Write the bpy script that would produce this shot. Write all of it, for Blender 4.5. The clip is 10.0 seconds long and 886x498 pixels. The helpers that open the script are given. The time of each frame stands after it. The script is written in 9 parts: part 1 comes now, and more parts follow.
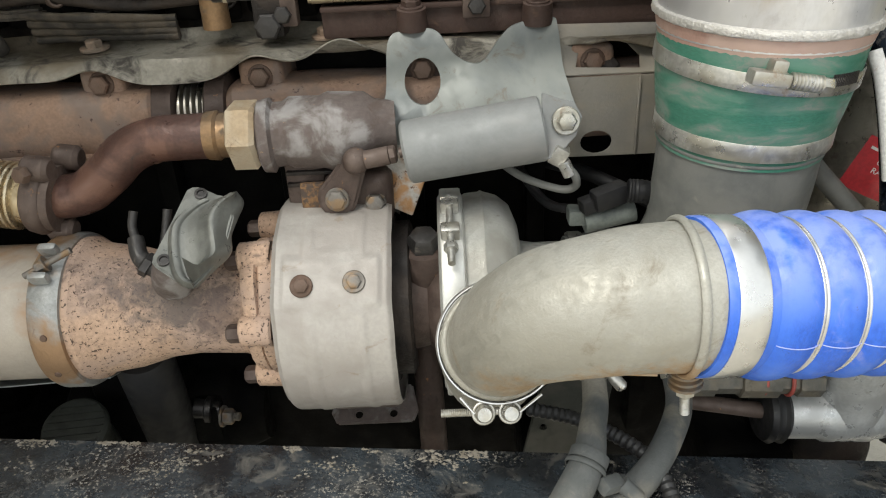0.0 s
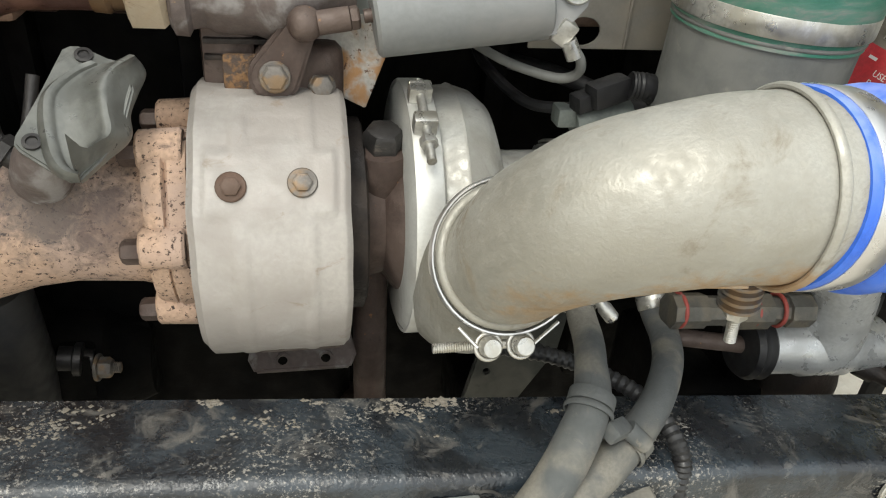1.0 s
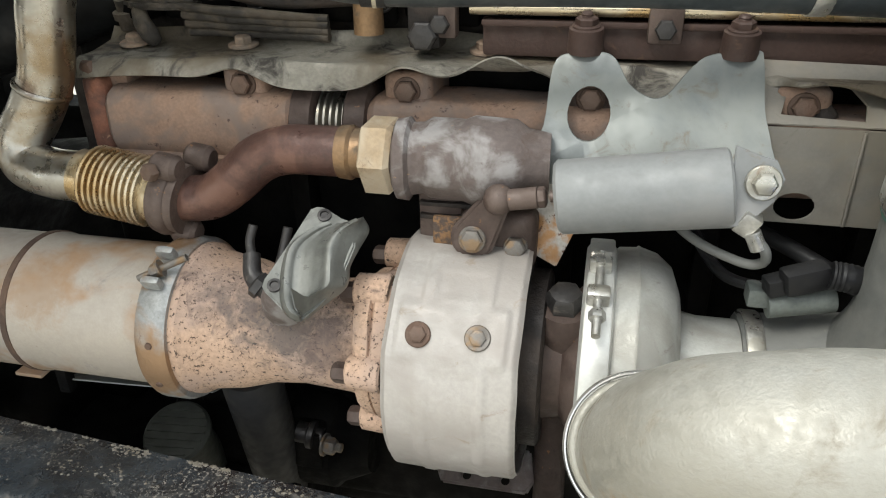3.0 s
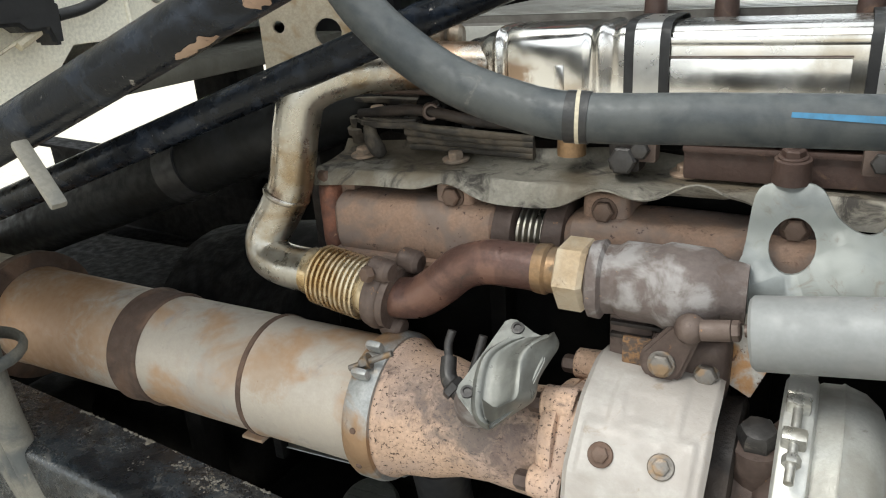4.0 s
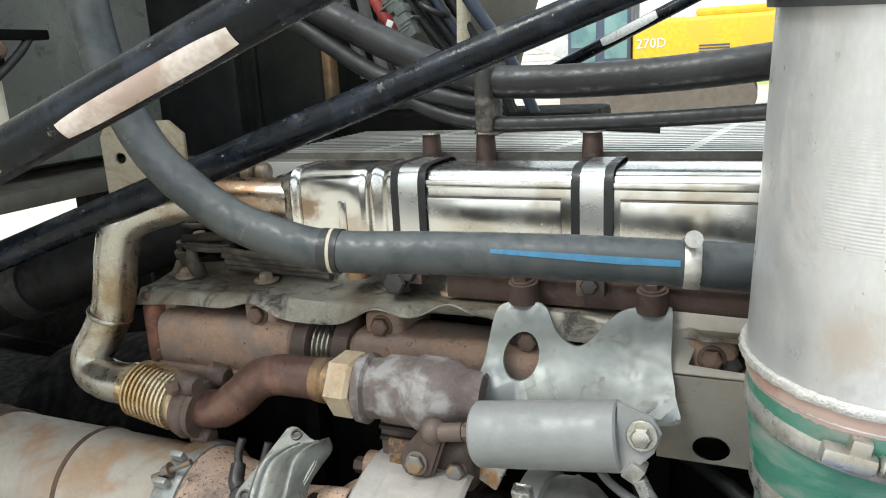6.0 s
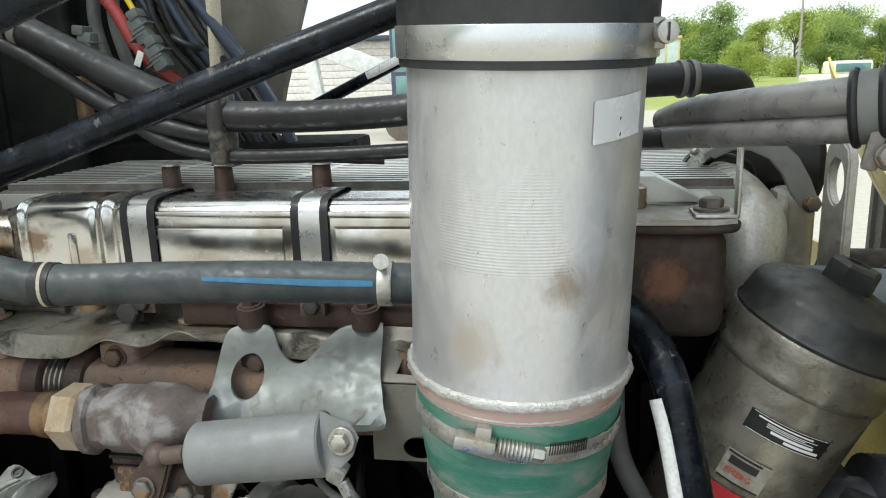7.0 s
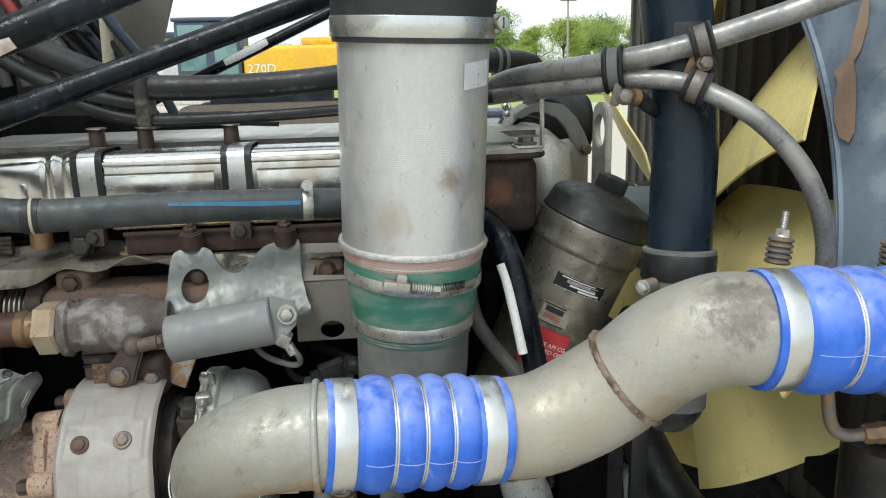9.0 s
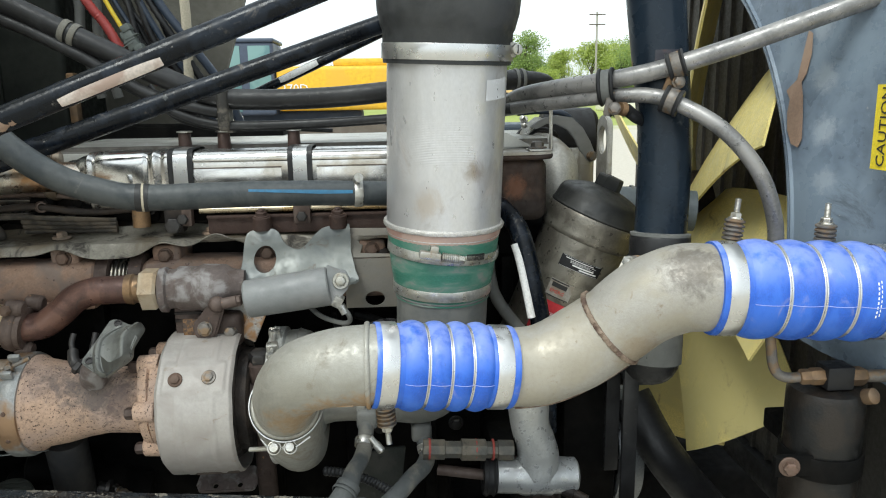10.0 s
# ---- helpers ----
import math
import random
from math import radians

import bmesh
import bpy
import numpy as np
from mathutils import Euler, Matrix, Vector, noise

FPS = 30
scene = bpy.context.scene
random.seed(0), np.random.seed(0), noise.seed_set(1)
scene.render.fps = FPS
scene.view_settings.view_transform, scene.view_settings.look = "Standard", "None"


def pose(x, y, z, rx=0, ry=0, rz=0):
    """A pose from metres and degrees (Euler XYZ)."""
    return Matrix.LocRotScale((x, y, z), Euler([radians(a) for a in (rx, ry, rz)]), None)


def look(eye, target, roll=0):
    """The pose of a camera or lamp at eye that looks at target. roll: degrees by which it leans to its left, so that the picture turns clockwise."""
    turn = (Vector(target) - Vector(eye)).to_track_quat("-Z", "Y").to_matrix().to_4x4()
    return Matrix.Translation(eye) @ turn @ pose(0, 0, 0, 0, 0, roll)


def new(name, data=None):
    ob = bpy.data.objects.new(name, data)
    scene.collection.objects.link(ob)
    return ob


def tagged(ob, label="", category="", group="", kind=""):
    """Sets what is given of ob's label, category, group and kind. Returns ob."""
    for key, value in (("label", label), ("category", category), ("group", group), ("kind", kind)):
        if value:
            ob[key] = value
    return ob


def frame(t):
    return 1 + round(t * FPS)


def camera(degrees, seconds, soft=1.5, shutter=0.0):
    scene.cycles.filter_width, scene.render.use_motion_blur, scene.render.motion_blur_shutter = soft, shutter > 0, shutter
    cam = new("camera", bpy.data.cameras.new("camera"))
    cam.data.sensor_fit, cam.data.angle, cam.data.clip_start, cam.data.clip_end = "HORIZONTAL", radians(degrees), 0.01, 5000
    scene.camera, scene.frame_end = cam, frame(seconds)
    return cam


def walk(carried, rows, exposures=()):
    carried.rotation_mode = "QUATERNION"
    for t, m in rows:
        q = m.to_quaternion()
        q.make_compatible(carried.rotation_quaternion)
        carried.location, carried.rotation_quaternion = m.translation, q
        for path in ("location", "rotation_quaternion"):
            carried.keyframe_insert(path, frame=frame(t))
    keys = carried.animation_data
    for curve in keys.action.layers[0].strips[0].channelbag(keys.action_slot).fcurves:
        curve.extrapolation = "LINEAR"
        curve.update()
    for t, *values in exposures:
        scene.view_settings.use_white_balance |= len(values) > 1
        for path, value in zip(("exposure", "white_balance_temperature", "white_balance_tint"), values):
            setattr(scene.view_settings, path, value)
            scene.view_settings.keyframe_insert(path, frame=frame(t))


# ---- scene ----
cam = camera(62.3, 10.0, soft=1.1)
PATH = [
    (0, (0.019, 0.283, 1.509), (0.0, 2.053, 0.579), -2.9),
    (0.5, (-0.04, 0.356, 1.439), (0.09, 2.079, 0.433), -0.7),
    (1, (-0.073, 0.392, 1.405), (0.314, 2.066, 0.382), 4.6),
    (1.5, (-0.063, 0.388, 1.413), (0.404, 2.045, 0.395), 6.1),
    (2, (-0.028, 0.369, 1.436), (0.44, 2.032, 0.428), 6.2),
    (2.5, (0.008, 0.371, 1.463), (0.098, 2.125, 0.507), 1.8),
    (3, (0.013, 0.385, 1.501), (-0.387, 2.121, 0.592), -1.0),
    (3.2, (0.021, 0.385, 1.509), (-0.547, 2.097, 0.646), -2.4),
    (4.3, (0.022, 0.365, 1.57), (-0.938, 1.984, 0.895), -4.0),
    (4.5, (0.033, 0.36, 1.577), (-0.944, 1.987, 0.945), -4.0),
    (5, (0.079, 0.354, 1.597), (-0.869, 2.016, 1.015), -3.9),
    (5.2, (0.104, 0.36, 1.597), (-0.877, 2.012, 1.04), -4.8),
    (6.3, (0.229, 0.362, 1.601), (-0.406, 2.199, 1.13), -2.5),
    (6.5, (0.255, 0.357, 1.605), (-0.295, 2.223, 1.142), -2.3),
    (7, (0.317, 0.341, 1.611), (-0.021, 2.258, 1.153), -1.9),
    (7.5, (0.349, 0.305, 1.614), (0.231, 2.252, 1.171), -1.6),
    (8, (0.316, 0.22, 1.603), (0.407, 2.167, 1.155), -1.8),
    (8.5, (0.264, 0.119, 1.584), (0.448, 2.054, 1.112), -1.9),
    (9, (0.226, 0.043, 1.586), (0.427, 1.977, 1.115), -1.5),
    (9.5, (0.226, -0.035, 1.584), (0.395, 1.905, 1.128), -0.9),
    (10, (0.204, -0.17, 1.577), (0.339, 1.782, 1.163), -0.9),
]
walk(cam, [(t, look(eye, target, roll)) for t, eye, target, roll in PATH],
     [(0.0, 1.15, 6650, 5), (1.0, 1.29, 6650, 5), (2.0, 1.43, 6650, 5), (3.2, 1.38, 6450, 5), (4.5, 1.57, 6450, 5), (5.2, 1.68, 6450, 5), (6.5, 1.15, 6150, 2), (7.5, 0.97, 6200, 2), (8.5, 0.86, 6200, 3), (9.5, 0.89, 6200, 2), (10.0, 0.98, 6200, 2)])

# ---- light ----
world = bpy.data.worlds.new("sky")
scene.world = world
world.use_nodes = True
wn, wl = world.node_tree.nodes, world.node_tree.links
sky = wn.new("ShaderNodeTexSky")
sky.sky_type, sky.sun_disc = "NISHITA", False
sky.sun_elevation, sky.sun_rotation = radians(56), radians(215)
sky.air_density, sky.dust_density = 1.0, 3.0
haze = wn.new("ShaderNodeHueSaturation")
haze.inputs["Saturation"].default_value = 0.45
wl.new(sky.outputs[0], haze.inputs["Color"])
# a bright veil of thin cloud over the whole sky
veil = wn.new("ShaderNodeMix")
veil.data_type = "RGBA"
veil.inputs[0].default_value = 0.7
veil.inputs[7].default_value = (4.6, 4.7, 4.8, 1)
wl.new(haze.outputs[0], veil.inputs[6])
wl.new(veil.outputs[2], wn["Background"].inputs[0])
wn["Background"].inputs[1].default_value = 0.15
sun_data = bpy.data.lights.new("sun", "SUN")
sun_data.energy, sun_data.angle, sun_data.color = 1.1, radians(22), (1.0, 0.97, 0.93)
sun = new("sun", sun_data)
# the sky's sun_rotation turns clockwise from +y
sun.matrix_world = look((0, 0, 0), (-math.sin(radians(215)) * math.cos(radians(56)), -math.cos(radians(215)) * math.cos(radians(56)), -math.sin(radians(56))))

# ---- mesh tools ----
W = {}


def V(*a):
    return Vector(a)


def frame_of(axis):
    """A rotation whose z is the axis."""
    return Vector(axis).normalized().to_track_quat("Z", "Y").to_matrix().to_4x4()


def at(p, axis=(0, 0, 1)):
    return Matrix.Translation(p) @ frame_of(axis)


def from_lists(verts, faces, smooth=True):
    bm = bmesh.new()
    vs = [bm.verts.new(v) for v in verts]
    for f in faces:
        try:
            bm.faces.new([vs[i] for i in f])
        except ValueError:
            pass
    for f in bm.faces:
        f.smooth = smooth
    bmesh.ops.recalc_face_normals(bm, faces=bm.faces)
    return bm


def merge(*bms):
    out = bmesh.new()
    for b in bms:
        tmp = bpy.data.meshes.new("tmp")
        b.to_mesh(tmp)
        out.from_mesh(tmp)
        bpy.data.meshes.remove(tmp)
        b.free()
    return out


def moved(bm, m):
    bmesh.ops.transform(bm, matrix=m, verts=bm.verts)
    return bm


def spline(pts, n=8):
    """Points along a Catmull-Rom curve through pts."""
    p = [Vector(q) for q in pts]
    p = [2 * p[0] - p[1]] + p + [2 * p[-1] - p[-2]]
    out = []
    for i in range(1, len(p) - 2):
        a, b, c, d = p[i - 1 : i + 3]
        for k in range(n):
            t = k / n
            out.append(0.5 * (2 * b + (c - a) * t + (2 * a - 5 * b + 4 * c - d) * t * t + (3 * b - a - 3 * c + d) * t**3))
    out.append(p[-2])
    return out


def ramp(vals, n):
    """Values spread over n points, linearly."""
    return [float(v) for v in np.interp(np.linspace(0, 1, n), np.linspace(0, 1, len(vals)), vals)]


def tube(pts, radius, seg=20, caps=True, wob=0.0, flat=1.0):
    """A round tube along pts; radius: one value or a list spread along it. wob: dents in metres."""
    pts = [Vector(p) for p in pts]
    n = len(pts)
    rad = ramp(radius, n) if isinstance(radius, (list, tuple)) else [radius] * n
    tang = [(pts[min(i + 1, n - 1)] - pts[max(i - 1, 0)]).normalized() for i in range(n)]
    side = tang[0].orthogonal().normalized()
    verts, faces = [], []
    for i in range(n):
        side = (side - tang[i] * side.dot(tang[i])).normalized()
        up = tang[i].cross(side)
        for k in range(seg):
            a = 2 * math.pi * k / seg
            d = side * math.cos(a) + up * math.sin(a) * flat
            r = rad[i]
            if wob:
                r += wob * noise.noise((pts[i] + d * r) * 28)
            verts.append(pts[i] + d * r)
    for i in range(n - 1):
        for k in range(seg):
            a, b = i * seg + k, i * seg + (k + 1) % seg
            faces.append((a, b, b + seg, a + seg))
    if caps:
        faces.append(tuple(range(seg))[::-1])
        faces.append(tuple((n - 1) * seg + k for k in range(seg)))
    return from_lists(verts, faces)


def lathe(profile, p=(0, 0, 0), axis=(0, 0, 1), seg=32, bump=None, closed=False):
    """Turn (height, radius) pairs about the axis through p. closed: join the last pair to the first."""
    m = at(p, axis)
    verts, faces = [], []
    for s, r in profile:
        for k in range(seg):
            a = 2 * math.pi * k / seg
            q = r + (bump(s, a) if bump else 0)
            verts.append(m @ Vector((q * math.cos(a), q * math.sin(a), s)))
    n = len(profile)
    for i in range(n if closed else n - 1):
        for k in range(seg):
            a, b = i * seg + k, i * seg + (k + 1) % seg
            c, d = ((i + 1) % n) * seg + k, ((i + 1) % n) * seg + (k + 1) % seg
            faces.append((a, b, d, c))
    if not closed:
        if profile[0][1] > 1e-5:
            faces.append(tuple(range(seg))[::-1])
        if profile[-1][1] > 1e-5:
            faces.append(tuple((n - 1) * seg + k for k in range(seg)))
    bm = from_lists(verts, faces)
    bmesh.ops.remove_doubles(bm, verts=bm.verts, dist=1e-6)
    return bm


def ring(p, axis, r, minor, seg=40, tall=1.0, k=10):
    """A torus round the axis; tall stretches its section along the axis."""
    return lathe([(minor * tall * math.sin(2 * math.pi * i / k), r + minor * math.cos(2 * math.pi * i / k)) for i in range(k)], p, axis, seg, closed=True)


def band(p, axis, r, width, thick=0.0015, seg=40):
    """A flat strap round a pipe."""
    w = width / 2
    return lathe([(-w, r), (-w, r + thick * 0.7), (-w + thick * 0.6, r + thick), (w - thick * 0.6, r + thick), (w, r + thick * 0.7), (w, r)], p, axis, seg, closed=True)


def box(size, m=None, bevel=0.002, seg=2):
    bm = bmesh.new()
    bmesh.ops.create_cube(bm, size=1.0)
    bmesh.ops.scale(bm, vec=size, verts=bm.verts)
    if bevel:
        bmesh.ops.bevel(bm, geom=bm.edges[:], offset=min(bevel, min(size) * 0.45), segments=seg, affect="EDGES", profile=0.6)
    for f in bm.faces:
        f.smooth = True
    return moved(bm, m) if m else bm


def box2(lo, hi, bevel=0.002, seg=2):
    lo, hi = Vector(lo), Vector(hi)
    return box(hi - lo, Matrix.Translation((lo + hi) / 2), bevel, seg)


def circle2(x, y, r, n=20, ry=None):
    return [(x + r * math.cos(2 * math.pi * k / n), y + (ry or r) * math.sin(2 * math.pi * k / n)) for k in range(n)]


def plate(outline, thick, m=None, holes=(), bevel=0.0, shape=None):
    """A flat sheet with the outline (x, y), holes through it, extruded by thick along its z. shape: a function that bends its points."""
    bm = bmesh.new()
    edges = []
    for loop in (outline, *holes):
        vs = [bm.verts.new((x, y, 0)) for x, y in loop]
        edges += [bm.edges.new((vs[i], vs[(i + 1) % len(vs)])) for i in range(len(vs))]
    bmesh.ops.triangle_fill(bm, use_beauty=True, use_dissolve=False, edges=edges)
    got = bmesh.ops.extrude_face_region(bm, geom=bm.faces[:])
    bmesh.ops.translate(bm, vec=(0, 0, thick), verts=[v for v in got["geom"] if isinstance(v, bmesh.types.BMVert)])
    bmesh.ops.recalc_face_normals(bm, faces=bm.faces)
    if bevel:
        rim = [e for e in bm.edges if e.is_manifold and e.calc_face_angle(0) > 1.0]
        bmesh.ops.bevel(bm, geom=rim, offset=bevel, segments=2, affect="EDGES")
    if shape:
        bmesh.ops.subdivide_edges(bm, edges=bm.edges[:], cuts=2, use_grid_fill=True)
        for v in bm.verts:
            v.co = shape(v.co)
    for f in bm.faces:
        f.smooth = True
    return moved(bm, m) if m else bm


def grid(nu, nv, fn, thick=0.0, close_u=False):
    """A sheet of nu by nv points fn(u, v), u and v from 0 to 1; thick gives it a back."""
    verts = [Vector(fn(i / (nu - 1), j / (nv - 1))) for i in range(nu) for j in range(nv)]
    faces = [(i * nv + j, (i + 1) * nv + j, (i + 1) * nv + j + 1, i * nv + j + 1) for i in range(nu - 1) for j in range(nv - 1)]
    bm = from_lists(verts, faces)
    if thick:
        bmesh.ops.solidify(bm, geom=bm.faces[:], thickness=thick)
        for f in bm.faces:
            f.smooth = True
    return bm


def soft(v, a, b):
    t = min(1, max(0, (v - a) / (b - a)))
    return t * t * (3 - 2 * t)


def hexbolt(r, h, washer=0.0, tip=0.0, dome=True):
    """A hexagon head of half-width r standing on z = 0, on a washer, with a threaded tip above."""
    parts, z = [], 0.0
    if washer:
        parts.append(lathe([(0, washer), (0.0022, washer), (0.003, washer * 0.93), (0.003, 0.0)], seg=20))
        z = 0.003
    hx = lathe([(z, r * 1.12), (z + h * 0.78, r * 1.12), (z + h, r * 0.92), (z + h, 0.0)], seg=6)
    for f in hx.faces:
        f.smooth = False
    parts.append(hx)
    if dome:
        parts.append(lathe([(z + h, r * 0.85), (z + h * 1.08, r * 0.6), (z + h * 1.1, 0)], seg=14))
    if tip:
        prof, k = [], int(tip / 0.0016)
        for i in range(k):
            prof += [(z + h + i * 0.0016, r * 0.52), (z + h + (i + 0.5) * 0.0016, r * 0.6)]
        parts.append(lathe(prof + [(z + h + tip, r * 0.45), (z + h + tip, 0)], seg=12))
    return merge(*parts)


def finish(name, bm, material, sharp=38):
    mesh = bpy.data.meshes.new(name)
    bm.to_mesh(mesh)
    bm.free()
    mesh.set_sharp_from_angle(angle=radians(sharp))
    mesh.materials.append(material)
    return mesh


def part(name, bm, material, parent=None, label="", sharp=38):
    """One mesh object, at the middle of its points, under a thing or a part."""
    lo = Vector([min(v.co[i] for v in bm.verts) for i in range(3)])
    hi = Vector([max(v.co[i] for v in bm.verts) for i in range(3)])
    c = (lo + hi) / 2
    bmesh.ops.translate(bm, vec=-c, verts=bm.verts)
    ob = new(name, finish(name, bm, material, sharp))
    ob.matrix_basis = Matrix.Translation(c)
    W[ob] = Matrix.Translation(c)
    if parent:
        ob.parent = parent
        ob.matrix_parent_inverse = W[parent].inverted()
    return tagged(ob, label)


def solo(name, bm, material, label, category, group="", kind="", sharp=38):
    return tagged(part(name, bm, material, None, label, sharp), category=category, group=group, kind=kind)


def thing(name, p, label, category, group="", kind=""):
    ob = new(name)
    ob.empty_display_size = 0.02
    ob.matrix_basis = Matrix.Translation(p)
    W[ob] = Matrix.Translation(p)
    return tagged(ob, label, category, group, kind)


SHARED = {}


def copies(name, key, make, material, parent, mats, label=""):
    """Alike pieces on one mesh, at the poses given."""
    for m in mats:
        if key not in SHARED:
            SHARED[key] = finish(name, make(), material)
        ob = new(name, SHARED[key])
        ob.matrix_basis = m
        W[ob] = m
        ob.parent = parent
        ob.matrix_parent_inverse = W[parent].inverted()
        tagged(ob, label)


def bolt(parent, p, axis, r=0.008, h=0.007, material=None, washer=0.0, tip=0.0, name="bolt", label=""):
    copies(name, ("bolt", r, h, washer, tip, material.name), lambda: hexbolt(r, h, washer, tip), material, parent, [at(p, axis)], label)


def words(text, size, m, material, parent, name="lettering", extrude=0.0002, align="LEFT", bend=None):
    """Raised lettering, as a mesh. bend: a function that lays its flat points on a surface."""
    data = bpy.data.curves.new(name, "FONT")
    data.body, data.size, data.extrude, data.align_x = text, size, extrude, align
    data.resolution_u = 2
    tmp = bpy.data.objects.new("tmp_text", data)
    mesh = bpy.data.meshes.new_from_object(tmp)
    bpy.data.objects.remove(tmp)
    mesh.transform(m)
    bm = bmesh.new()
    bm.from_mesh(mesh)
    bpy.data.meshes.remove(mesh)
    if bend:
        for v in bm.verts:
            v.co = bend(v.co)
    return part(name, bm, material, parent)


# ---- materials ----
def surface(name, base, rough=0.5, metal=0.0, tint=None, tint_amt=0.5, tint_scale=18, dirt=None, dirt_amt=0.3, dirt_scale=40, speck=None, speck_amt=0.0,
            speck_scale=160, bump=0.15, bump_scale=300, rough_var=0.15, stretch=(1, 1, 1), top_dust_sheen=None, top_amt=0.0, coat=0.0, grain=1.0, gloss=0.5, spots=(), patchy=0):
    """A worn surface: base colour with large blotches (tint), dirt that breaks up at a middle scale, small specks and
    fine relief.
    The top colour lies on faces that look up: settled dust, on the blue hoses also painted sky sheen. spots: stains and
    other patches, each (centre, radius, colour, strength), with a broken edge."""
    m = bpy.data.materials.new(name)
    m.use_nodes = True
    n, l = m.node_tree.nodes, m.node_tree.links
    b = n["Principled BSDF"]
    geo = n.new("ShaderNodeNewGeometry")
    mp = n.new("ShaderNodeMapping")
    mp.inputs["Scale"].default_value = stretch
    l.new(geo.outputs["Position"], mp.inputs["Vector"])

    def noise_at(scale, detail=5, dist=0.0, rough_=0.55):
        t = n.new("ShaderNodeTexNoise")
        t.inputs["Scale"].default_value, t.inputs["Detail"].default_value, t.inputs["Distortion"].default_value = scale, detail, dist
        t.inputs["Roughness"].default_value = rough_
        l.new(mp.outputs[0], t.inputs["Vector"])
        return t.outputs["Fac"]

    def ranged(src, lo, hi, out0=0.0, out1=1.0):
        r = n.new("ShaderNodeMapRange")
        r.interpolation_type = "SMOOTHSTEP"
        for i, v in enumerate((lo, hi, out0, out1)):
            r.inputs[i + 1].default_value = v
        l.new(src, r.inputs[0])
        return r.outputs[0]

    def mix(fac, a, c):
        x = n.new("ShaderNodeMix")
        x.data_type = "RGBA"
        l.new(fac, x.inputs[0])
        for s, v in ((6, a), (7, c)):
            if isinstance(v, (tuple, list)):
                x.inputs[s].default_value = (*v, 1)
            else:
                l.new(v, x.inputs[s])
        return x.outputs[2]

    fine = noise_at(bump_scale, 6)
    col = mix(ranged(fine, 0.3, 0.7), tuple(c * (1 - 0.14 * grain) for c in base), tuple(min(1, c * (1 + 0.1 * grain)) for c in base))
    wear = None
    if tint:
        col = mix(ranged(noise_at(tint_scale, 6, 0.4), 0.62 - tint_amt * 0.45, 0.72 - tint_amt * 0.3), col, tint)
    if dirt:
        wear = ranged(noise_at(dirt_scale, 9, 0.8, 0.68), 0.68 - dirt_amt * 0.5, 0.8 - dirt_amt * 0.35)
        col = mix(wear, col, dirt)
    if speck:
        edge = 0.70 - 0.26 * math.sqrt(speck_amt)
        dots = ranged(noise_at(speck_scale * 0.6, 5, 0.0, 0.75), edge, edge + 0.07)
        if patchy:
            both = n.new("ShaderNodeMath")
            both.operation = "MULTIPLY"
            l.new(dots, both.inputs[0])
            l.new(ranged(noise_at(patchy, 7, 0.6, 0.65), 0.46, 0.62, 0.05, 1.0), both.inputs[1])
            dots = both.outputs[0]
        col = mix(dots, col, speck)
    for centre, radius, colour, strength in spots:
        d = n.new("ShaderNodeVectorMath")
        d.operation = "DISTANCE"
        l.new(geo.outputs["Position"], d.inputs[0])
        d.inputs[1].default_value = centre
        wob = n.new("ShaderNodeMath")
        wob.operation = "MULTIPLY_ADD"
        wob.inputs[1].default_value = radius * 2.2
        l.new(noise_at(70, 9, 0.5, 0.72), wob.inputs[0])
        l.new(d.outputs["Value"], wob.inputs[2])
        col = mix(ranged(wob.outputs[0], radius * 1.5, radius * 2.4, strength, 0), col, colour)
    if top_dust_sheen:
        sep = n.new("ShaderNodeSeparateXYZ")
        l.new(geo.outputs["Normal"], sep.inputs[0])
        am = n.new("ShaderNodeMath")
        am.operation = "MULTIPLY"
        l.new(ranged(sep.outputs[2], 0.1, 0.95, 0, top_amt), am.inputs[0])
        l.new(ranged(noise_at(60, 6), 0.25, 0.6), am.inputs[1])
        col = mix(am.outputs[0], col, top_dust_sheen)
    l.new(col, b.inputs["Base Color"])
    rr = ranged(noise_at(bump_scale * 0.25, 4), 0.3, 0.7, max(0.03, rough - rough_var), min(1, rough + rough_var))
    if wear is not None:
        x = n.new("ShaderNodeMix")
        l.new(wear, x.inputs[0])
        l.new(rr, x.inputs[2])
        x.inputs[3].default_value = min(1, rough + 0.3)
        rr = x.outputs[0]
        if metal:
            y = n.new("ShaderNodeMix")
            l.new(wear, y.inputs[0])
            y.inputs[2].default_value, y.inputs[3].default_value = metal, metal * 0.25
            l.new(y.outputs[0], b.inputs["Metallic"])
    else:
        b.inputs["Metallic"].default_value = metal
    l.new(rr, b.inputs["Roughness"])
    b.inputs["Specular IOR Level"].default_value = gloss
    if coat:
        b.inputs["Coat Weight"].default_value, b.inputs["Coat Roughness"].default_value = coat, 0.15
    if bump:
        bp = n.new("ShaderNodeBump")
        bp.inputs["Strength"].default_value, bp.inputs["Distance"].default_value = bump, 0.002
        l.new(fine, bp.inputs["Height"])
        l.new(bp.outputs[0], b.inputs["Normal"])
    return m


def plain(name, base, rough=0.5, metal=0.0, emit=0.0):
    m = bpy.data.materials.new(name)
    m.use_nodes = True
    b = m.node_tree.nodes["Principled BSDF"]
    b.inputs["Base Color"].default_value = (*base, 1)
    b.inputs["Roughness"].default_value, b.inputs["Metallic"].default_value = rough, metal
    return m


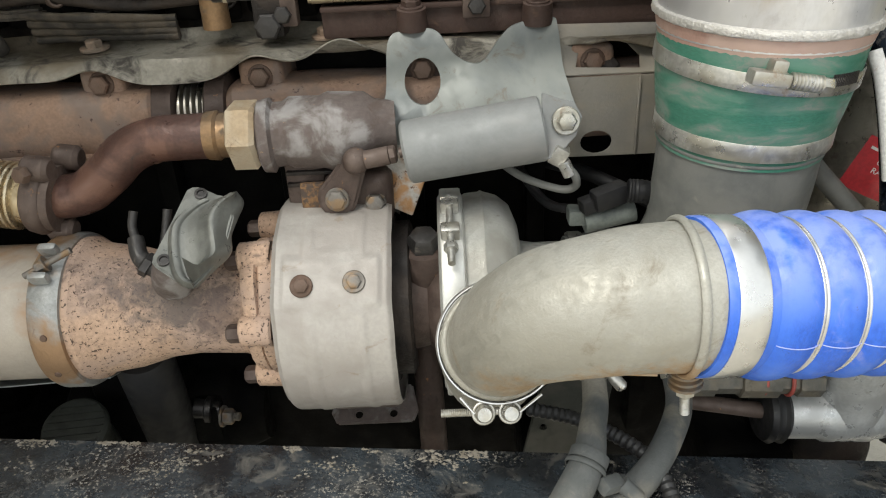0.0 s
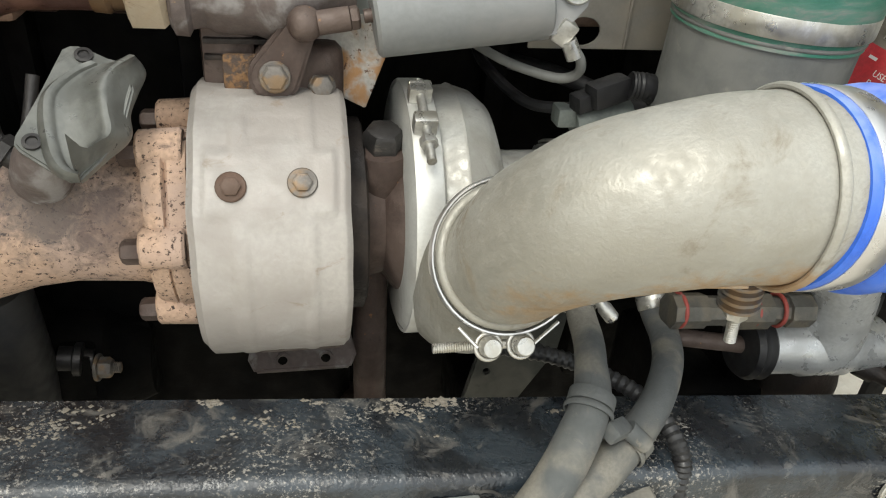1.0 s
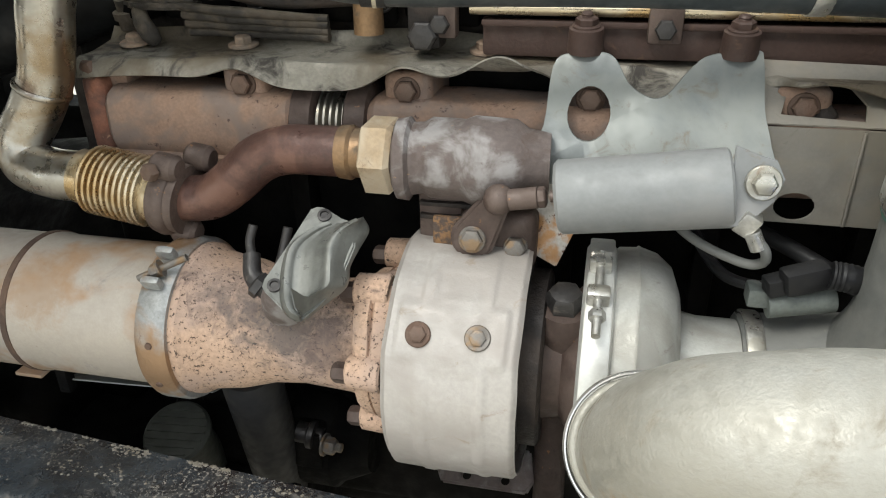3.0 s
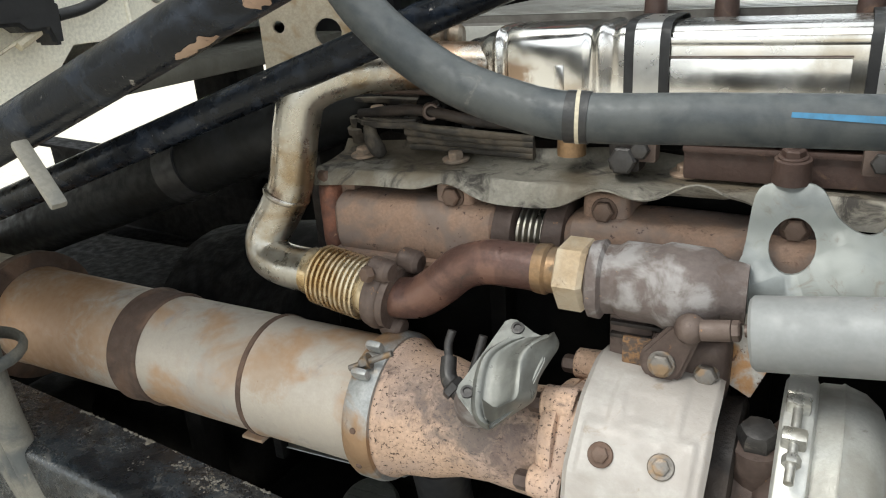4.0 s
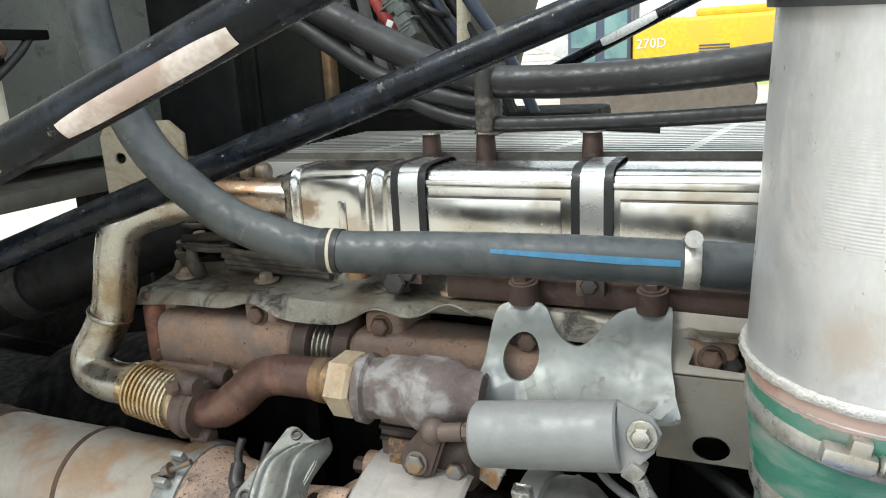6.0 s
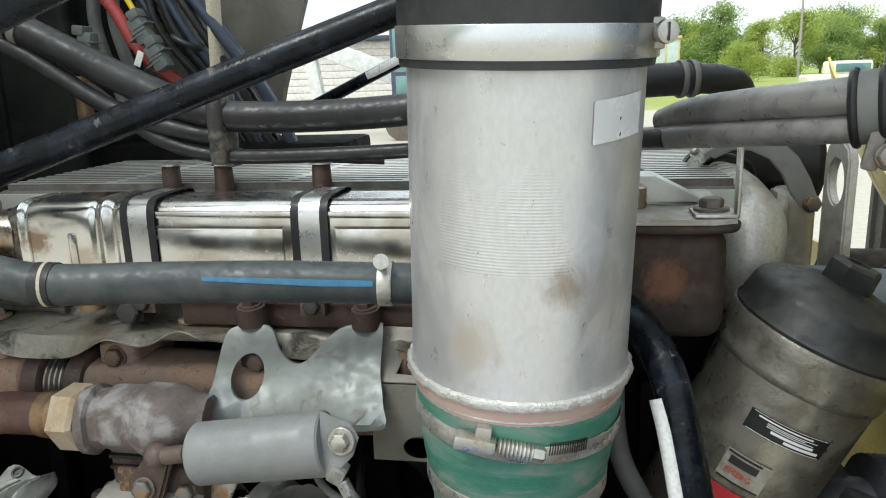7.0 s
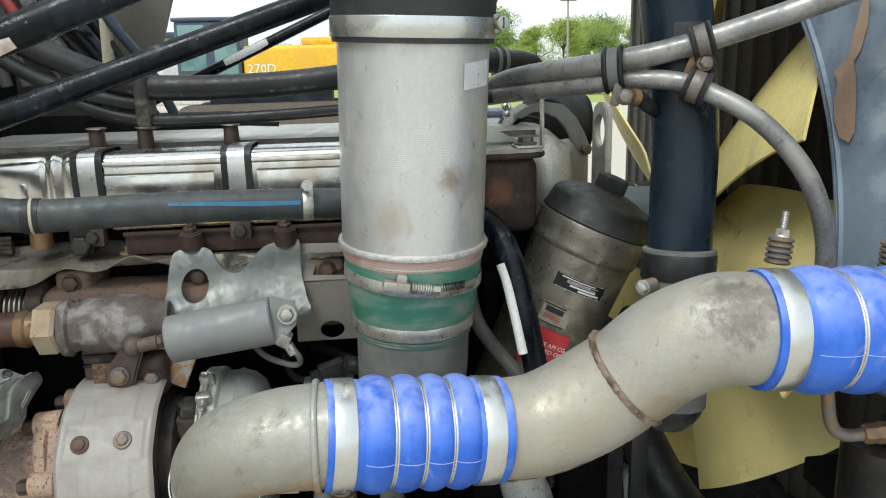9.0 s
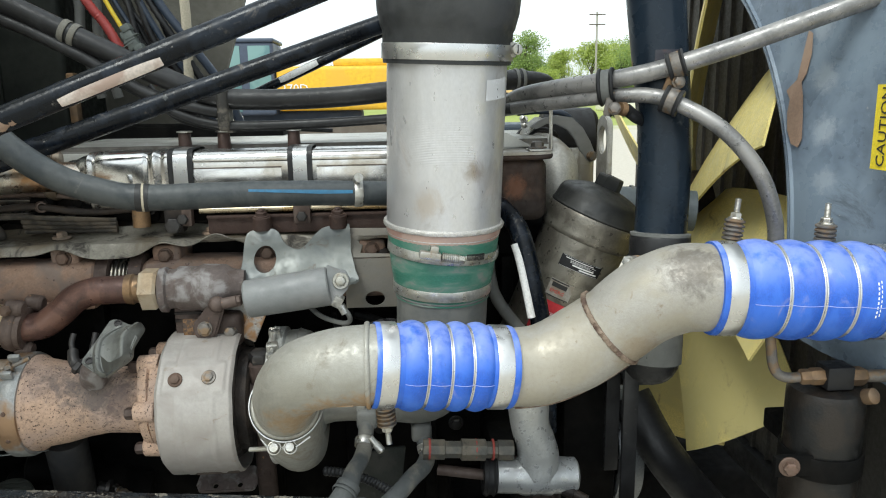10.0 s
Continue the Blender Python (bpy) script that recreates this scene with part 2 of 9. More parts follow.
CAST = surface("cast_aluminium", (0.345, 0.335, 0.300), 0.54, 0.4, tint=(0.285, 0.272, 0.235), tint_amt=0.42, tint_scale=9, dirt=(0.20, 0.175, 0.135), dirt_amt=0.30, dirt_scale=24, bump=0.2, bump_scale=520, grain=0.6, spots=[((0.075, 0.69, 1.165), 0.042, (0.33, 0.22, 0.115), 0.8), ((0.115, 0.665, 1.185), 0.038, (0.34, 0.22, 0.11), 0.8), ((0.16, 0.655, 1.195), 0.036, (0.34, 0.21, 0.10), 0.8), ((0.20, 0.655, 1.195), 0.034, (0.30, 0.18, 0.085), 0.75)])
COMPRESSOR = surface("dull_compressor_casting", (0.43, 0.43, 0.405), 0.48, 0.4, tint=(0.33, 0.32, 0.29), tint_amt=0.45, tint_scale=16, dirt=(0.17, 0.155, 0.13), dirt_amt=0.16, dirt_scale=36, bump=0.12, bump_scale=420, grain=0.5)
CAST2 = surface("dusty_cast_aluminium", (0.375, 0.355, 0.318), 0.53, 0.38, tint=(0.36, 0.33, 0.27), tint_amt=0.45, tint_scale=14, dirt=(0.24, 0.19, 0.13), dirt_amt=0.18, dirt_scale=45, speck=(0.14, 0.11, 0.08), speck_amt=0.02, speck_scale=400, bump=0.2, bump_scale=500, grain=0.5, spots=[((0.55, 0.63, 1.375), 0.035, (0.10, 0.085, 0.07), 0.75), ((0.50, 0.66, 1.27), 0.03, (0.25, 0.18, 0.11), 0.5)])
BRIGHT = surface("bright_aluminium", (0.60, 0.60, 0.57), 0.42, 0.5, tint=(0.50, 0.49, 0.46), tint_amt=0.35, tint_scale=12, dirt=(0.30, 0.27, 0.22), dirt_amt=0.1, dirt_scale=40, bump=0.06, bump_scale=400, rough_var=0.08, grain=0.4)
SHIELD = surface("heat_shield_aluminium", (0.395, 0.37, 0.345), 0.6, 0.2, tint=(0.34, 0.31, 0.285), tint_amt=0.5, tint_scale=10, dirt=(0.27, 0.22, 0.17), dirt_amt=0.2, dirt_scale=35, bump=0.2, bump_scale=260, grain=0.5)
RUST = surface("rusted_cast_iron", (0.49, 0.335, 0.24), 0.85, 0.0, tint=(0.42, 0.30, 0.235), tint_amt=0.4, tint_scale=16, dirt=(0.13, 0.095, 0.085), dirt_amt=0.22, dirt_scale=30, speck=(0.045, 0.028, 0.022), speck_amt=0.32, speck_scale=430, bump=0.5, bump_scale=300, spots=[((-0.24, 0.875, 1.165), 0.05, (0.10, 0.085, 0.08), 0.85), ((-0.29, 0.87, 1.19), 0.04, (0.13, 0.10, 0.09), 0.8), ((-0.205, 0.875, 1.14), 0.028, (0.12, 0.085, 0.075), 0.7)])
RUST_SMOOTH = surface("rusted_manifold", (0.27, 0.175, 0.125), 0.8, 0.05, tint=(0.19, 0.142, 0.118), tint_amt=0.45, tint_scale=16, dirt=(0.12, 0.07, 0.055), dirt_amt=0.2, dirt_scale=40, speck=(0.06, 0.035, 0.03), speck_amt=0.12, speck_scale=150, bump=0.3, bump_scale=300)
EXHAUST = surface("heat_stained_steel", (0.40, 0.355, 0.305), 0.55, 0.25, tint=(0.36, 0.235, 0.145), tint_amt=0.36, tint_scale=10, dirt=(0.27, 0.245, 0.225), dirt_amt=0.26, dirt_scale=22, speck=(0.16, 0.09, 0.05), speck_amt=0.02, speck_scale=260, bump=0.06, bump_scale=400, grain=0.35, spots=[((-0.86, 0.87, 1.14), 0.12, (0.34, 0.20, 0.11), 0.85), ((-0.74, 0.86, 1.16), 0.05, (0.35, 0.22, 0.13), 0.6), ((-0.48, 0.87, 1.17), 0.035, (0.33, 0.21, 0.12), 0.6), ((-0.56, 0.865, 1.12), 0.05, (0.31, 0.30, 0.29), 0.45)])
RUSTBAND = surface("rust_brown_band", (0.075, 0.048, 0.036), 0.8, 0.1, tint=(0.13, 0.08, 0.055), tint_amt=0.35, dirt=(0.035, 0.024, 0.02), dirt_amt=0.2, bump=0.4)
DARKIRON = surface("dark_oily_iron", (0.018, 0.015, 0.014), 0.6, 0.1, tint=(0.038, 0.029, 0.024), tint_amt=0.4, dirt=(0.085, 0.07, 0.058), dirt_amt=0.10, bump=0.5, gloss=0.3)
# near black and barely glossy: the deep shade low down is in this colour
BLOCK = surface("shaded_block_paint", (0.0035, 0.0035, 0.0035), 0.75, 0.0, tint=(0.006, 0.0055, 0.005), tint_amt=0.4, dirt=(0.012, 0.011, 0.010), dirt_amt=0.06, bump=0.4, bump_scale=200, gloss=0.08)
BROWNIRON = surface("brown_iron", (0.068, 0.046, 0.038), 0.6, 0.25, tint=(0.11, 0.08, 0.067), tint_amt=0.4, dirt=(0.04, 0.027, 0.023), dirt_amt=0.2, speck=(0.28, 0.14, 0.055), speck_amt=0.05, bump=0.3)
BROWNPIPE = surface("brown_stained_pipe", (0.085, 0.045, 0.037), 0.42, 0.35, tint=(0.15, 0.08, 0.06), tint_amt=0.35, tint_scale=22, dirt=(0.05, 0.035, 0.03), dirt_amt=0.22, dirt_scale=30, bump=0.2)
GOLD = surface("straw_tinted_steel", (0.41, 0.39, 0.35), 0.32, 0.95, tint=(0.27, 0.21, 0.14), tint_amt=0.40, tint_scale=13, dirt=(0.12, 0.08, 0.05), dirt_amt=0.2, dirt_scale=34, bump=0.05, rough_var=0.10, grain=0.4, spots=[((-0.35, 1.05, 1.455), 0.05, (0.24, 0.12, 0.05), 0.75), ((-0.505, 0.955, 1.33), 0.012, (0.10, 0.06, 0.04), 0.8)])
STAINLESS = surface("stainless_steel", (0.68, 0.67, 0.65), 0.22, 0.97, tint=(0.46, 0.42, 0.36), tint_amt=0.26, tint_scale=9, dirt=(0.28, 0.23, 0.18), dirt_amt=0.12, dirt_scale=26, bump=0.03, bump_scale=90, rough_var=0.08, grain=0.3, spots=[((-0.262, 1.045, 1.45), 0.018, (0.22, 0.13, 0.07), 0.85), ((-0.315, 1.05, 1.45), 0.032, (0.21, 0.15, 0.10), 0.85), ((-0.205, 1.04, 1.425), 0.022, (0.34, 0.25, 0.16), 0.55), ((-0.17, 1.045, 1.46), 0.02, (0.30, 0.25, 0.2), 0.5)])
STEEL = surface("bright_steel_band", (0.62, 0.615, 0.605), 0.30, 0.9, tint=(0.66, 0.65, 0.63), tint_amt=0.25, bump=0.01, rough_var=0.04, grain=0.2)
ZINC = surface("zinc_plated_steel", (0.50, 0.49, 0.46), 0.38, 0.8, tint=(0.40, 0.38, 0.33), tint_amt=0.4, tint_scale=40, dirt=(0.28, 0.23, 0.18), dirt_amt=0.16, bump=0.1)
GALV = surface("galvanised_sheet", (0.165, 0.178, 0.176), 0.5, 0.2, tint=(0.215, 0.226, 0.212), tint_amt=0.45, tint_scale=14, dirt=(0.17, 0.15, 0.122), dirt_amt=0.26, dirt_scale=45, speck=(0.16, 0.11, 0.07), speck_amt=0.015, bump=0.04, grain=0.4)
CANGREY = surface("grey_zinc_can", (0.215, 0.22, 0.218), 0.6, 0.2, tint=(0.255, 0.252, 0.245), tint_amt=0.4, tint_scale=15, dirt=(0.20, 0.17, 0.14), dirt_amt=0.12, bump=0.03, grain=0.4)
OLDNUT = surface("tan_corroded_nut", (0.38, 0.29, 0.19), 0.75, 0.25, tint=(0.42, 0.35, 0.26), tint_amt=0.4, dirt=(0.15, 0.10, 0.065), dirt_amt=0.25, bump=0.4)
CRUST = surface("crusted_casting", (0.125, 0.10, 0.092), 0.75, 0.2, tint=(0.27, 0.255, 0.25), tint_amt=0.34, tint_scale=24, dirt=(0.10, 0.075, 0.065), dirt_amt=0.30, dirt_scale=34, speck=(0.32, 0.20, 0.11), speck_amt=0.03, speck_scale=120, bump=0.4, bump_scale=220)
SPACER = surface("brown_steel_spacer", (0.062, 0.037, 0.03), 0.65, 0.2, dirt=(0.13, 0.08, 0.055), dirt_amt=0.2, bump=0.3)
BOLTRUST = surface("rusty_bolt", (0.13, 0.08, 0.058), 0.7, 0.3, tint=(0.12, 0.08, 0.06), tint_amt=0.5, tint_scale=60, dirt=(0.3, 0.24, 0.18), dirt_amt=0.12, bump=0.4)
BOLTDARK = surface("dark_bolt", (0.05, 0.047, 0.046), 0.45, 0.6, dirt=(0.2, 0.17, 0.14), dirt_amt=0.2, bump=0.2)
RUBBER = surface("dusty_black_rubber", (0.013, 0.013, 0.014), 0.45, 0.0, tint=(0.024, 0.024, 0.025), tint_amt=0.4, dirt=(0.10, 0.095, 0.085), dirt_amt=0.09, bump=0.12, bump_scale=500, top_dust_sheen=(0.10, 0.10, 0.095), top_amt=0.12, gloss=0.4)
RUBBERGREY = surface("grey_dusty_hose", (0.026, 0.032, 0.036), 0.5, 0.0, tint=(0.05, 0.055, 0.056), tint_amt=0.4, dirt=(0.13, 0.125, 0.115), dirt_amt=0.1, bump=0.08, bump_scale=500, top_dust_sheen=(0.16, 0.17, 0.17), top_amt=0.2)
DUSTHOSE = surface("tan_dusted_hose", (0.17, 0.16, 0.136), 0.8, 0.0, tint=(0.075, 0.08, 0.08), tint_amt=0.42, tint_scale=14, dirt=(0.21, 0.19, 0.155), dirt_amt=0.2, bump=0.25, bump_scale=400)
PLASTIC = surface("black_plastic", (0.010, 0.010, 0.011), 0.5, 0.0, tint=(0.018, 0.018, 0.019), tint_amt=0.4, dirt=(0.09, 0.085, 0.075), dirt_amt=0.10, bump=0.1, gloss=0.35)
BLACKROD = surface("chipped_black_paint", (0.0035, 0.005, 0.008), 0.26, 0.0, tint=(0.012, 0.016, 0.024), tint_amt=0.36, tint_scale=34, dirt=(0.13, 0.115, 0.10), dirt_amt=0.14, dirt_scale=34, speck=(0.34, 0.31, 0.28), speck_amt=0.07, speck_scale=170, bump=0.2, bump_scale=220, gloss=0.22, patchy=22)
RAILPAINT = surface("dusty_black_frame_paint", (0.006, 0.008, 0.011), 0.26, 0.0, tint=(0.020, 0.027, 0.034), tint_amt=0.42, tint_scale=20, dirt=(0.10, 0.094, 0.085), dirt_amt=0.27, dirt_scale=30, speck=(0.27, 0.25, 0.22), speck_amt=0.38, speck_scale=520, bump=0.5, bump_scale=260, rough_var=0.14, gloss=0.7, patchy=5)
BLUEPAINT = surface("blue_black_paint", (0.009, 0.015, 0.023), 0.28, 0.0, tint=(0.014, 0.022, 0.033), tint_amt=0.5, tint_scale=8, dirt=(0.07, 0.075, 0.08), dirt_amt=0.14, dirt_scale=40, bump=0.08, bump_scale=120, gloss=0.22)
# the pale top colour paints in sky sheen along with dusty fading
BLUE = surface("blue_silicone", (0.022, 0.100, 0.50), 0.45, 0.0, tint=(0.036, 0.135, 0.58), tint_amt=0.45, tint_scale=30, dirt=(0.15, 0.20, 0.52), dirt_amt=0.2, dirt_scale=42, speck=(0.02, 0.03, 0.10), speck_amt=0.01, speck_scale=200, bump=0.1, bump_scale=700, stretch=(1, 1, 0.6), top_dust_sheen=(0.24, 0.31, 0.66), top_amt=0.75)
GREEN = surface("green_silicone", (0.045, 0.165, 0.115), 0.45, 0.0, tint=(0.09, 0.20, 0.15), tint_amt=0.5, tint_scale=18, dirt=(0.20, 0.22, 0.195), dirt_amt=0.36, dirt_scale=18, bump=0.1, stretch=(1, 1, 3))
PINK = surface("pink_silicone", (0.36, 0.22, 0.18), 0.6, 0.0, tint=(0.42, 0.30, 0.25), tint_amt=0.5, dirt=(0.3, 0.27, 0.22), dirt_amt=0.2, bump=0.1)
GREYTUBE = surface("grey_rubber_tube", (0.115, 0.118, 0.112), 0.6, 0.0, tint=(0.15, 0.15, 0.14), tint_amt=0.5, dirt=(0.22, 0.21, 0.185), dirt_amt=0.14, bump=0.12, grain=0.5)
WELD = surface("weld_bead", (0.56, 0.54, 0.51), 0.45, 0.6, bump=0.6, bump_scale=500, dirt=(0.3, 0.26, 0.2), dirt_amt=0.14)
YELLOW = surface("dusty_yellow_plastic", (0.76, 0.63, 0.23), 0.6, 0.0, tint=(0.62, 0.53, 0.22), tint_amt=0.5, tint_scale=7, dirt=(0.38, 0.29, 0.15), dirt_amt=0.22, dirt_scale=18, bump=0.08)
CABWHITE = surface("cream_cab_paint", (0.74, 0.71, 0.61), 0.4, 0.0, tint=(0.67, 0.62, 0.51), tint_amt=0.3, tint_scale=7, dirt=(0.38, 0.30, 0.20), dirt_amt=0.1, dirt_scale=30, speck=(0.10, 0.07, 0.05), speck_amt=0.02, speck_scale=60, bump=0.1)
FIREWALL = surface("grey_insulation", (0.19, 0.20, 0.18), 0.8, 0.0, tint=(0.15, 0.16, 0.145), tint_amt=0.5, tint_scale=12, dirt=(0.06, 0.062, 0.058), dirt_amt=0.26, dirt_scale=22, speck=(0.04, 0.04, 0.04), speck_amt=0.05, speck_scale=120, bump=0.3)
FILTER = surface("worn_filter_can", (0.19, 0.172, 0.142), 0.4, 0.6, tint=(0.30, 0.28, 0.235), tint_amt=0.4, tint_scale=22, dirt=(0.10, 0.08, 0.06), dirt_amt=0.18, dirt_scale=40, speck=(0.05, 0.04, 0.03), speck_amt=0.03, speck_scale=120, bump=0.2)
LIDBLACK = surface("black_filter_lid", (0.012, 0.013, 0.013), 0.5, 0.0, tint=(0.032, 0.032, 0.030), tint_amt=0.4, dirt=(0.08, 0.075, 0.062), dirt_amt=0.1, bump=0.12, top_dust_sheen=(0.13, 0.122, 0.105), top_amt=0.2, grain=0.5)
REDLABEL = surface("red_label", (0.52, 0.03, 0.04), 0.45, 0.0, dirt=(0.35, 0.2, 0.17), dirt_amt=0.1, bump=0.05)
TAPE = surface("white_tape", (0.70, 0.69, 0.67), 0.6, 0.0, dirt=(0.42, 0.33, 0.27), dirt_amt=0.15, dirt_scale=60, bump=0.1)
LABELROD = surface("scuffed_white_label", (0.66, 0.58, 0.53), 0.6, 0.0, tint=(0.44, 0.33, 0.28), tint_amt=0.4, tint_scale=28, dirt=(0.08, 0.07, 0.07), dirt_amt=0.1, dirt_scale=70, bump=0.05)
TANCHIP = surface("bare_tan_primer", (0.25, 0.165, 0.115), 0.7, 0.0, tint=(0.30, 0.21, 0.15), tint_amt=0.4, bump=0.1)
WHITE = plain("white_print", (0.75, 0.75, 0.73), 0.6)
BLACKINK = plain("black_print", (0.02, 0.02, 0.02), 0.6)
REDINK = plain("red_print", (0.5, 0.06, 0.04), 0.6)
BLUESTRIPE = surface("blue_stripe_paint", (0.025, 0.12, 0.22), 0.5, 0.0, tint=(0.03, 0.15, 0.28), tint_amt=0.4, tint_scale=30, dirt=(0.06, 0.10, 0.12), dirt_amt=0.3, dirt_scale=60, bump=0.05)
CREAMTAPE = surface("cream_tape", (0.45, 0.40, 0.30), 0.6, 0.0, dirt=(0.2, 0.17, 0.13), dirt_amt=0.2, bump=0.1)
CAUTION = surface("yellow_label", (0.80, 0.62, 0.03), 0.45, 0.0, dirt=(0.6, 0.45, 0.1), dirt_amt=0.08, bump=0.03)
BEAD = surface("oxide_bead", (0.09, 0.055, 0.04), 0.7, 0.2, tint=(0.22, 0.165, 0.12), tint_amt=0.5, tint_scale=60, bump=0.5)
BRASS = surface("tarnished_brass", (0.24, 0.15, 0.08), 0.5, 0.6, tint=(0.16, 0.11, 0.07), tint_amt=0.4, dirt=(0.12, 0.09, 0.06), dirt_amt=0.25, bump=0.2)
REDPLASTIC = surface("red_loom", (0.33, 0.05, 0.045), 0.5, 0.0, dirt=(0.3, 0.1, 0.08), dirt_amt=0.1, bump=0.1)
YELLOWLOOM = plain("yellow_wire", (0.72, 0.52, 0.04), 0.5)
BLUEWIRE = surface("blue_grey_wire", (0.025, 0.036, 0.058), 0.5, 0.0, dirt=(0.14, 0.14, 0.14), dirt_amt=0.1, bump=0.05)
GREYPLUG = surface("grey_green_plug", (0.12, 0.135, 0.125), 0.55, 0.0, dirt=(0.26, 0.26, 0.24), dirt_amt=0.15, bump=0.1)
TANPLATE = surface("stained_olive_panel", (0.12, 0.115, 0.095), 0.7, 0.0, tint=(0.085, 0.08, 0.065), tint_amt=0.5, tint_scale=8, bump=0.1)
RADIATOR = surface("radiator_fins", (0.075, 0.07, 0.062), 0.7, 0.2, dirt=(0.13, 0.115, 0.095), dirt_amt=0.2, bump=0.5, bump_scale=500)

# four paler spots make an upright band beside the fan opening
SHROUDPAINT = surface("blue_grey_paint", (0.135, 0.17, 0.215), 0.34, 0.0, tint=(0.19, 0.235, 0.285), tint_amt=0.45, tint_scale=7, dirt=(0.075, 0.09, 0.11), dirt_amt=0.26, dirt_scale=9, speck=(0.30, 0.31, 0.31), speck_amt=0.04, speck_scale=60, bump=0.1, bump_scale=120, spots=[((0.799, 0.821, 1.66), 0.022, (0.33, 0.37, 0.41), 0.7), ((0.791, 0.80, 1.59), 0.020, (0.33, 0.37, 0.41), 0.7), ((0.789, 0.785, 1.52), 0.020, (0.33, 0.37, 0.41), 0.7), ((0.787, 0.772, 1.455), 0.018, (0.33, 0.37, 0.41), 0.6)])
CLAMPRUST = surface("rust_tinted_clamp", (0.32, 0.325, 0.32), 0.5, 0.5, tint=(0.30, 0.19, 0.11), tint_amt=0.3, tint_scale=14, dirt=(0.16, 0.11, 0.08), dirt_amt=0.2, bump=0.2)
BURNISHED = surface("burnished_cover", (0.18, 0.182, 0.168), 0.42, 0.5, tint=(0.12, 0.122, 0.112), tint_amt=0.45, tint_scale=30, dirt=(0.07, 0.065, 0.055), dirt_amt=0.2, dirt_scale=40, bump=0.08, bump_scale=300, grain=0.5)
BLACKBOX = surface("black_green_box", (0.007, 0.0085, 0.007), 0.6, 0.0, tint=(0.014, 0.016, 0.013), tint_amt=0.4, tint_scale=9, dirt=(0.04, 0.04, 0.035), dirt_amt=0.1, dirt_scale=25, bump=0.2, gloss=0.2)
PULLEYGREY = surface("grey_pulley_paint", (0.085, 0.088, 0.10), 0.5, 0.2, dirt=(0.05, 0.045, 0.04), dirt_amt=0.2, bump=0.2)
BOLTGREY = surface("grey_steel_bolt", (0.17, 0.155, 0.14), 0.55, 0.5, tint=(0.22, 0.15, 0.09), tint_amt=0.35, tint_scale=60, dirt=(0.3, 0.27, 0.23), dirt_amt=0.15, bump=0.3)
NECK = surface("stained_cast_neck", (0.52, 0.50, 0.455), 0.45, 0.45, tint=(0.36, 0.325, 0.27), tint_amt=0.4, tint_scale=18, dirt=(0.12, 0.10, 0.08), dirt_amt=0.18, dirt_scale=30, bump=0.2)
GROOVE = surface("dark_grooved_aluminium", (0.16, 0.15, 0.135), 0.7, 0.2, tint=(0.10, 0.09, 0.08), tint_amt=0.4, bump=0.2)
BELLOWGOLD = surface("gold_tinted_bellows", (0.54, 0.46, 0.33), 0.32, 0.85, tint=(0.40, 0.28, 0.14), tint_amt=0.35, tint_scale=18, dirt=(0.14, 0.09, 0.05), dirt_amt=0.1, bump=0.03, grain=0.4)
CLIPTAN = surface("dusty_clip_rubber", (0.035, 0.033, 0.030), 0.7, 0.0, tint=(0.13, 0.115, 0.095), tint_amt=0.45, tint_scale=60, bump=0.2)
GREYBLUE = surface("grey_blue_hose", (0.10, 0.12, 0.13), 0.55, 0.0, tint=(0.13, 0.15, 0.16), tint_amt=0.4, dirt=(0.2, 0.2, 0.19), dirt_amt=0.1, bump=0.1)

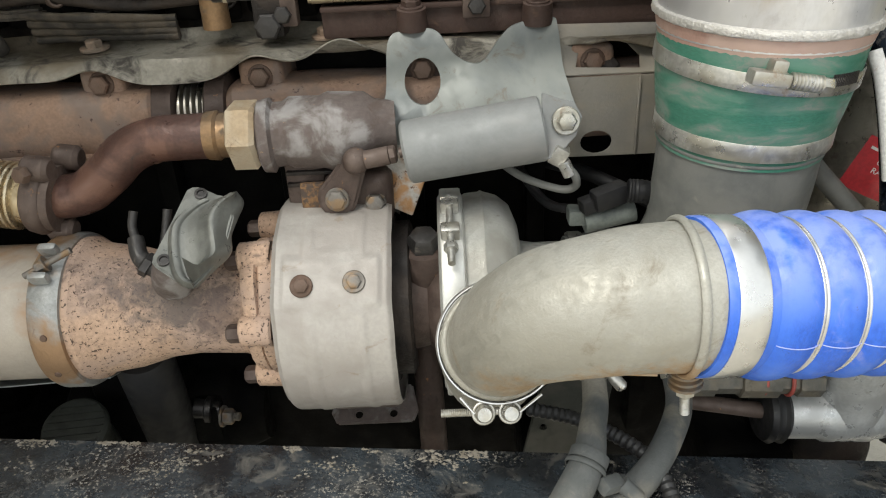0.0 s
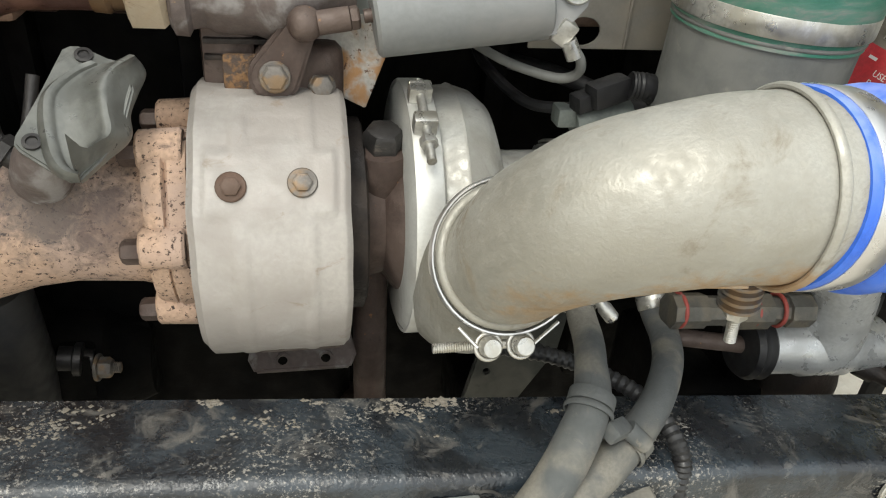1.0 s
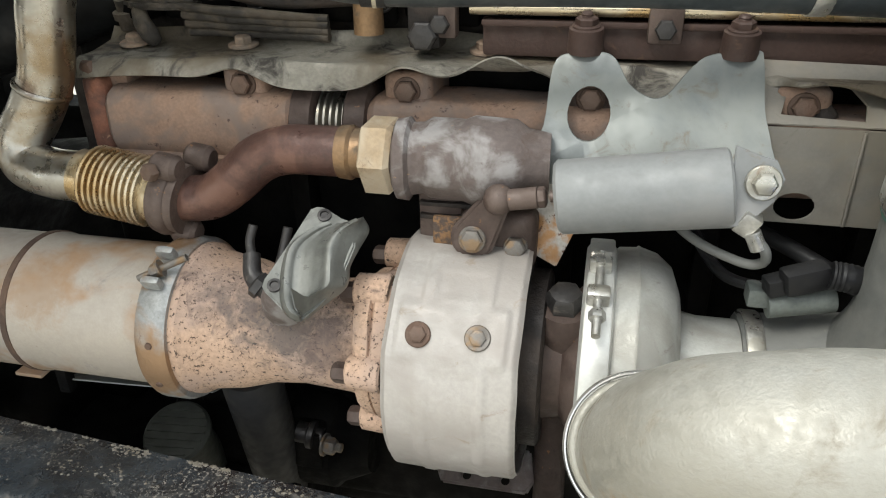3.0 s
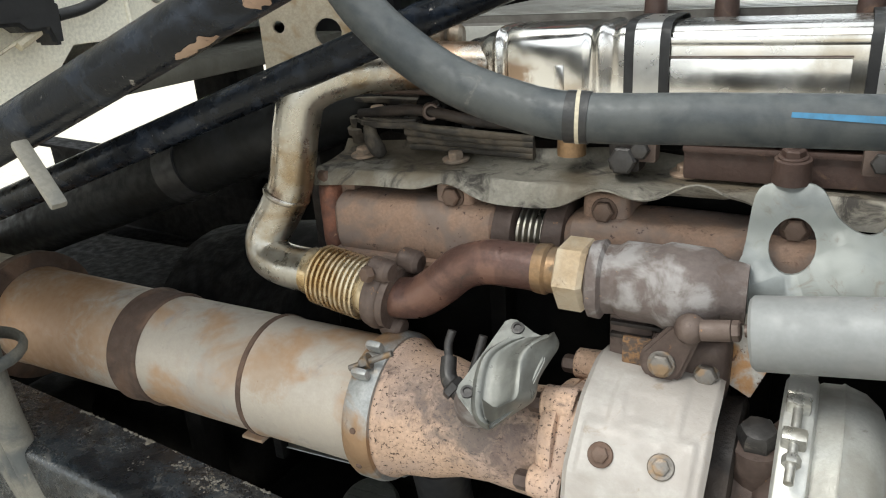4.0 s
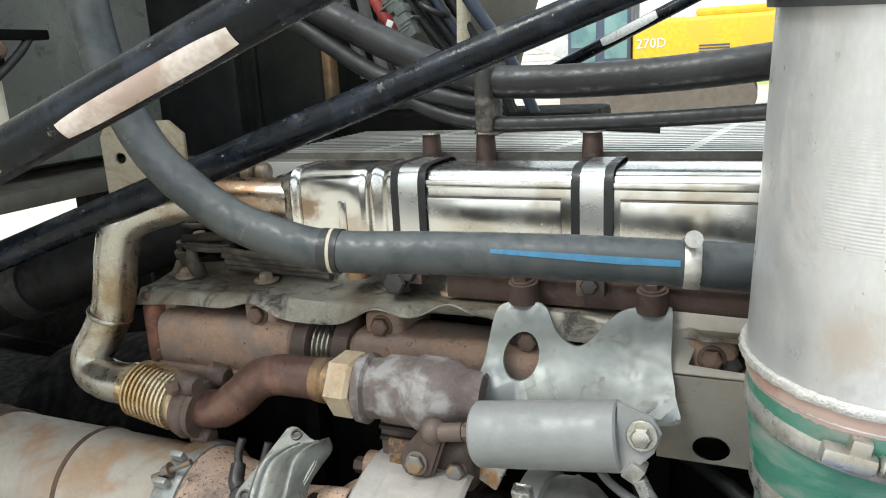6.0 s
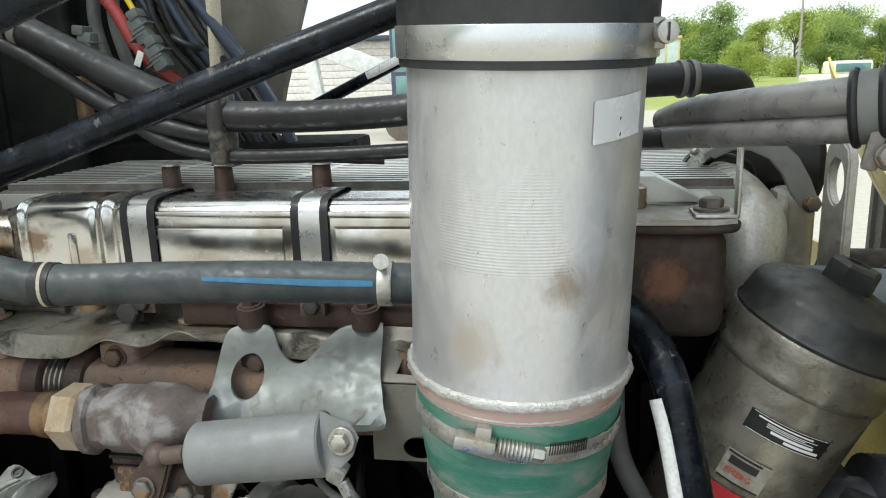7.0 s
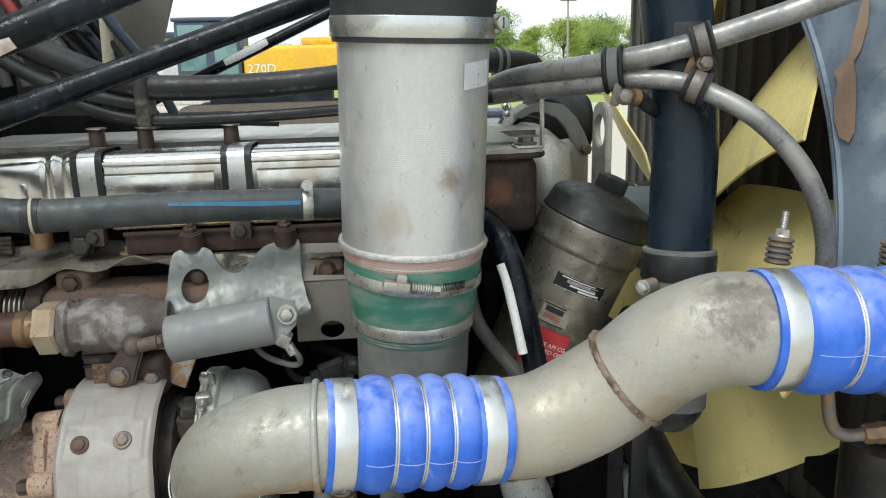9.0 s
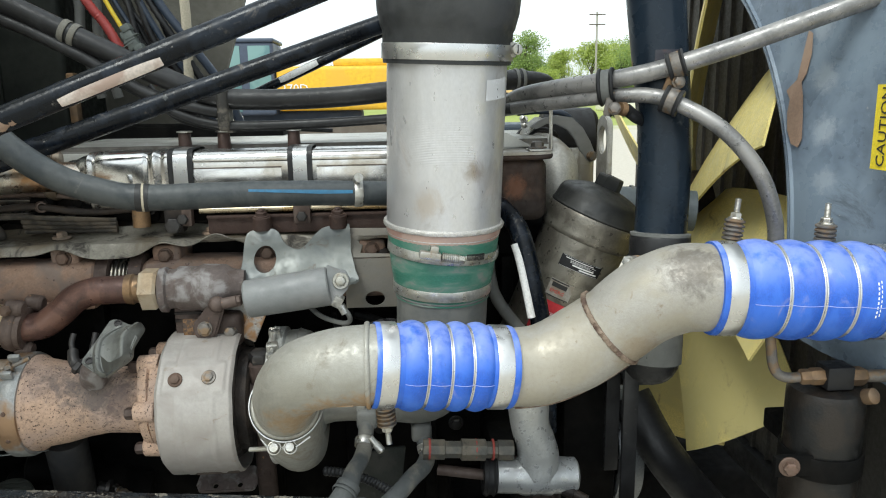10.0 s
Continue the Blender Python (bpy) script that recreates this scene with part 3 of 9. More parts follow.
# ---- ground and frame ----
def ground_material():
    m = bpy.data.materials.new("yard_ground")
    m.use_nodes = True
    n, l = m.node_tree.nodes, m.node_tree.links
    b = n["Principled BSDF"]
    geo = n.new("ShaderNodeNewGeometry")
    sep = n.new("ShaderNodeSeparateXYZ")
    l.new(geo.outputs["Position"], sep.inputs[0])
    big = n.new("ShaderNodeTexNoise")
    big.inputs["Scale"].default_value, big.inputs["Detail"].default_value = 0.35, 8
    l.new(geo.outputs["Position"], big.inputs["Vector"])
    small = n.new("ShaderNodeTexNoise")
    small.inputs["Scale"].default_value, small.inputs["Detail"].default_value = 14, 10
    l.new(geo.outputs["Position"], small.inputs["Vector"])
    dirt = n.new("ShaderNodeMix")
    dirt.data_type = "RGBA"
    dirt.inputs[6].default_value, dirt.inputs[7].default_value = (0.36, 0.32, 0.25, 1), (0.56, 0.53, 0.46, 1)
    l.new(small.outputs["Fac"], dirt.inputs[0])
    grass = n.new("ShaderNodeMix")
    grass.data_type = "RGBA"
    grass.inputs[6].default_value, grass.inputs[7].default_value = (0.20, 0.27, 0.05, 1), (0.34, 0.36, 0.09, 1)
    l.new(big.outputs["Fac"], grass.inputs[0])
    edge = n.new("ShaderNodeMath")
    edge.operation = "MULTIPLY_ADD"
    edge.inputs[1].default_value = 14
    l.new(big.outputs["Fac"], edge.inputs[0])
    l.new(sep.outputs[1], edge.inputs[2])
    r = n.new("ShaderNodeMapRange")
    r.inputs[1].default_value, r.inputs[2].default_value = 38, 42
    l.new(edge.outputs[0], r.inputs[0])
    fin = n.new("ShaderNodeMix")
    fin.data_type = "RGBA"
    for i, s in ((0, r.outputs[0]), (6, dirt.outputs[2]), (7, grass.outputs[2])):
        l.new(s, fin.inputs[i])
    l.new(fin.outputs[2], b.inputs["Base Color"])
    b.inputs["Roughness"].default_value = 0.95
    bp = n.new("ShaderNodeBump")
    bp.inputs["Strength"].default_value, bp.inputs["Distance"].default_value = 0.6, 0.03
    l.new(small.outputs["Fac"], bp.inputs["Height"])
    l.new(bp.outputs[0], b.inputs["Normal"])
    return m


ground_bm = grid(41, 41, lambda u, v: ((u - 0.5) * 3000 * abs(u - 0.5) * 2, (v - 0.5) * 3000 * abs(v - 0.5) * 2, 0.0))
tagged(part("ground", ground_bm, ground_material(), None, "pale dusty yard that turns to green grass far off"), category="ground", kind="structure")

# near frame rail: a C channel whose top leans down towards the front
RAIL_DIR = V(1, -0.02, -0.072).normalized()


def rail_at(s, y, z):
    """A point of the near rail: s metres along, y and z from its top far edge at s = 0."""
    return V(0, 0.822, 1.006) + RAIL_DIR * s + V(0, y, z)


def channel(s0, s1, at_fn, width=0.085, deep=0.27, t=0.009, r=0.013):
    out = [(0, 0)]
    for k in range(6):
        a = math.pi / 2 * k / 5
        out.append((-(width - r) - r * math.sin(a), -r + r * math.cos(a)))
    for k in range(6):
        a = math.pi / 2 * k / 5
        out.append((-(width - r) - r * math.cos(a), -deep + r - r * math.sin(a)))
    out += [(0, -deep), (0, -deep + t), (-width + t + 0.004, -deep + t), (-width + t, -deep + t + 0.004), (-width + t, -t - 0.004), (-width + t + 0.004, -t), (0, -t)]
    n, steps = len(out), 40
    verts = [at_fn(s0 + (s1 - s0) * i / steps, *p) for i in range(steps + 1) for p in out]
    faces = [(i * n + k, i * n + (k + 1) % n, (i + 1) * n + (k + 1) % n, (i + 1) * n + k) for i in range(steps) for k in range(n)]
    faces += [tuple(range(n)), tuple(steps * n + k for k in range(n))]
    return from_lists(verts, faces)


rail = thing("frame_rail", (0, 0.8, 0.75), "black painted steel truck frame rail under gritty dust", "frame rail")
part("channel", channel(-2.2, 1.3, rail_at), RAILPAINT, rail)
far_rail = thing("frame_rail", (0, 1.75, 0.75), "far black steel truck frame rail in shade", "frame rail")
# near-black BLOCK instead of rail paint, so the shade is in the colour
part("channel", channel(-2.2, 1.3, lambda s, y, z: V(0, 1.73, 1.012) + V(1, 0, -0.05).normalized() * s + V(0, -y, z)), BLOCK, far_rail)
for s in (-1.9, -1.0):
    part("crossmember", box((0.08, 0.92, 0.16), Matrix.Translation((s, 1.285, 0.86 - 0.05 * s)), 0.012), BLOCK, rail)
# small square brackets bolted to the outer web
for s, w in ((0.03, 0.036), (-0.215, 0.045)):
    p = rail_at(s, -0.094, -0.045)
    part("bracket", box((w, 0.018, 0.06), Matrix.Translation(p), 0.003), GALV, rail, "small dusty steel bracket")
bolt(rail, rail_at(0.40, -0.085, -0.03), (0.25, -1, 0.15), 0.009, 0.008, ZINC, 0.013, 0.03)
# crumbs of dirt along the top of the rail
rng = random.Random(21)
cv, cf = [], []
for i in range(9000):
    s0 = -0.85 + 1.05 * rng.random()
    back = rng.random() ** 2.2
    thick = noise.noise((s0 * 14, back * 2.5, 3.0)) + 0.6 * noise.noise((s0 * 45, back * 7, 9.0)) - 0.35 * soft(s0, -0.1, 0.2)
    if thick < 0.08 + 0.5 * back:
        continue
    e = (0.0005 + 0.0020 * rng.random() ** 2) * (1 - 0.5 * back)
    q, k = rail_at(s0, -0.001 - 0.065 * back, 0.0), len(cv)
    cv += [tuple(q + V(e * rng.uniform(0.7, 1.8), 0, 0)), tuple(q + V(0, e * rng.uniform(0.7, 1.5), 0)), tuple(q - V(e * rng.uniform(0.7, 1.8), 0, 0)), tuple(q - V(0, e, 0)), tuple(q + V(0, 0, e * 0.5))]
    cf += [(k, k + 1, k + 4), (k + 1, k + 2, k + 4), (k + 2, k + 3, k + 4), (k + 3, k, k + 4)]
crumbs = part("dirt_layer", from_lists(cv, cf, False), surface("dry_dirt", (0.21, 0.19, 0.16), 0.95, 0.0, tint=(0.16, 0.14, 0.11), tint_amt=0.5, tint_scale=90, bump=0.3), rail, "dry dirt crumbs on the rail")
crumbs["kind"] = "stuff"
# wheels of the truck, out of view, carry it
for x in (-2.0, 1.75):
    for y in (0.28, 2.28):
        wheel = thing("wheel", (x, y, 0), "black truck tyre on a steel rim", "wheel", "truck wheels")
        part("tyre", lathe([(-0.13, 0.30), (-0.14, 0.40), (-0.12, 0.49), (-0.06, 0.51), (0.06, 0.51), (0.12, 0.49), (0.14, 0.40), (0.13, 0.30)], (x, y, 0.512), (0, 1, 0), 40, closed=True), RUBBER, wheel)
        part("rim", lathe([(-0.12, 0.0), (-0.12, 0.12), (-0.02, 0.2), (-0.1, 0.30), (0.1, 0.30), (0.02, 0.2), (0.1, 0.12), (0.1, 0.0)], (x, y, 0.512), (0, 1, 0), 32), GALV, wheel)
    axle = thing("axle", (x, 1.28, 0.512), "dark greasy truck axle beam", "axle")
    part("beam", tube([(x, 0.30, 0.512), (x, 2.26, 0.512)], 0.05, 16), BLOCK, axle)
    for y in (0.8, 1.76):
        part("spring_seat", box((0.1, 0.09, 0.28), Matrix.Translation((x, y, 0.66)), 0.01), BLOCK, axle)

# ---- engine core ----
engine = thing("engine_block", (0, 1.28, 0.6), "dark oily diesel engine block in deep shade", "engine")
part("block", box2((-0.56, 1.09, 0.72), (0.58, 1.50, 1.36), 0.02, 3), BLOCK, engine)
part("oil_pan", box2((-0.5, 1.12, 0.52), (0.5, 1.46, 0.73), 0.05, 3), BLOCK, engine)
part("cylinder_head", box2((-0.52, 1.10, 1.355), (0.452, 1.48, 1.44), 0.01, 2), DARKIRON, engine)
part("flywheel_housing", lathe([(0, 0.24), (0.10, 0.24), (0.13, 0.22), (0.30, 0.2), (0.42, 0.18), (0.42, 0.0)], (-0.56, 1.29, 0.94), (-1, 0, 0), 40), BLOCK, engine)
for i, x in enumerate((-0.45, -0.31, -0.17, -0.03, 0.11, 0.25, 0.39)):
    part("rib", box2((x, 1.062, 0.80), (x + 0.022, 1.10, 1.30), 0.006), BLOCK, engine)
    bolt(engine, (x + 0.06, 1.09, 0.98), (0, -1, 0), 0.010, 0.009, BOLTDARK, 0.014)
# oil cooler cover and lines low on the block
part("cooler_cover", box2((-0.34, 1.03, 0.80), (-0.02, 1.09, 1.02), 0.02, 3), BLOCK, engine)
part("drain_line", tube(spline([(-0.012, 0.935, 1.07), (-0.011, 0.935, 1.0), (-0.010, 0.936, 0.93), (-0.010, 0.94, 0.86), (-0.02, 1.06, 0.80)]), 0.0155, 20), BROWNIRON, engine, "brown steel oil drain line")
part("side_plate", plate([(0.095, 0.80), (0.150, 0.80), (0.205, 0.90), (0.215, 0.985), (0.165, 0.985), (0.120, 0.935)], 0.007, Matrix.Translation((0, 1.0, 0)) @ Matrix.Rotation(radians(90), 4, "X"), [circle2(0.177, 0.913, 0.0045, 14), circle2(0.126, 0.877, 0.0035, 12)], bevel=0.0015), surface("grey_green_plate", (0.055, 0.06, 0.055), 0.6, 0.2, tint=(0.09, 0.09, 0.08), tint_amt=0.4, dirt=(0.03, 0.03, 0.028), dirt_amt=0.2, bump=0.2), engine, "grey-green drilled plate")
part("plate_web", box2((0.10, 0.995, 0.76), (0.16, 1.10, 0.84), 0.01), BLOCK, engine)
# unseen gearbox boxes, added to keep the space behind the engine dark
gearbox = thing("gearbox", (-1.3, 1.28, 0.7), "black gearbox mass added as dark fill behind the engine", "gearbox")
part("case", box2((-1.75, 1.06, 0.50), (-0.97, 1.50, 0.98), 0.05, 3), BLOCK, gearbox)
# added block that covers bright ground between rail and engine
part("gap_fill_block", box2((-0.70, 0.95, 0.55), (-0.30, 1.12, 0.885), 0.02, 3), BLOCK, gearbox)
GREENCAP = surface("grey_green_cap", (0.030, 0.033, 0.027), 0.7, 0.0, dirt=(0.06, 0.058, 0.05), dirt_amt=0.2, bump=0.3)
cap_ax = V(0.05, -0.45, 0.9).normalized()
vent_cap = part("round_cap", lathe([(-0.10, 0.0), (-0.10, 0.030), (-0.006, 0.031), (0.0, 0.037), (0.006, 0.037), (0.009, 0.034), (0.009, 0.0)], (-0.414, 0.93, 0.958), cap_ax, 36), GREENCAP, gearbox, "grey-green round cap")
for k in range(7):
    part("cap_rib", box((2 * math.sqrt(0.033 ** 2 - (0.0085 * (k - 3)) ** 2), 0.003, 0.003), Matrix.Translation(V(-0.414, 0.93, 0.958) + cap_ax * 0.0095 + V(0, 0.9, 0.45) * 0.0085 * (k - 3)) @ frame_of(cap_ax), 0.001), GREENCAP, vent_cap)
part("case_side_fill", box2((-1.5, 0.96, 0.60), (-0.62, 1.10, 0.96), 0.04, 3), BLOCK, gearbox)
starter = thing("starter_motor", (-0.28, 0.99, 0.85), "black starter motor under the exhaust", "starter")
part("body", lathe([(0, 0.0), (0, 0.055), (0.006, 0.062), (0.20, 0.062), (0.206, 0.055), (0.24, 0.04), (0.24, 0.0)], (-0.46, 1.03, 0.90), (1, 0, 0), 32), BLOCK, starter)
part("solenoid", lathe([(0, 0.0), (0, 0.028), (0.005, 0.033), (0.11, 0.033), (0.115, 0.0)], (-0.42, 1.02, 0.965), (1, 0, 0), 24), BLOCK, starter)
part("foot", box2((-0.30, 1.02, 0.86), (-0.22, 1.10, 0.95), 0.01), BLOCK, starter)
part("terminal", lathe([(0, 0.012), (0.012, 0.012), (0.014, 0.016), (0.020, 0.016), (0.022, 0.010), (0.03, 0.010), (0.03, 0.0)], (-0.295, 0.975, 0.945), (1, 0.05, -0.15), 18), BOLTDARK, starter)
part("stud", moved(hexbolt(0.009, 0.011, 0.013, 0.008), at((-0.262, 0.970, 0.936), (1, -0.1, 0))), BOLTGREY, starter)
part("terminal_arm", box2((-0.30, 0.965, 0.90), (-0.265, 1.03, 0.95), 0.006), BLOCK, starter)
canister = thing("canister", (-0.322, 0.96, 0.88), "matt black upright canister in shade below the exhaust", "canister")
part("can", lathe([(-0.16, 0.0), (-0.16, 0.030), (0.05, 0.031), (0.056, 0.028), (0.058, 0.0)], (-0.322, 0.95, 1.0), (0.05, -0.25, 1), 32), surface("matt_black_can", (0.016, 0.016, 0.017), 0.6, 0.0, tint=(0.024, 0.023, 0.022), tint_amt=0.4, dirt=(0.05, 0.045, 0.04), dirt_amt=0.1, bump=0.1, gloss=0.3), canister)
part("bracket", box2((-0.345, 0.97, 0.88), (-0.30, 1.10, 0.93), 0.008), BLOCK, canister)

# ---- turbocharger ----
AX, AZ = 0.94, 1.110
turbo = thing("turbocharger", (0, AX, 1.0), "turbocharger with a pale turbine heat shield and bright compressor housing", "turbocharger")


def shield_relief(x, a):
    """Pressed ribs of the shield: a tall panel, and a wide one round the two bolts. a: degrees up from the camera's side."""
    def rect(x0, x1, a0, a1, sx=0.005, sa=3.0):
        return soft(x, x0 - sx, x0) * (1 - soft(x, x1, x1 + sx)) * soft(a, a0 - sa, a0) * (1 - soft(a, a1, a1 + sa))
    tall = rect(-0.115, -0.062, -60, 78)
    low = rect(-0.104, -0.070, -58, 66)
    wide = rect(-0.132, -0.048, 29, 50)
    return max(0.0014 * tall, 0.0019 * wide) - 0.0010 * low * (1 - rect(-0.132, -0.048, 25, 54))


def shield_pt(u, v, inner=0.0):
    ang = -118 + 268 * u
    x = -0.146 + 0.111 * v
    edge = 0.006 * (1 - soft(v, 0, 0.05)) + 0.004 * soft(v, 0.96, 1.0)
    r = 0.110 + shield_relief(x, ang) - edge + 0.0012 * noise.noise((x * 30, ang * 0.06, 1)) + 0.004 * soft(-ang, 30, 100)
    a = radians(ang)
    return (x + 0.0015 * noise.noise((ang * 0.05, 4, 0)), AX - r * math.cos(a), AZ + r * math.sin(a))


part("lower_flange", plate([(-0.115, -0.022), (-0.030, -0.022), (-0.024, -0.010), (-0.030, 0.02), (-0.115, 0.02), (-0.121, -0.010)], 0.008, Matrix.Translation((0, 0.935, 0.972)) @ Matrix.Rotation(radians(35), 4, "X"), [circle2(-0.0905, -0.012, 0.0045, 12), circle2(-0.052, -0.012, 0.0045, 12)], bevel=0.002), CRUST, turbo, "drilled flange under the turbine shield")
shield = part("turbine_shield", grid(150, 64, shield_pt, 0.0015), SHIELD, turbo, "pressed aluminium turbine heat shield")
for p in ((-0.116, 38), (-0.0685, 39)):
    a = radians(p[1])
    n = V(0, -math.cos(a), math.sin(a))
    bolt(shield, V(p[0], AX, AZ) + n * 0.1110, n, 0.0062, 0.0028, BOLTRUST if p[0] < -0.1 else BOLTGREY, 0.0105, name="shield_bolt")
part("shield_tab", plate([(-0.03, 0), (0.03, 0), (0.034, 0.004), (0.03, 0.02), (-0.028, 0.022), (-0.034, 0.008)], 0.002, at((-0.075, 0.885, 1.012), (0, -0.6, -0.5)), [circle2(-0.014, 0.011, 0.004, 10), circle2(0.016, 0.011, 0.004, 10)]), BROWNIRON, shield)
part("turbine_housing", merge(lathe([(-0.14, 0.0), (-0.14, 0.072), (-0.12, 0.095), (-0.05, 0.095), (-0.037, 0.085), (-0.036, 0.0)], (0, AX, AZ), (1, 0, 0), 40),
                              lathe([(-0.04, 0.08), (-0.022, 0.08), (-0.02, 0.076), (-0.02, 0.0)], (0, AX, AZ), (1, 0, 0), 40)), DARKIRON, turbo)
part("bearing_housing", merge(lathe([(-0.03, 0.0), (-0.03, 0.07), (-0.02, 0.055), (-0.005, 0.052), (0.006, 0.066), (0.014, 0.07), (0.014, 0)], (0, AX, AZ), (1, 0, 0), 36),
                              lathe([(0, 0.026), (0.035, 0.026), (0.047, 0.022), (0.05, 0.0)], (-0.006, AX - 0.012, AZ + 0.025), (0, -0.25, 1), 24)), BROWNIRON, turbo)
part("oil_inlet_nut", moved(hexbolt(0.0145, 0.018, 0.0), at((-0.006, AX - 0.024, AZ + 0.068), (0, -0.25, 1))), BOLTDARK, turbo, "black hexagonal oil inlet nut")
# outlet flange with ears at its bolts
def lobes(turn, size):
    """Four swollen ears round the flange; a runs about the turbine's axis."""
    def fn(s, a):
        return size * max(0, math.cos(2 * (a - turn))) ** 3 + 0.0015 * noise.noise((s * 60, math.cos(a) * 5, math.sin(a) * 5))
    return fn


part("outlet_flange", lathe([(0.146, 0.0), (0.146, 0.066), (0.148, 0.069), (0.160, 0.070), (0.1625, 0.067), (0.1628, 0.0)], (0, 0.925, 1.118), (-1, 0, 0), 96, bump=lobes(1.15, 0.012)), RUST, turbo, "rusted cast iron outlet flange")
part("pipe_flange", lathe([(0.1622, 0.0), (0.1622, 0.064), (0.164, 0.068), (0.174, 0.0665), (0.1775, 0.064), (0.1785, 0.056), (0.179, 0.0)], (0, 0.925, 1.118), (-1, 0, 0), 96, bump=lobes(1.0, 0.014)), RUST, turbo, "rusted flange of the exhaust neck")
for y, z in ((0.893, 1.186), (0.857, 1.128), (0.884, 1.060), (0.985, 1.175)):
    part("bolt_boss", lathe([(0.150, 0.0), (0.150, 0.0150), (0.152, 0.0165), (0.1795, 0.0150), (0.1815, 0.0125), (0.1815, 0.0)], (0, y + 0.005, z), (-1, 0, 0), 20), RUST, turbo)
    bolt(turbo, (-0.181, y, z), (-1, 0, 0), 0.0082, 0.012, BROWNIRON, 0.0)
# compressor
part("compressor_housing", lathe([(0.032, 0.0), (0.032, 0.098), (0.036, 0.101), (0.050, 0.102), (0.052, 0.1035), (0.055, 0.102), (0.068, 0.098), (0.080, 0.088), (0.087, 0.07), (0.089, 0.05), (0.105, 0.047), (0.150, 0.047), (0.150, 0.0)], (0, AX, AZ + 0.004), (1, 0, 0), 56), COMPRESSOR, turbo, "bright cast compressor housing")
part("compressor_clamp", merge(band((0.021, AX, AZ + 0.004), (1, 0, 0), 0.104, 0.021, 0.003, 56), lathe([(0.008, 0.0), (0.008, 0.098), (0.012, 0.104), (0.031, 0.104), (0.034, 0.098), (0.034, 0.0)], (0, AX, AZ + 0.004), (1, 0, 0), 56)), BRIGHT, turbo, "bright steel V-band clamp")
ca = radians(66)
cn = V(0, -math.cos(ca), math.sin(ca))
cc = V(0.020, AX, AZ + 0.004)
ct = V(0, math.sin(ca), math.cos(ca))
part("clamp_lug", merge(box((0.018, 0.016, 0.012), Matrix.Translation(cc + cn * 0.112 + ct * 0.02) @ frame_of(ct), 0.003), box((0.018, 0.016, 0.012), Matrix.Translation(cc + cn * 0.112 - ct * 0.012) @ frame_of(ct), 0.003)), ZINC, turbo)
part("clamp_bolt", merge(tube([cc + cn * 0.113 - ct * 0.05, cc + cn * 0.113 + ct * 0.03], 0.0036, 10), moved(hexbolt(0.006, 0.008), at(cc + cn * 0.113 - ct * 0.035, ct))), ZINC, turbo)
part("volute", tube(spline([(0.056, 1.02, 1.10), (0.056, 0.98, 1.05), (0.054, 0.90, 1.045), (0.052, 0.835, 1.09), (0.05, 0.795, 1.135), (0.05, 0.772, 1.162)]), [0.03, 0.034, 0.038, 0.042, 0.044, 0.044], 32), CAST, turbo, "cast outlet of the compressor scroll")

# ---- charge air elbow, hoses and pipe ----
ON = V(0.05, -0.86, 0.50).normalized()
OP = V(0.054, 0.764, 1.171)
elbow = thing("intake_elbow", OP, "dusty cast aluminium charge air elbow on the turbocharger", "pipe elbow")
part("pipe", tube(spline([OP - ON * 0.004, OP + ON * 0.012, (0.062, 0.731, 1.203), (0.082, 0.706, 1.231), (0.114, 0.694, 1.246), (0.150, 0.693, 1.250), (0.194, 0.694, 1.250)], 10), [0.041, 0.0415, 0.0435, 0.0455, 0.0470, 0.0495, 0.0510], 48, wob=0.0008), CAST, elbow)
part("lip", ring(OP + ON * 0.004, ON, 0.0430, 0.0035, 48), CAST, elbow)
part("end_bead", ring((0.1685, 0.6935, 1.2500), (1, 0, 0.0), 0.0520, 0.0022, 48, 1.4), CAST, elbow)
part("casting_seam", tube(spline([(0.085, 0.683, 1.199), (0.112, 0.673, 1.206), (0.150, 0.665, 1.209)]), 0.0012, 8), CAST, elbow)
clamp = thing("pipe_clamp", OP, "thin bright wire clamp with two bolt heads round the elbow", "clamp")
part("wire", ring(OP + ON * 0.001, ON, 0.0485, 0.0016, 56, 2.2), STEEL, clamp)
side = V(1, 0, 0).cross(ON).normalized()
side = side if side.z < 0 else -side
for dx in (-0.0105, 0.0105):
    q = OP + V(1, 0, 0) * (dx - 0.004) + side * 0.0555 + ON * 0.004
    part("trunnion", merge(lathe([(-0.009, 0.0), (-0.009, 0.0066), (0.006, 0.0066), (0.0075, 0.0055), (0.0075, 0)], q, ON, 20), ring(q - ON * 0.002, ON, 0.0082, 0.0014, 24)), ZINC, clamp, "bright round trunnion")
    e = OP + V(math.copysign(0.052, dx), 0, 0) * 0.62 + side * 0.043
    part("strap_end", tube([e, q + V(math.copysign(0.007, dx), 0, 0)], 0.0012, 8), STEEL, clamp)
bp = OP + side * 0.0555 - ON * 0.004
part("tee_bolt", lathe([x for i in range(18) for x in ((i * 0.0015, 0.0029), (i * 0.0015 + 0.0007, 0.0034))] + [(0.05, 0.0029), (0.05, 0)], bp + V(-0.048, 0, 0), (1, 0, 0), 12), ZINC, clamp)


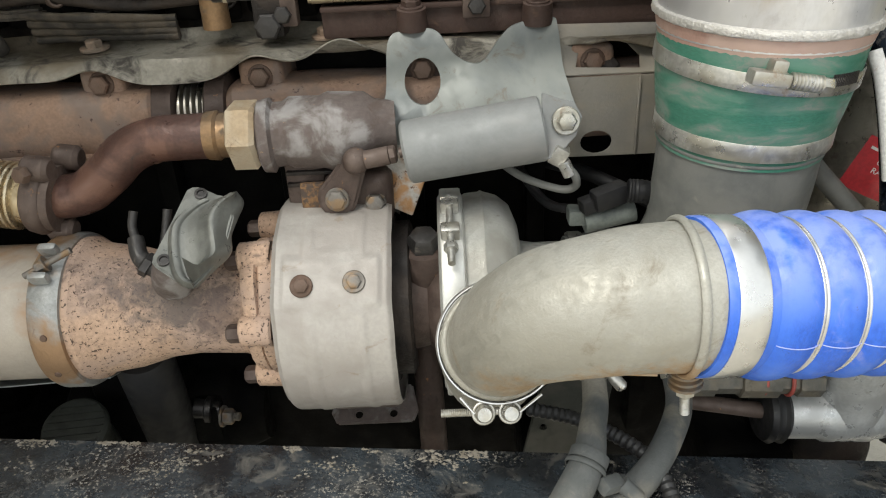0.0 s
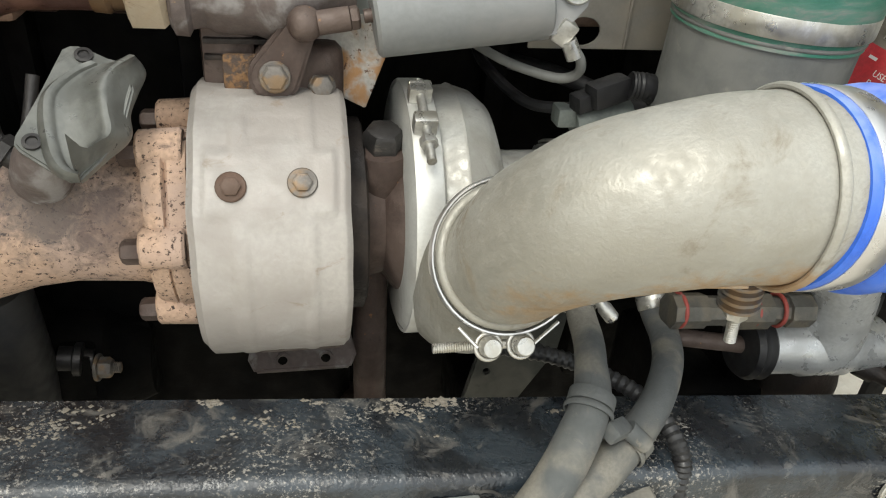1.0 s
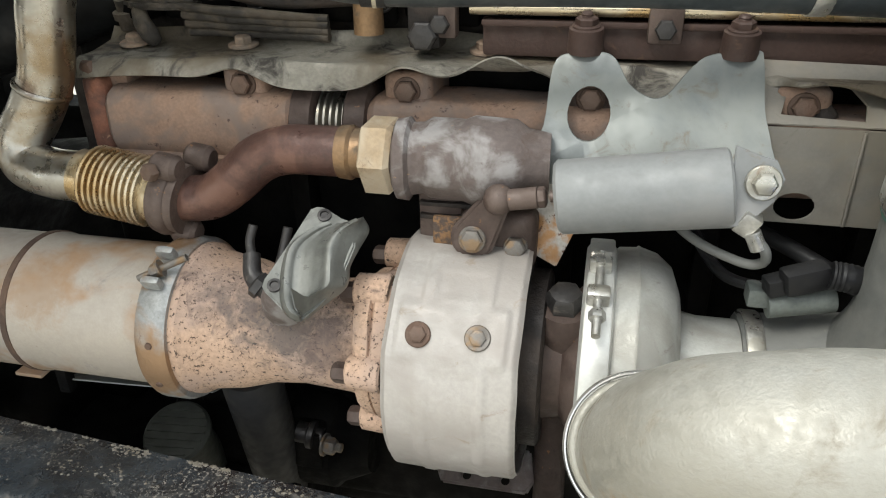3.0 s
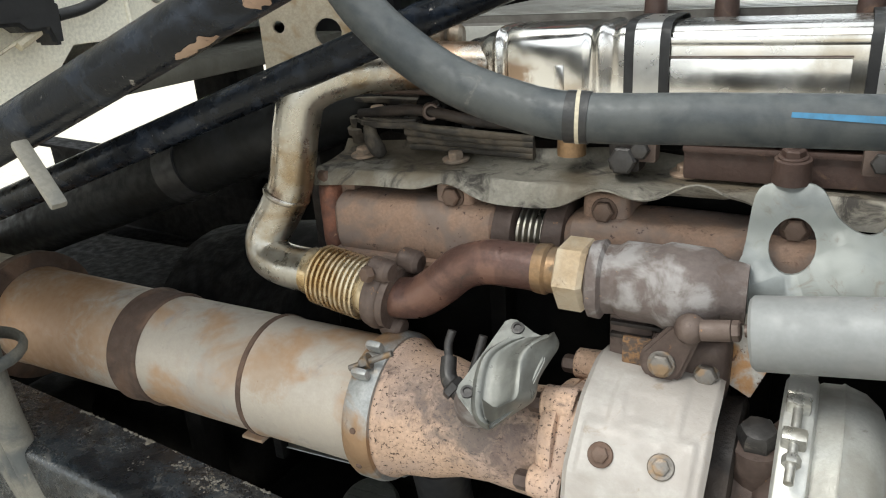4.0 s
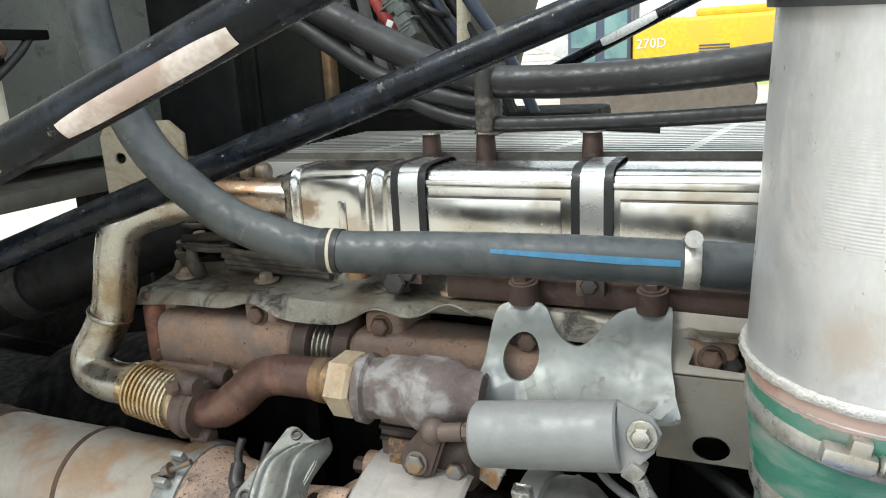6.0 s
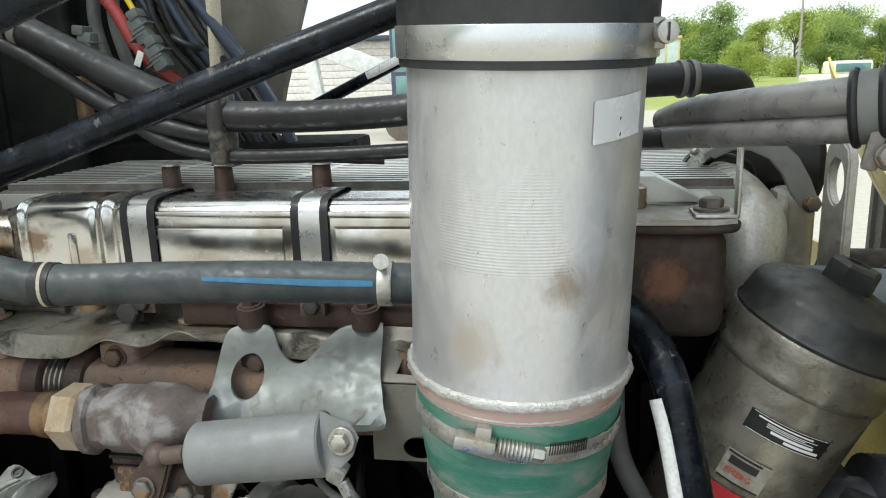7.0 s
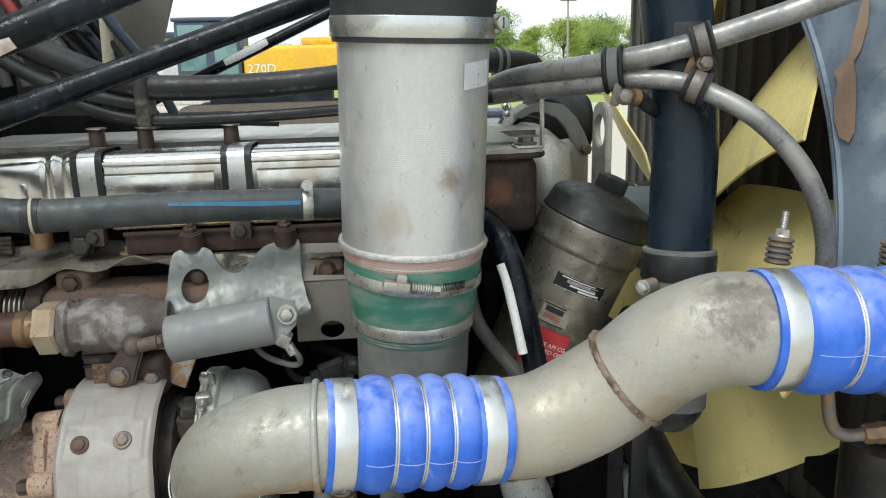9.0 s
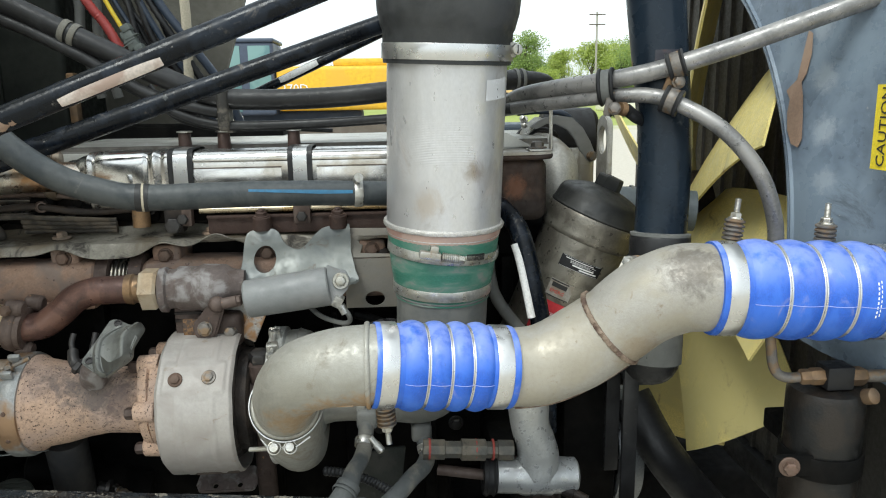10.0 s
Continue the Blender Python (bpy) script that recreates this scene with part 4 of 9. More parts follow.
def spring_bolt(parent, p, axis, long=0.045, mat=None, size=1.0):
    """A threaded stud with a stack of spring washers and a nut, from the clamp at p outwards."""
    ax = Vector(axis).normalized()
    stack = [x for i in range(5) for x in ((0.0012 + i * 0.0056, 0.0100), (0.0026 + i * 0.0056, 0.0128), (0.0048 + i * 0.0056, 0.0128), (0.0062 + i * 0.0056, 0.0100))]
    part("spring", lathe([(0, 0.0)] + [(h, r * size) for h, r in stack] + [(0.03, 0)], p, ax, 20), mat or ZINC, parent, "stack of spring washers")
    part("stud", merge(lathe([x for i in range(int(long / 0.0016)) for x in ((0.028 + i * 0.0016, 0.0034), (0.0288 + i * 0.0016, 0.0039))] + [(0.028 + long, 0.0)], p, ax, 12), moved(hexbolt(0.0065, 0.006, 0.009), at(Vector(p) + ax * 0.028, ax))), ZINC, parent)


def blue_hose(p0, p1, r, bolts):
    """A humped silicone hose between two pipe ends with a steel band and a spring bolt at each."""
    p0, p1 = Vector(p0), Vector(p1)
    ax, L = (p1 - p0).normalized(), (p1 - p0).length
    h = thing("charge_air_hose", (p0 + p1) / 2, "bright blue humped silicone hose with steel bands and rings", "hose", "blue silicone hoses")
    prof = [(0.0, r * 0.93), (0.0, r * 0.955), (0.002, r * 0.970), (0.0085, r * 0.970), (0.010, r * 0.955), (0.031, r * 0.955)]
    s0, s1 = 0.033, L - 0.033
    wide = [(s1 - s0) * f for f in (0.0, 0.27, 0.525, 0.765, 1.0)]
    rings = [s0 + q for q in wide[1:4]]
    for i in range(4):
        for k in range(11):
            f = (k + 0.3) / 10.6
            prof.append((s0 + wide[i] + (wide[i + 1] - wide[i]) * f, r * (0.915 + 0.118 * math.sin(math.pi * f) ** 0.55)))
    prof += [(L - 0.031, r * 0.955), (L - 0.010, r * 0.955), (L - 0.0085, r * 0.970), (L - 0.002, r * 0.970), (L, r * 0.955), (L, r * 0.90)]
    part("sleeve", lathe(prof, p0, ax, 64), BLUE, h)
    for a in rings:
        part("wire_ring", merge(ring(p0 + ax * (a - 0.0013), ax, r * 0.940, 0.0014, 64), ring(p0 + ax * (a + 0.0013), ax, r * 0.940, 0.0014, 64)), STEEL, h, "bright double wire ring")
    seam = []
    toward = (V(0, -1, 0) - ax * -ax.y).normalized()
    for i in range(4):
        for k in range(15):
            f = (k + 0.5) / 15
            seam.append(p0 + ax * (s0 + wide[i] + (wide[i + 1] - wide[i]) * f) + toward * (r * (0.915 + 0.118 * math.sin(math.pi * f) ** 0.55)) + V(0, 0, -0.004))
    part("mould_seam", tube(seam, 0.0004, 6), surface("pale_blue_seam", (0.30, 0.35, 0.68), 0.5), h, "thin pale mould seam")
    for s, axis_b, off in bolts:
        part("steel_band", band(p0 + ax * s, ax, r * 0.962, 0.0205, 0.0012, 64), STEEL, h, "polished steel clamp band")
        if axis_b:
            spring_bolt(h, p0 + ax * s + Vector(off), axis_b, 0.028, BOLTGREY)
    return h


blue_hose((0.1735, 0.6935, 1.2500), (0.3485, 0.716, 1.231), 0.0550, [(0.0165, (0.08, -0.02, -1), (-0.003, 0.021, -0.062)), (0.1585, (0.1, 0, -1), (0.01, 0.060, -0.03))])
hose_two = blue_hose((0.580, 0.6575, 1.344), (0.800, 0.640, 1.336), 0.0585, [(0.0165, (0.16, 0.1, 1), (0.038, 0.062, 0.044)), (0.2035, (0.02, 0, 1), (-0.034, 0.062, 0.044))])
def hose_print(h, p0, p1, r, s, count):
    """Small rows of white print round the hose, too small to read."""
    p0, p1 = Vector(p0), Vector(p1)
    ax = (p1 - p0).normalized()
    n0 = (V(0, -1, 0) - ax * -ax.y).normalized()
    up = ax.cross(n0).normalized()
    up = up if up.z > 0 else -up
    for k in range(count):
        for d, wid in ((0.0, 0.0016), (0.0034, 0.0010)):
            a = radians(-14 + 5.2 * k + (2 if d else 0))
            p = p0 + ax * (s + d) + (n0 * math.cos(a) + up * math.sin(a)) * r
            part("print_bar", box((wid, 0.0032, 0.0003), Matrix.Translation(p) @ Matrix((ax, (up * math.cos(a) - n0 * math.sin(a)), (n0 * math.cos(a) + up * math.sin(a)))).transposed().to_4x4(), 0), WHITE, h, "tiny white print")


hose_print(hose_two, (0.580, 0.6575, 1.344), (0.800, 0.640, 1.336), 0.0603, 0.170, 8)
spipe = thing("charge_air_pipe", (0.47, 0.7, 1.23), "dusty S-shaped cast aluminium charge air pipe with a welded joint", "pipe")
spath = spline([(0.325, 0.716, 1.232), (0.352, 0.720, 1.229), (0.395, 0.722, 1.232), (0.44, 0.716, 1.254), (0.48, 0.704, 1.286), (0.515, 0.688, 1.320), (0.55, 0.672, 1.340), (0.582, 0.660, 1.344), (0.605, 0.656, 1.343)], 8)
part("pipe", tube(spath, [0.051, 0.051, 0.052, 0.0535, 0.052, 0.0535, 0.054, 0.0535, 0.053], 48, wob=0.0012), CAST2, spipe)
part("weld", lathe([(0.0036 * math.sin(2 * math.pi * i / 8), 0.0525 + 0.0030 * math.cos(2 * math.pi * i / 8)) for i in range(8)], (0.476, 0.7055, 1.283), spath[34] - spath[30], 96, bump=lambda s, a: 0.0009 * math.sin(a * 37) + 0.0008 * noise.noise((a * 7, s * 60, 2)), closed=True), BEAD, spipe, "brown welded joint")
seam_pts = []
for k in range(8, 31, 2):
    along = (spath[k + 1] - spath[k - 1]).normalized()
    down = V(0, -0.42, -0.91)
    seam_pts.append(spath[k] + (down - along * down.dot(along)).normalized() * 0.0520)
part("seam", tube(spline(seam_pts, 3), 0.0016, 8), BEAD, spipe)

# ---- exhaust ----
EY, EZ = 0.921, 1.124
exhaust = thing("exhaust_pipe", (-0.6, EY, 1.05), "heat-stained steel exhaust pipe with rusty bands", "exhaust pipe")
part("neck", lathe([(0.172, 0.0), (0.172, 0.056), (0.19, 0.052), (0.235, 0.0495), (0.265, 0.053), (0.295, 0.061), (0.330, 0.068), (0.336, 0.0735), (0.347, 0.0735), (0.347, 0)], (0, EY, EZ), (-1, 0, 0), 48, bump=lambda s, a: 0.0035 * noise.noise((s * 16, math.cos(a) * 1.5, math.sin(a) * 1.5))), RUST, exhaust, "rusted cast iron turbine outlet")
part("pipe", lathe([(0.345, 0.0), (0.345, 0.0685), (0.504, 0.0685), (0.506, 0.0700), (0.516, 0.0700), (0.518, 0.0680), (0.71, 0.0680), (0.94, 0.069), (0.965, 0.075), (1.4, 0.075), (1.4, 0)], (0, EY, EZ), (-1, 0, 0), 48), EXHAUST, exhaust)
part("rusty_band", lathe([(0.673, 0.069), (0.674, 0.0705), (0.677, 0.0715), (0.683, 0.0705), (0.708, 0.0715), (0.716, 0.0730), (0.720, 0.071), (0.720, 0.069)], (0, EY, EZ), (-1, 0, 0), 48), RUSTBAND, exhaust, "dark brown rusty band")
part("seam_band", lathe([(0.508, 0.069), (0.509, 0.0710), (0.515, 0.0710), (0.516, 0.069)], (0, EY, EZ), (-1, 0, 0), 48), RUSTBAND, exhaust)
part("end_flange", lathe([(0.945, 0.073), (0.95, 0.091), (0.965, 0.091), (0.97, 0.073)], (0, EY, EZ), (-1, 0, 0), 48), RUSTBAND, exhaust)
part("tab", box((0.03, 0.02, 0.004), Matrix.Translation((-0.528, EY - 0.036, EZ - 0.0625)), 0.001), EXHAUST, exhaust)
part("heat_plate", box((0.17, 0.04, 0.0016), pose(-0.42, EY - 0.01, EZ - 0.079, -22, -3, 0), 0.0006), GALV, exhaust, "thin steel plate hung under the pipe")
part("plate_hanger", box((0.012, 0.012, 0.03), Matrix.Translation((-0.50, EY - 0.03, EZ - 0.073)), 0.002), BLOCK, exhaust)
part("hanger", box((0.03, 0.03, 0.17), Matrix.Translation((-0.66, EY, EZ - 0.14)), 0.003), BLOCK, exhaust)
vclamp = thing("exhaust_clamp", (-0.372, EY, EZ), "pale steel V-band exhaust clamp with a T-bolt", "clamp")
part("strap", lathe([(0.343, 0.0735), (0.343, 0.0765), (0.348, 0.0785), (0.367, 0.0785), (0.372, 0.076), (0.372, 0.0735)], (0, EY, EZ), (-1, 0, 0), 56), CLAMPRUST, vclamp)
va = radians(62)
vn = V(0, -math.cos(va), math.sin(va))
vt = V(0, math.sin(va), math.cos(va))
vc = V(-0.357, EY, EZ)
for s in (-0.016, 0.016):
    part("loop", box((0.018, 0.013, 0.008), Matrix.Translation(vc + vn * 0.084 + vt * s) @ frame_of(vt), 0.004), CLAMPRUST, vclamp)
part("tee_bolt", merge(tube([vc + vn * 0.087 + V(0.026, 0.006, 0.008), vc + vn * 0.087 + V(-0.016, -0.008, -0.010)], 0.0032, 12), moved(hexbolt(0.006, 0.007, 0.008), at(vc + vn * 0.087 + V(0.004, -0.001, -0.001), (-0.85, -0.3, -0.38)))), BOLTGREY, vclamp)
for a in (-20, 12):
    ra = radians(a)
    part("rivet", lathe([(0, 0.0035), (0.0015, 0.003), (0.002, 0)], vc + V(0, -math.cos(ra), math.sin(ra)) * 0.0783, (0, -math.cos(ra), math.sin(ra)), 10), BOLTRUST, vclamp)

# pressed sensor cover over the exhaust neck
cover = thing("sensor_cover", (-0.2, 0.87, 1.18), "worn grey pressed-metal sensor cover above the exhaust", "cover")
CN = V(0.1206, -0.553, 0.8244)
CX = V(0.9927, 0.0672, -0.1002)
CM = Matrix.Translation((-0.2, 0.868, 1.223)) @ Matrix((CX, CN.cross(CX), CN)).transposed().to_4x4()
rim = [(-0.0198, 0.0488), (-0.0155, 0.0520), (-0.0105, 0.0525), (-0.004, 0.0500), (0.0077, 0.0444), (0.0200, 0.0420), (0.025, 0.02), (0.020, -0.015), (0.0094, -0.0351), (-0.001, -0.0494), (-0.0065, -0.0504), (-0.0155, -0.0452), (-0.0359, -0.0309), (-0.0395, -0.0265), (-0.0395, -0.0200), (-0.0365, -0.0110), (-0.028, 0.0179)]
cover_holes = ((-0.0065, 0.0439), (-0.0295, -0.0248))
part("base_plate", plate(rim, 0.0045, CM, bevel=0.0015), BURNISHED, cover)
# the pressed shell: a low ridge, a sunken panel, a high crest and a steep outer flank, each a curve from the top end to the bottom end
low_edge = [(0.0002, 0.0354), (-0.0108, 0.0269), (-0.0226, 0.0104), (-0.0229, -0.0081), (-0.0173, -0.0324), (-0.0102, -0.0448), (-0.0011, -0.0490)]
crest = [(0.0236, 0.0390), (0.0124, 0.0266), (0.0081, 0.0141), (0.0112, -0.0052), (0.0140, -0.0213), (0.0063, -0.0310), (-0.0043, -0.0439)]
outer = [(0.0226, 0.0513), (0.0298, 0.0409), (0.0255, 0.0225), (0.0220, 0.0059), (0.0235, -0.0120), (0.0109, -0.0290), (-0.0024, -0.0462)]


def between(a, b, f, h):
    return [V(p[0] + (q[0] - p[0]) * f, p[1] + (q[1] - p[1]) * f, h) for p, q in zip(a, b)]


rows_c = [between(low_edge, crest, f, h) for f, h in ((-0.14, 0.003), (-0.09, 0.0075), (-0.02, 0.0095), (0.06, 0.0092), (0.13, 0.0070), (0.3, 0.0068), (0.6, 0.0085), (0.82, 0.0118), (0.94, 0.0143))]
rows_c += [between(crest, outer, f, h) for f, h in ((0.05, 0.0146), (0.2, 0.0128), (0.6, 0.0055), (0.95, -0.001), (1.0, -0.005))]
rows_c = [spline(r, 6) for r in rows_c]


def cover_pt(u, v):
    k = u * (len(rows_c) - 1)
    i = min(len(rows_c) - 2, int(k))
    m = int(round(v * (len(rows_c[0]) - 1)))
    return rows_c[i][m] + (rows_c[i + 1][m] - rows_c[i][m]) * (k - i)


shell_bm = grid(3 * (len(rows_c) - 1) + 1, len(rows_c[0]), cover_pt, -0.0015)
bmesh.ops.smooth_vert(shell_bm, verts=shell_bm.verts, factor=0.35, use_axis_x=True, use_axis_y=True, use_axis_z=True)
part("shell", moved(shell_bm, CM), BURNISHED, cover, "burnished pressed shell")
for q in cover_holes:
    part("screw", moved(lathe([(0, 0.0058), (0.0018, 0.0058), (0.002, 0.0036), (0.0006, 0.0032), (0.0006, 0)], seg=16), CM @ Matrix.Translation((*q, 0.0045))), BOLTDARK, cover)
part("bracket", tube(spline([(-0.222, 0.852, 1.212), (-0.232, 0.860, 1.196), (-0.240, 0.880, 1.176)]), [0.015, 0.017, 0.020], 18), CRUST, cover)
part("elbow_fitting", tube(spline([(-0.232, 0.872, 1.188), (-0.248, 0.868, 1.196), (-0.262, 0.872, 1.205), (-0.268, 0.885, 1.218)]), [0.012, 0.010, 0.008, 0.0075], 14), BOLTDARK, cover, "dark elbow fitting")
for p, ax in (((-0.252, 0.866, 1.198), (-0.7, 0.1, 0.5)), ((-0.236, 0.871, 1.190), (-0.7, 0.1, 0.4))):
    bolt(cover, p, ax, 0.0105, 0.008, BOLTDARK, 0.0, name="union_nut")
part("line", tube(spline([(-0.268, 0.885, 1.216), (-0.271, 0.891, 1.228), (-0.269, 0.897, 1.240)]), 0.0042, 10), BOLTDARK, cover)
part("line", tube(spline([(-0.244, 0.880, 1.205), (-0.241, 0.890, 1.222), (-0.238, 0.898, 1.240)]), 0.0042, 10), BOLTDARK, cover)

# ---- manifold ----
manifold = thing("exhaust_manifold", (-0.1, 1.04, 1.25), "rust-coloured cast exhaust manifold with a steel bellows joint", "manifold")


def log_bar(x0, x1, y=1.035, z=1.287, ry=0.040, rz=0.036, n=26):
    def fn(u, v):
        a = 2 * math.pi * v
        e = min(1, 6 * u + 0.55, 6 * (1 - u) + 0.55)
        x = x0 + (x1 - x0) * u
        c, s = math.cos(a), math.sin(a)
        f = (abs(c) ** 4 + abs(s) ** 4) ** -0.25
        w = 1 + 0.04 * noise.noise((x * 25, c, s))
        return (x, y + ry * c * f * e * w, z + rz * s * f * e * w)
    bm = grid(n, 33, fn)
    bmesh.ops.remove_doubles(bm, verts=bm.verts, dist=1e-5)
    bmesh.ops.holes_fill(bm, edges=bm.edges[:], sides=0)
    return bm


part("casting", merge(log_bar(-0.478, -0.258), box2((-0.48, 1.02, 1.30), (-0.45, 1.10, 1.345), 0.008)), RUST_SMOOTH, manifold)
part("casting", merge(log_bar(-0.212, 0.06), log_bar(0.05, 0.34, 1.04, 1.285)), RUST_SMOOTH, manifold)
part("lower_lip", box2((-0.468, 0.990, 1.249), (-0.272, 1.03, 1.262), 0.005), RUST_SMOOTH, manifold)
part("end_flange", box2((-0.492, 1.002, 1.252), (-0.468, 1.09, 1.332), 0.010, 3), surface("red_rusted_flange", (0.22, 0.095, 0.06), 0.85, 0.0, tint=(0.12, 0.06, 0.045), tint_amt=0.45, tint_scale=30, speck=(0.36, 0.22, 0.14), speck_amt=0.06, speck_scale=200, bump=0.5), manifold, "red rusted end flange")
part("bellows", lathe([(-0.262, 0.0), (-0.262, 0.034)] + [x for i in range(5) for x in ((-0.250 + i * 0.0062, 0.029), (-0.248 + i * 0.0062, 0.035), (-0.246 + i * 0.0062, 0.035))] + [(-0.208, 0.034), (-0.208, 0.0)], (0, 1.035, 1.289), (1, 0, 0), 32), GOLD, manifold, "straw-coloured steel bellows")
for x0 in (-0.275, -0.222):
    part("collar", lathe([(0, 0.037), (0.003, 0.041), (0.022, 0.041), (0.024, 0.037)], (x0, 1.035, 1.289), (1, 0, 0), 32), BROWNIRON, manifold)
for x in (-0.321, -0.162, 0.0, 0.169):
    # the ear behind the bracket hole is darker, painting in the hole's shade
    part("ear", merge(box2((x - 0.022, 1.012, 1.30), (x + 0.022, 1.10, 1.345), 0.009, 3)), BROWNIRON if x == 0.0 else RUST_SMOOTH, manifold)
    bolt(manifold, (x, 1.013, 1.329), (0, -1, 0.12), 0.009, 0.008, BOLTRUST, 0.0125)
bolt(manifold, (-0.478, 1.016, 1.338), (-0.2, -1, 0), 0.009, 0.012, BOLTRUST, 0.012)


def hs_edge(x):
    """Lower edge of the wavy shield: lifted over each bolt."""
    z = 1.333 - 0.004 * math.sin(x * 21 + 0.5)
    for c, w, h in ((-0.321, 0.028, 0.014), (-0.162, 0.030, 0.020), (-0.075, 0.040, 0.029), (0.18, 0.045, 0.016)):
        z += h * math.exp(-((x - c) / w) ** 2)
    return z


def hs_pt(u, v):
    x = -0.492 + 0.74 * u
    ze = hs_edge(x)
    step = 0.022 * soft(x, -0.06, -0.035) * (1 - soft(x, 0.145, 0.165))
    top = 1.352 + 0.004 * noise.noise((x * 9, 2.3, v * 2))
    if v < 0.35:
        t = v / 0.35
        return (x, 0.998 + step + 0.012 * t + 0.003 * noise.noise((x * 14, 0, 0)), ze + (top - ze) * t ** 0.8)
    t = (v - 0.35) / 0.65
    back = 1.085 + 0.012 * math.sin(x * 30)
    return (x, 1.010 + step + (back - 1.010 - step) * t, top + 0.006 * t + 0.010 * soft(t, 0.85, 1.0) - 0.003 * math.sin(math.pi * t))


TANBOLT = surface("tan_rusted_bolt", (0.30, 0.215, 0.155), 0.7, 0.1, tint=(0.19, 0.15, 0.115), tint_amt=0.4, tint_scale=60, bump=0.3)
hshield = thing("manifold_shield", (-0.12, 1.04, 1.34), "wavy dusty sheet-metal heat shield over the manifold", "heat shield")
part("sheet", grid(180, 20, hs_pt, 0.0018), surface("tan_stained_sheet", (0.25, 0.232, 0.195), 0.55, 0.3, tint=(0.14, 0.115, 0.082), tint_amt=0.46, tint_scale=11, dirt=(0.045, 0.039, 0.033), dirt_amt=0.36, dirt_scale=30, speck=(0.34, 0.31, 0.26), speck_amt=0.03, bump=0.25), hshield)
for x, y in ((-0.455, 1.052), (-0.34, 1.059), (-0.10, 1.066)):
    bolt(hshield, (x, y, 1.3545), (0, -0.1, 1), 0.0080, 0.007, TANBOLT, 0.0150)
# galvanised panel that goes on behind the bracket
SIDEGREY = surface("warm_grey_sheet", (0.23, 0.215, 0.19), 0.5, 0.4, tint=(0.25, 0.225, 0.185), tint_amt=0.4, tint_scale=14, dirt=(0.13, 0.11, 0.09), dirt_amt=0.2, dirt_scale=25, bump=0.1, grain=0.5)
part("side_panel", plate([(0.125, -0.088), (0.262, -0.088), (0.258, -0.006), (0.125, -0.006)], 0.002, Matrix.Translation((0, 0.992, 1.325)) @ Matrix.Rotation(radians(90), 4, "X"), [circle2(0.172, -0.073, 0.016, 18, 0.012)], bevel=0.0005), SIDEGREY, hshield, "plain grey sheet panel with a round hole")
slope = Matrix.Translation((0, 0.992, 1.3195)) @ Matrix.Rotation(radians(37), 4, "X")
part("panel_top", plate([(0.125, 0.0), (0.258, 0.0), (0.252, 0.062), (0.125, 0.066)], 0.002, slope, [[(0.150, 0.010), (0.212, 0.006), (0.214, 0.022), (0.204, 0.038), (0.186, 0.046), (0.168, 0.040), (0.154, 0.026)]], bevel=0.0005), SIDEGREY, hshield, "sloping panel top with a bolt cut-out")
bolt(hshield, (0.185, 1.02, 1.318), (0, -0.8, 0.6), 0.010, 0.009, DARKIRON, 0.014)
part("panel_seam", box2((0.210, 0.9865, 1.238), (0.2125, 0.990, 1.318), 0.001), SIDEGREY, hshield)

# ---- gas recirculation pipe, valve and actuator ----
egr = thing("egr_pipe", (-0.4, 0.96, 1.23), "straw-tinted steel exhaust gas pipe with a ribbed bellows", "pipe")
part("riser", tube(spline([(-0.30, 1.07, 1.452), (-0.37, 1.05, 1.456), (-0.435, 1.008, 1.454), (-0.470, 0.982, 1.438), (-0.484, 0.976, 1.405), (-0.493, 0.975, 1.370), (-0.504, 0.975, 1.336), (-0.523, 0.972, 1.304), (-0.540, 0.966, 1.277), (-0.534, 0.959, 1.256), (-0.504, 0.954, 1.249), (-0.465, 0.951, 1.249)], 8), 0.0245, 28), GOLD, egr)
part("joint_ring", ring((-0.510, 0.974, 1.326), (0.42, 0.1, 1), 0.0248, 0.002, 32, 1.6), GOLD, egr)
bax = (V(-0.388, 0.948, 1.238) - V(-0.466, 0.951, 1.249)).normalized()
prof = [(-0.004, 0.0), (-0.004, 0.0265), (0.006, 0.0275), (0.008, 0.0275)]
for i in range(10):
    s = 0.010 + i * 0.0063
    prof += [(s, 0.0275), (s + 0.0016, 0.0325), (s + 0.0032, 0.0335), (s + 0.0048, 0.0325)]
prof += [(0.073, 0.0275), (0.078, 0.0285), (0.084, 0.0285), (0.084, 0.0)]
part("bellows", lathe(prof, (-0.466, 0.951, 1.249), bax, 36), BELLOWGOLD, egr, "gold-tinted ribbed bellows")
part("flange", merge(lathe([(0, 0.0), (0, 0.03), (0.003, 0.034), (0.012, 0.036), (0.018, 0.034), (0.021, 0.03), (0.021, 0)], (-0.386, 0.948, 1.2375), bax, 30),
                     lathe([(0, 0.0), (0, 0.033), (0.008, 0.033), (0.008, 0)], (-0.366, 0.948, 1.236), bax, 30)), BROWNIRON, egr, "brown iron flange clamp")
for ex, ey, ez in ((-0.366, 0.934, 1.272), (-0.352, 0.968, 1.270), (-0.366, 0.946, 1.203)):
    part("clamp_ear", lathe([(-0.013, 0.0), (-0.013, 0.009), (-0.009, 0.0125), (0.009, 0.0125), (0.013, 0.009), (0.013, 0.0)], (ex, ey, ez), bax, 16), BROWNIRON, egr)
bolt(egr, (-0.372, 0.921, 1.272), (-0.3, -1, 0.1), 0.0075, 0.008, BOLTRUST, 0.0)
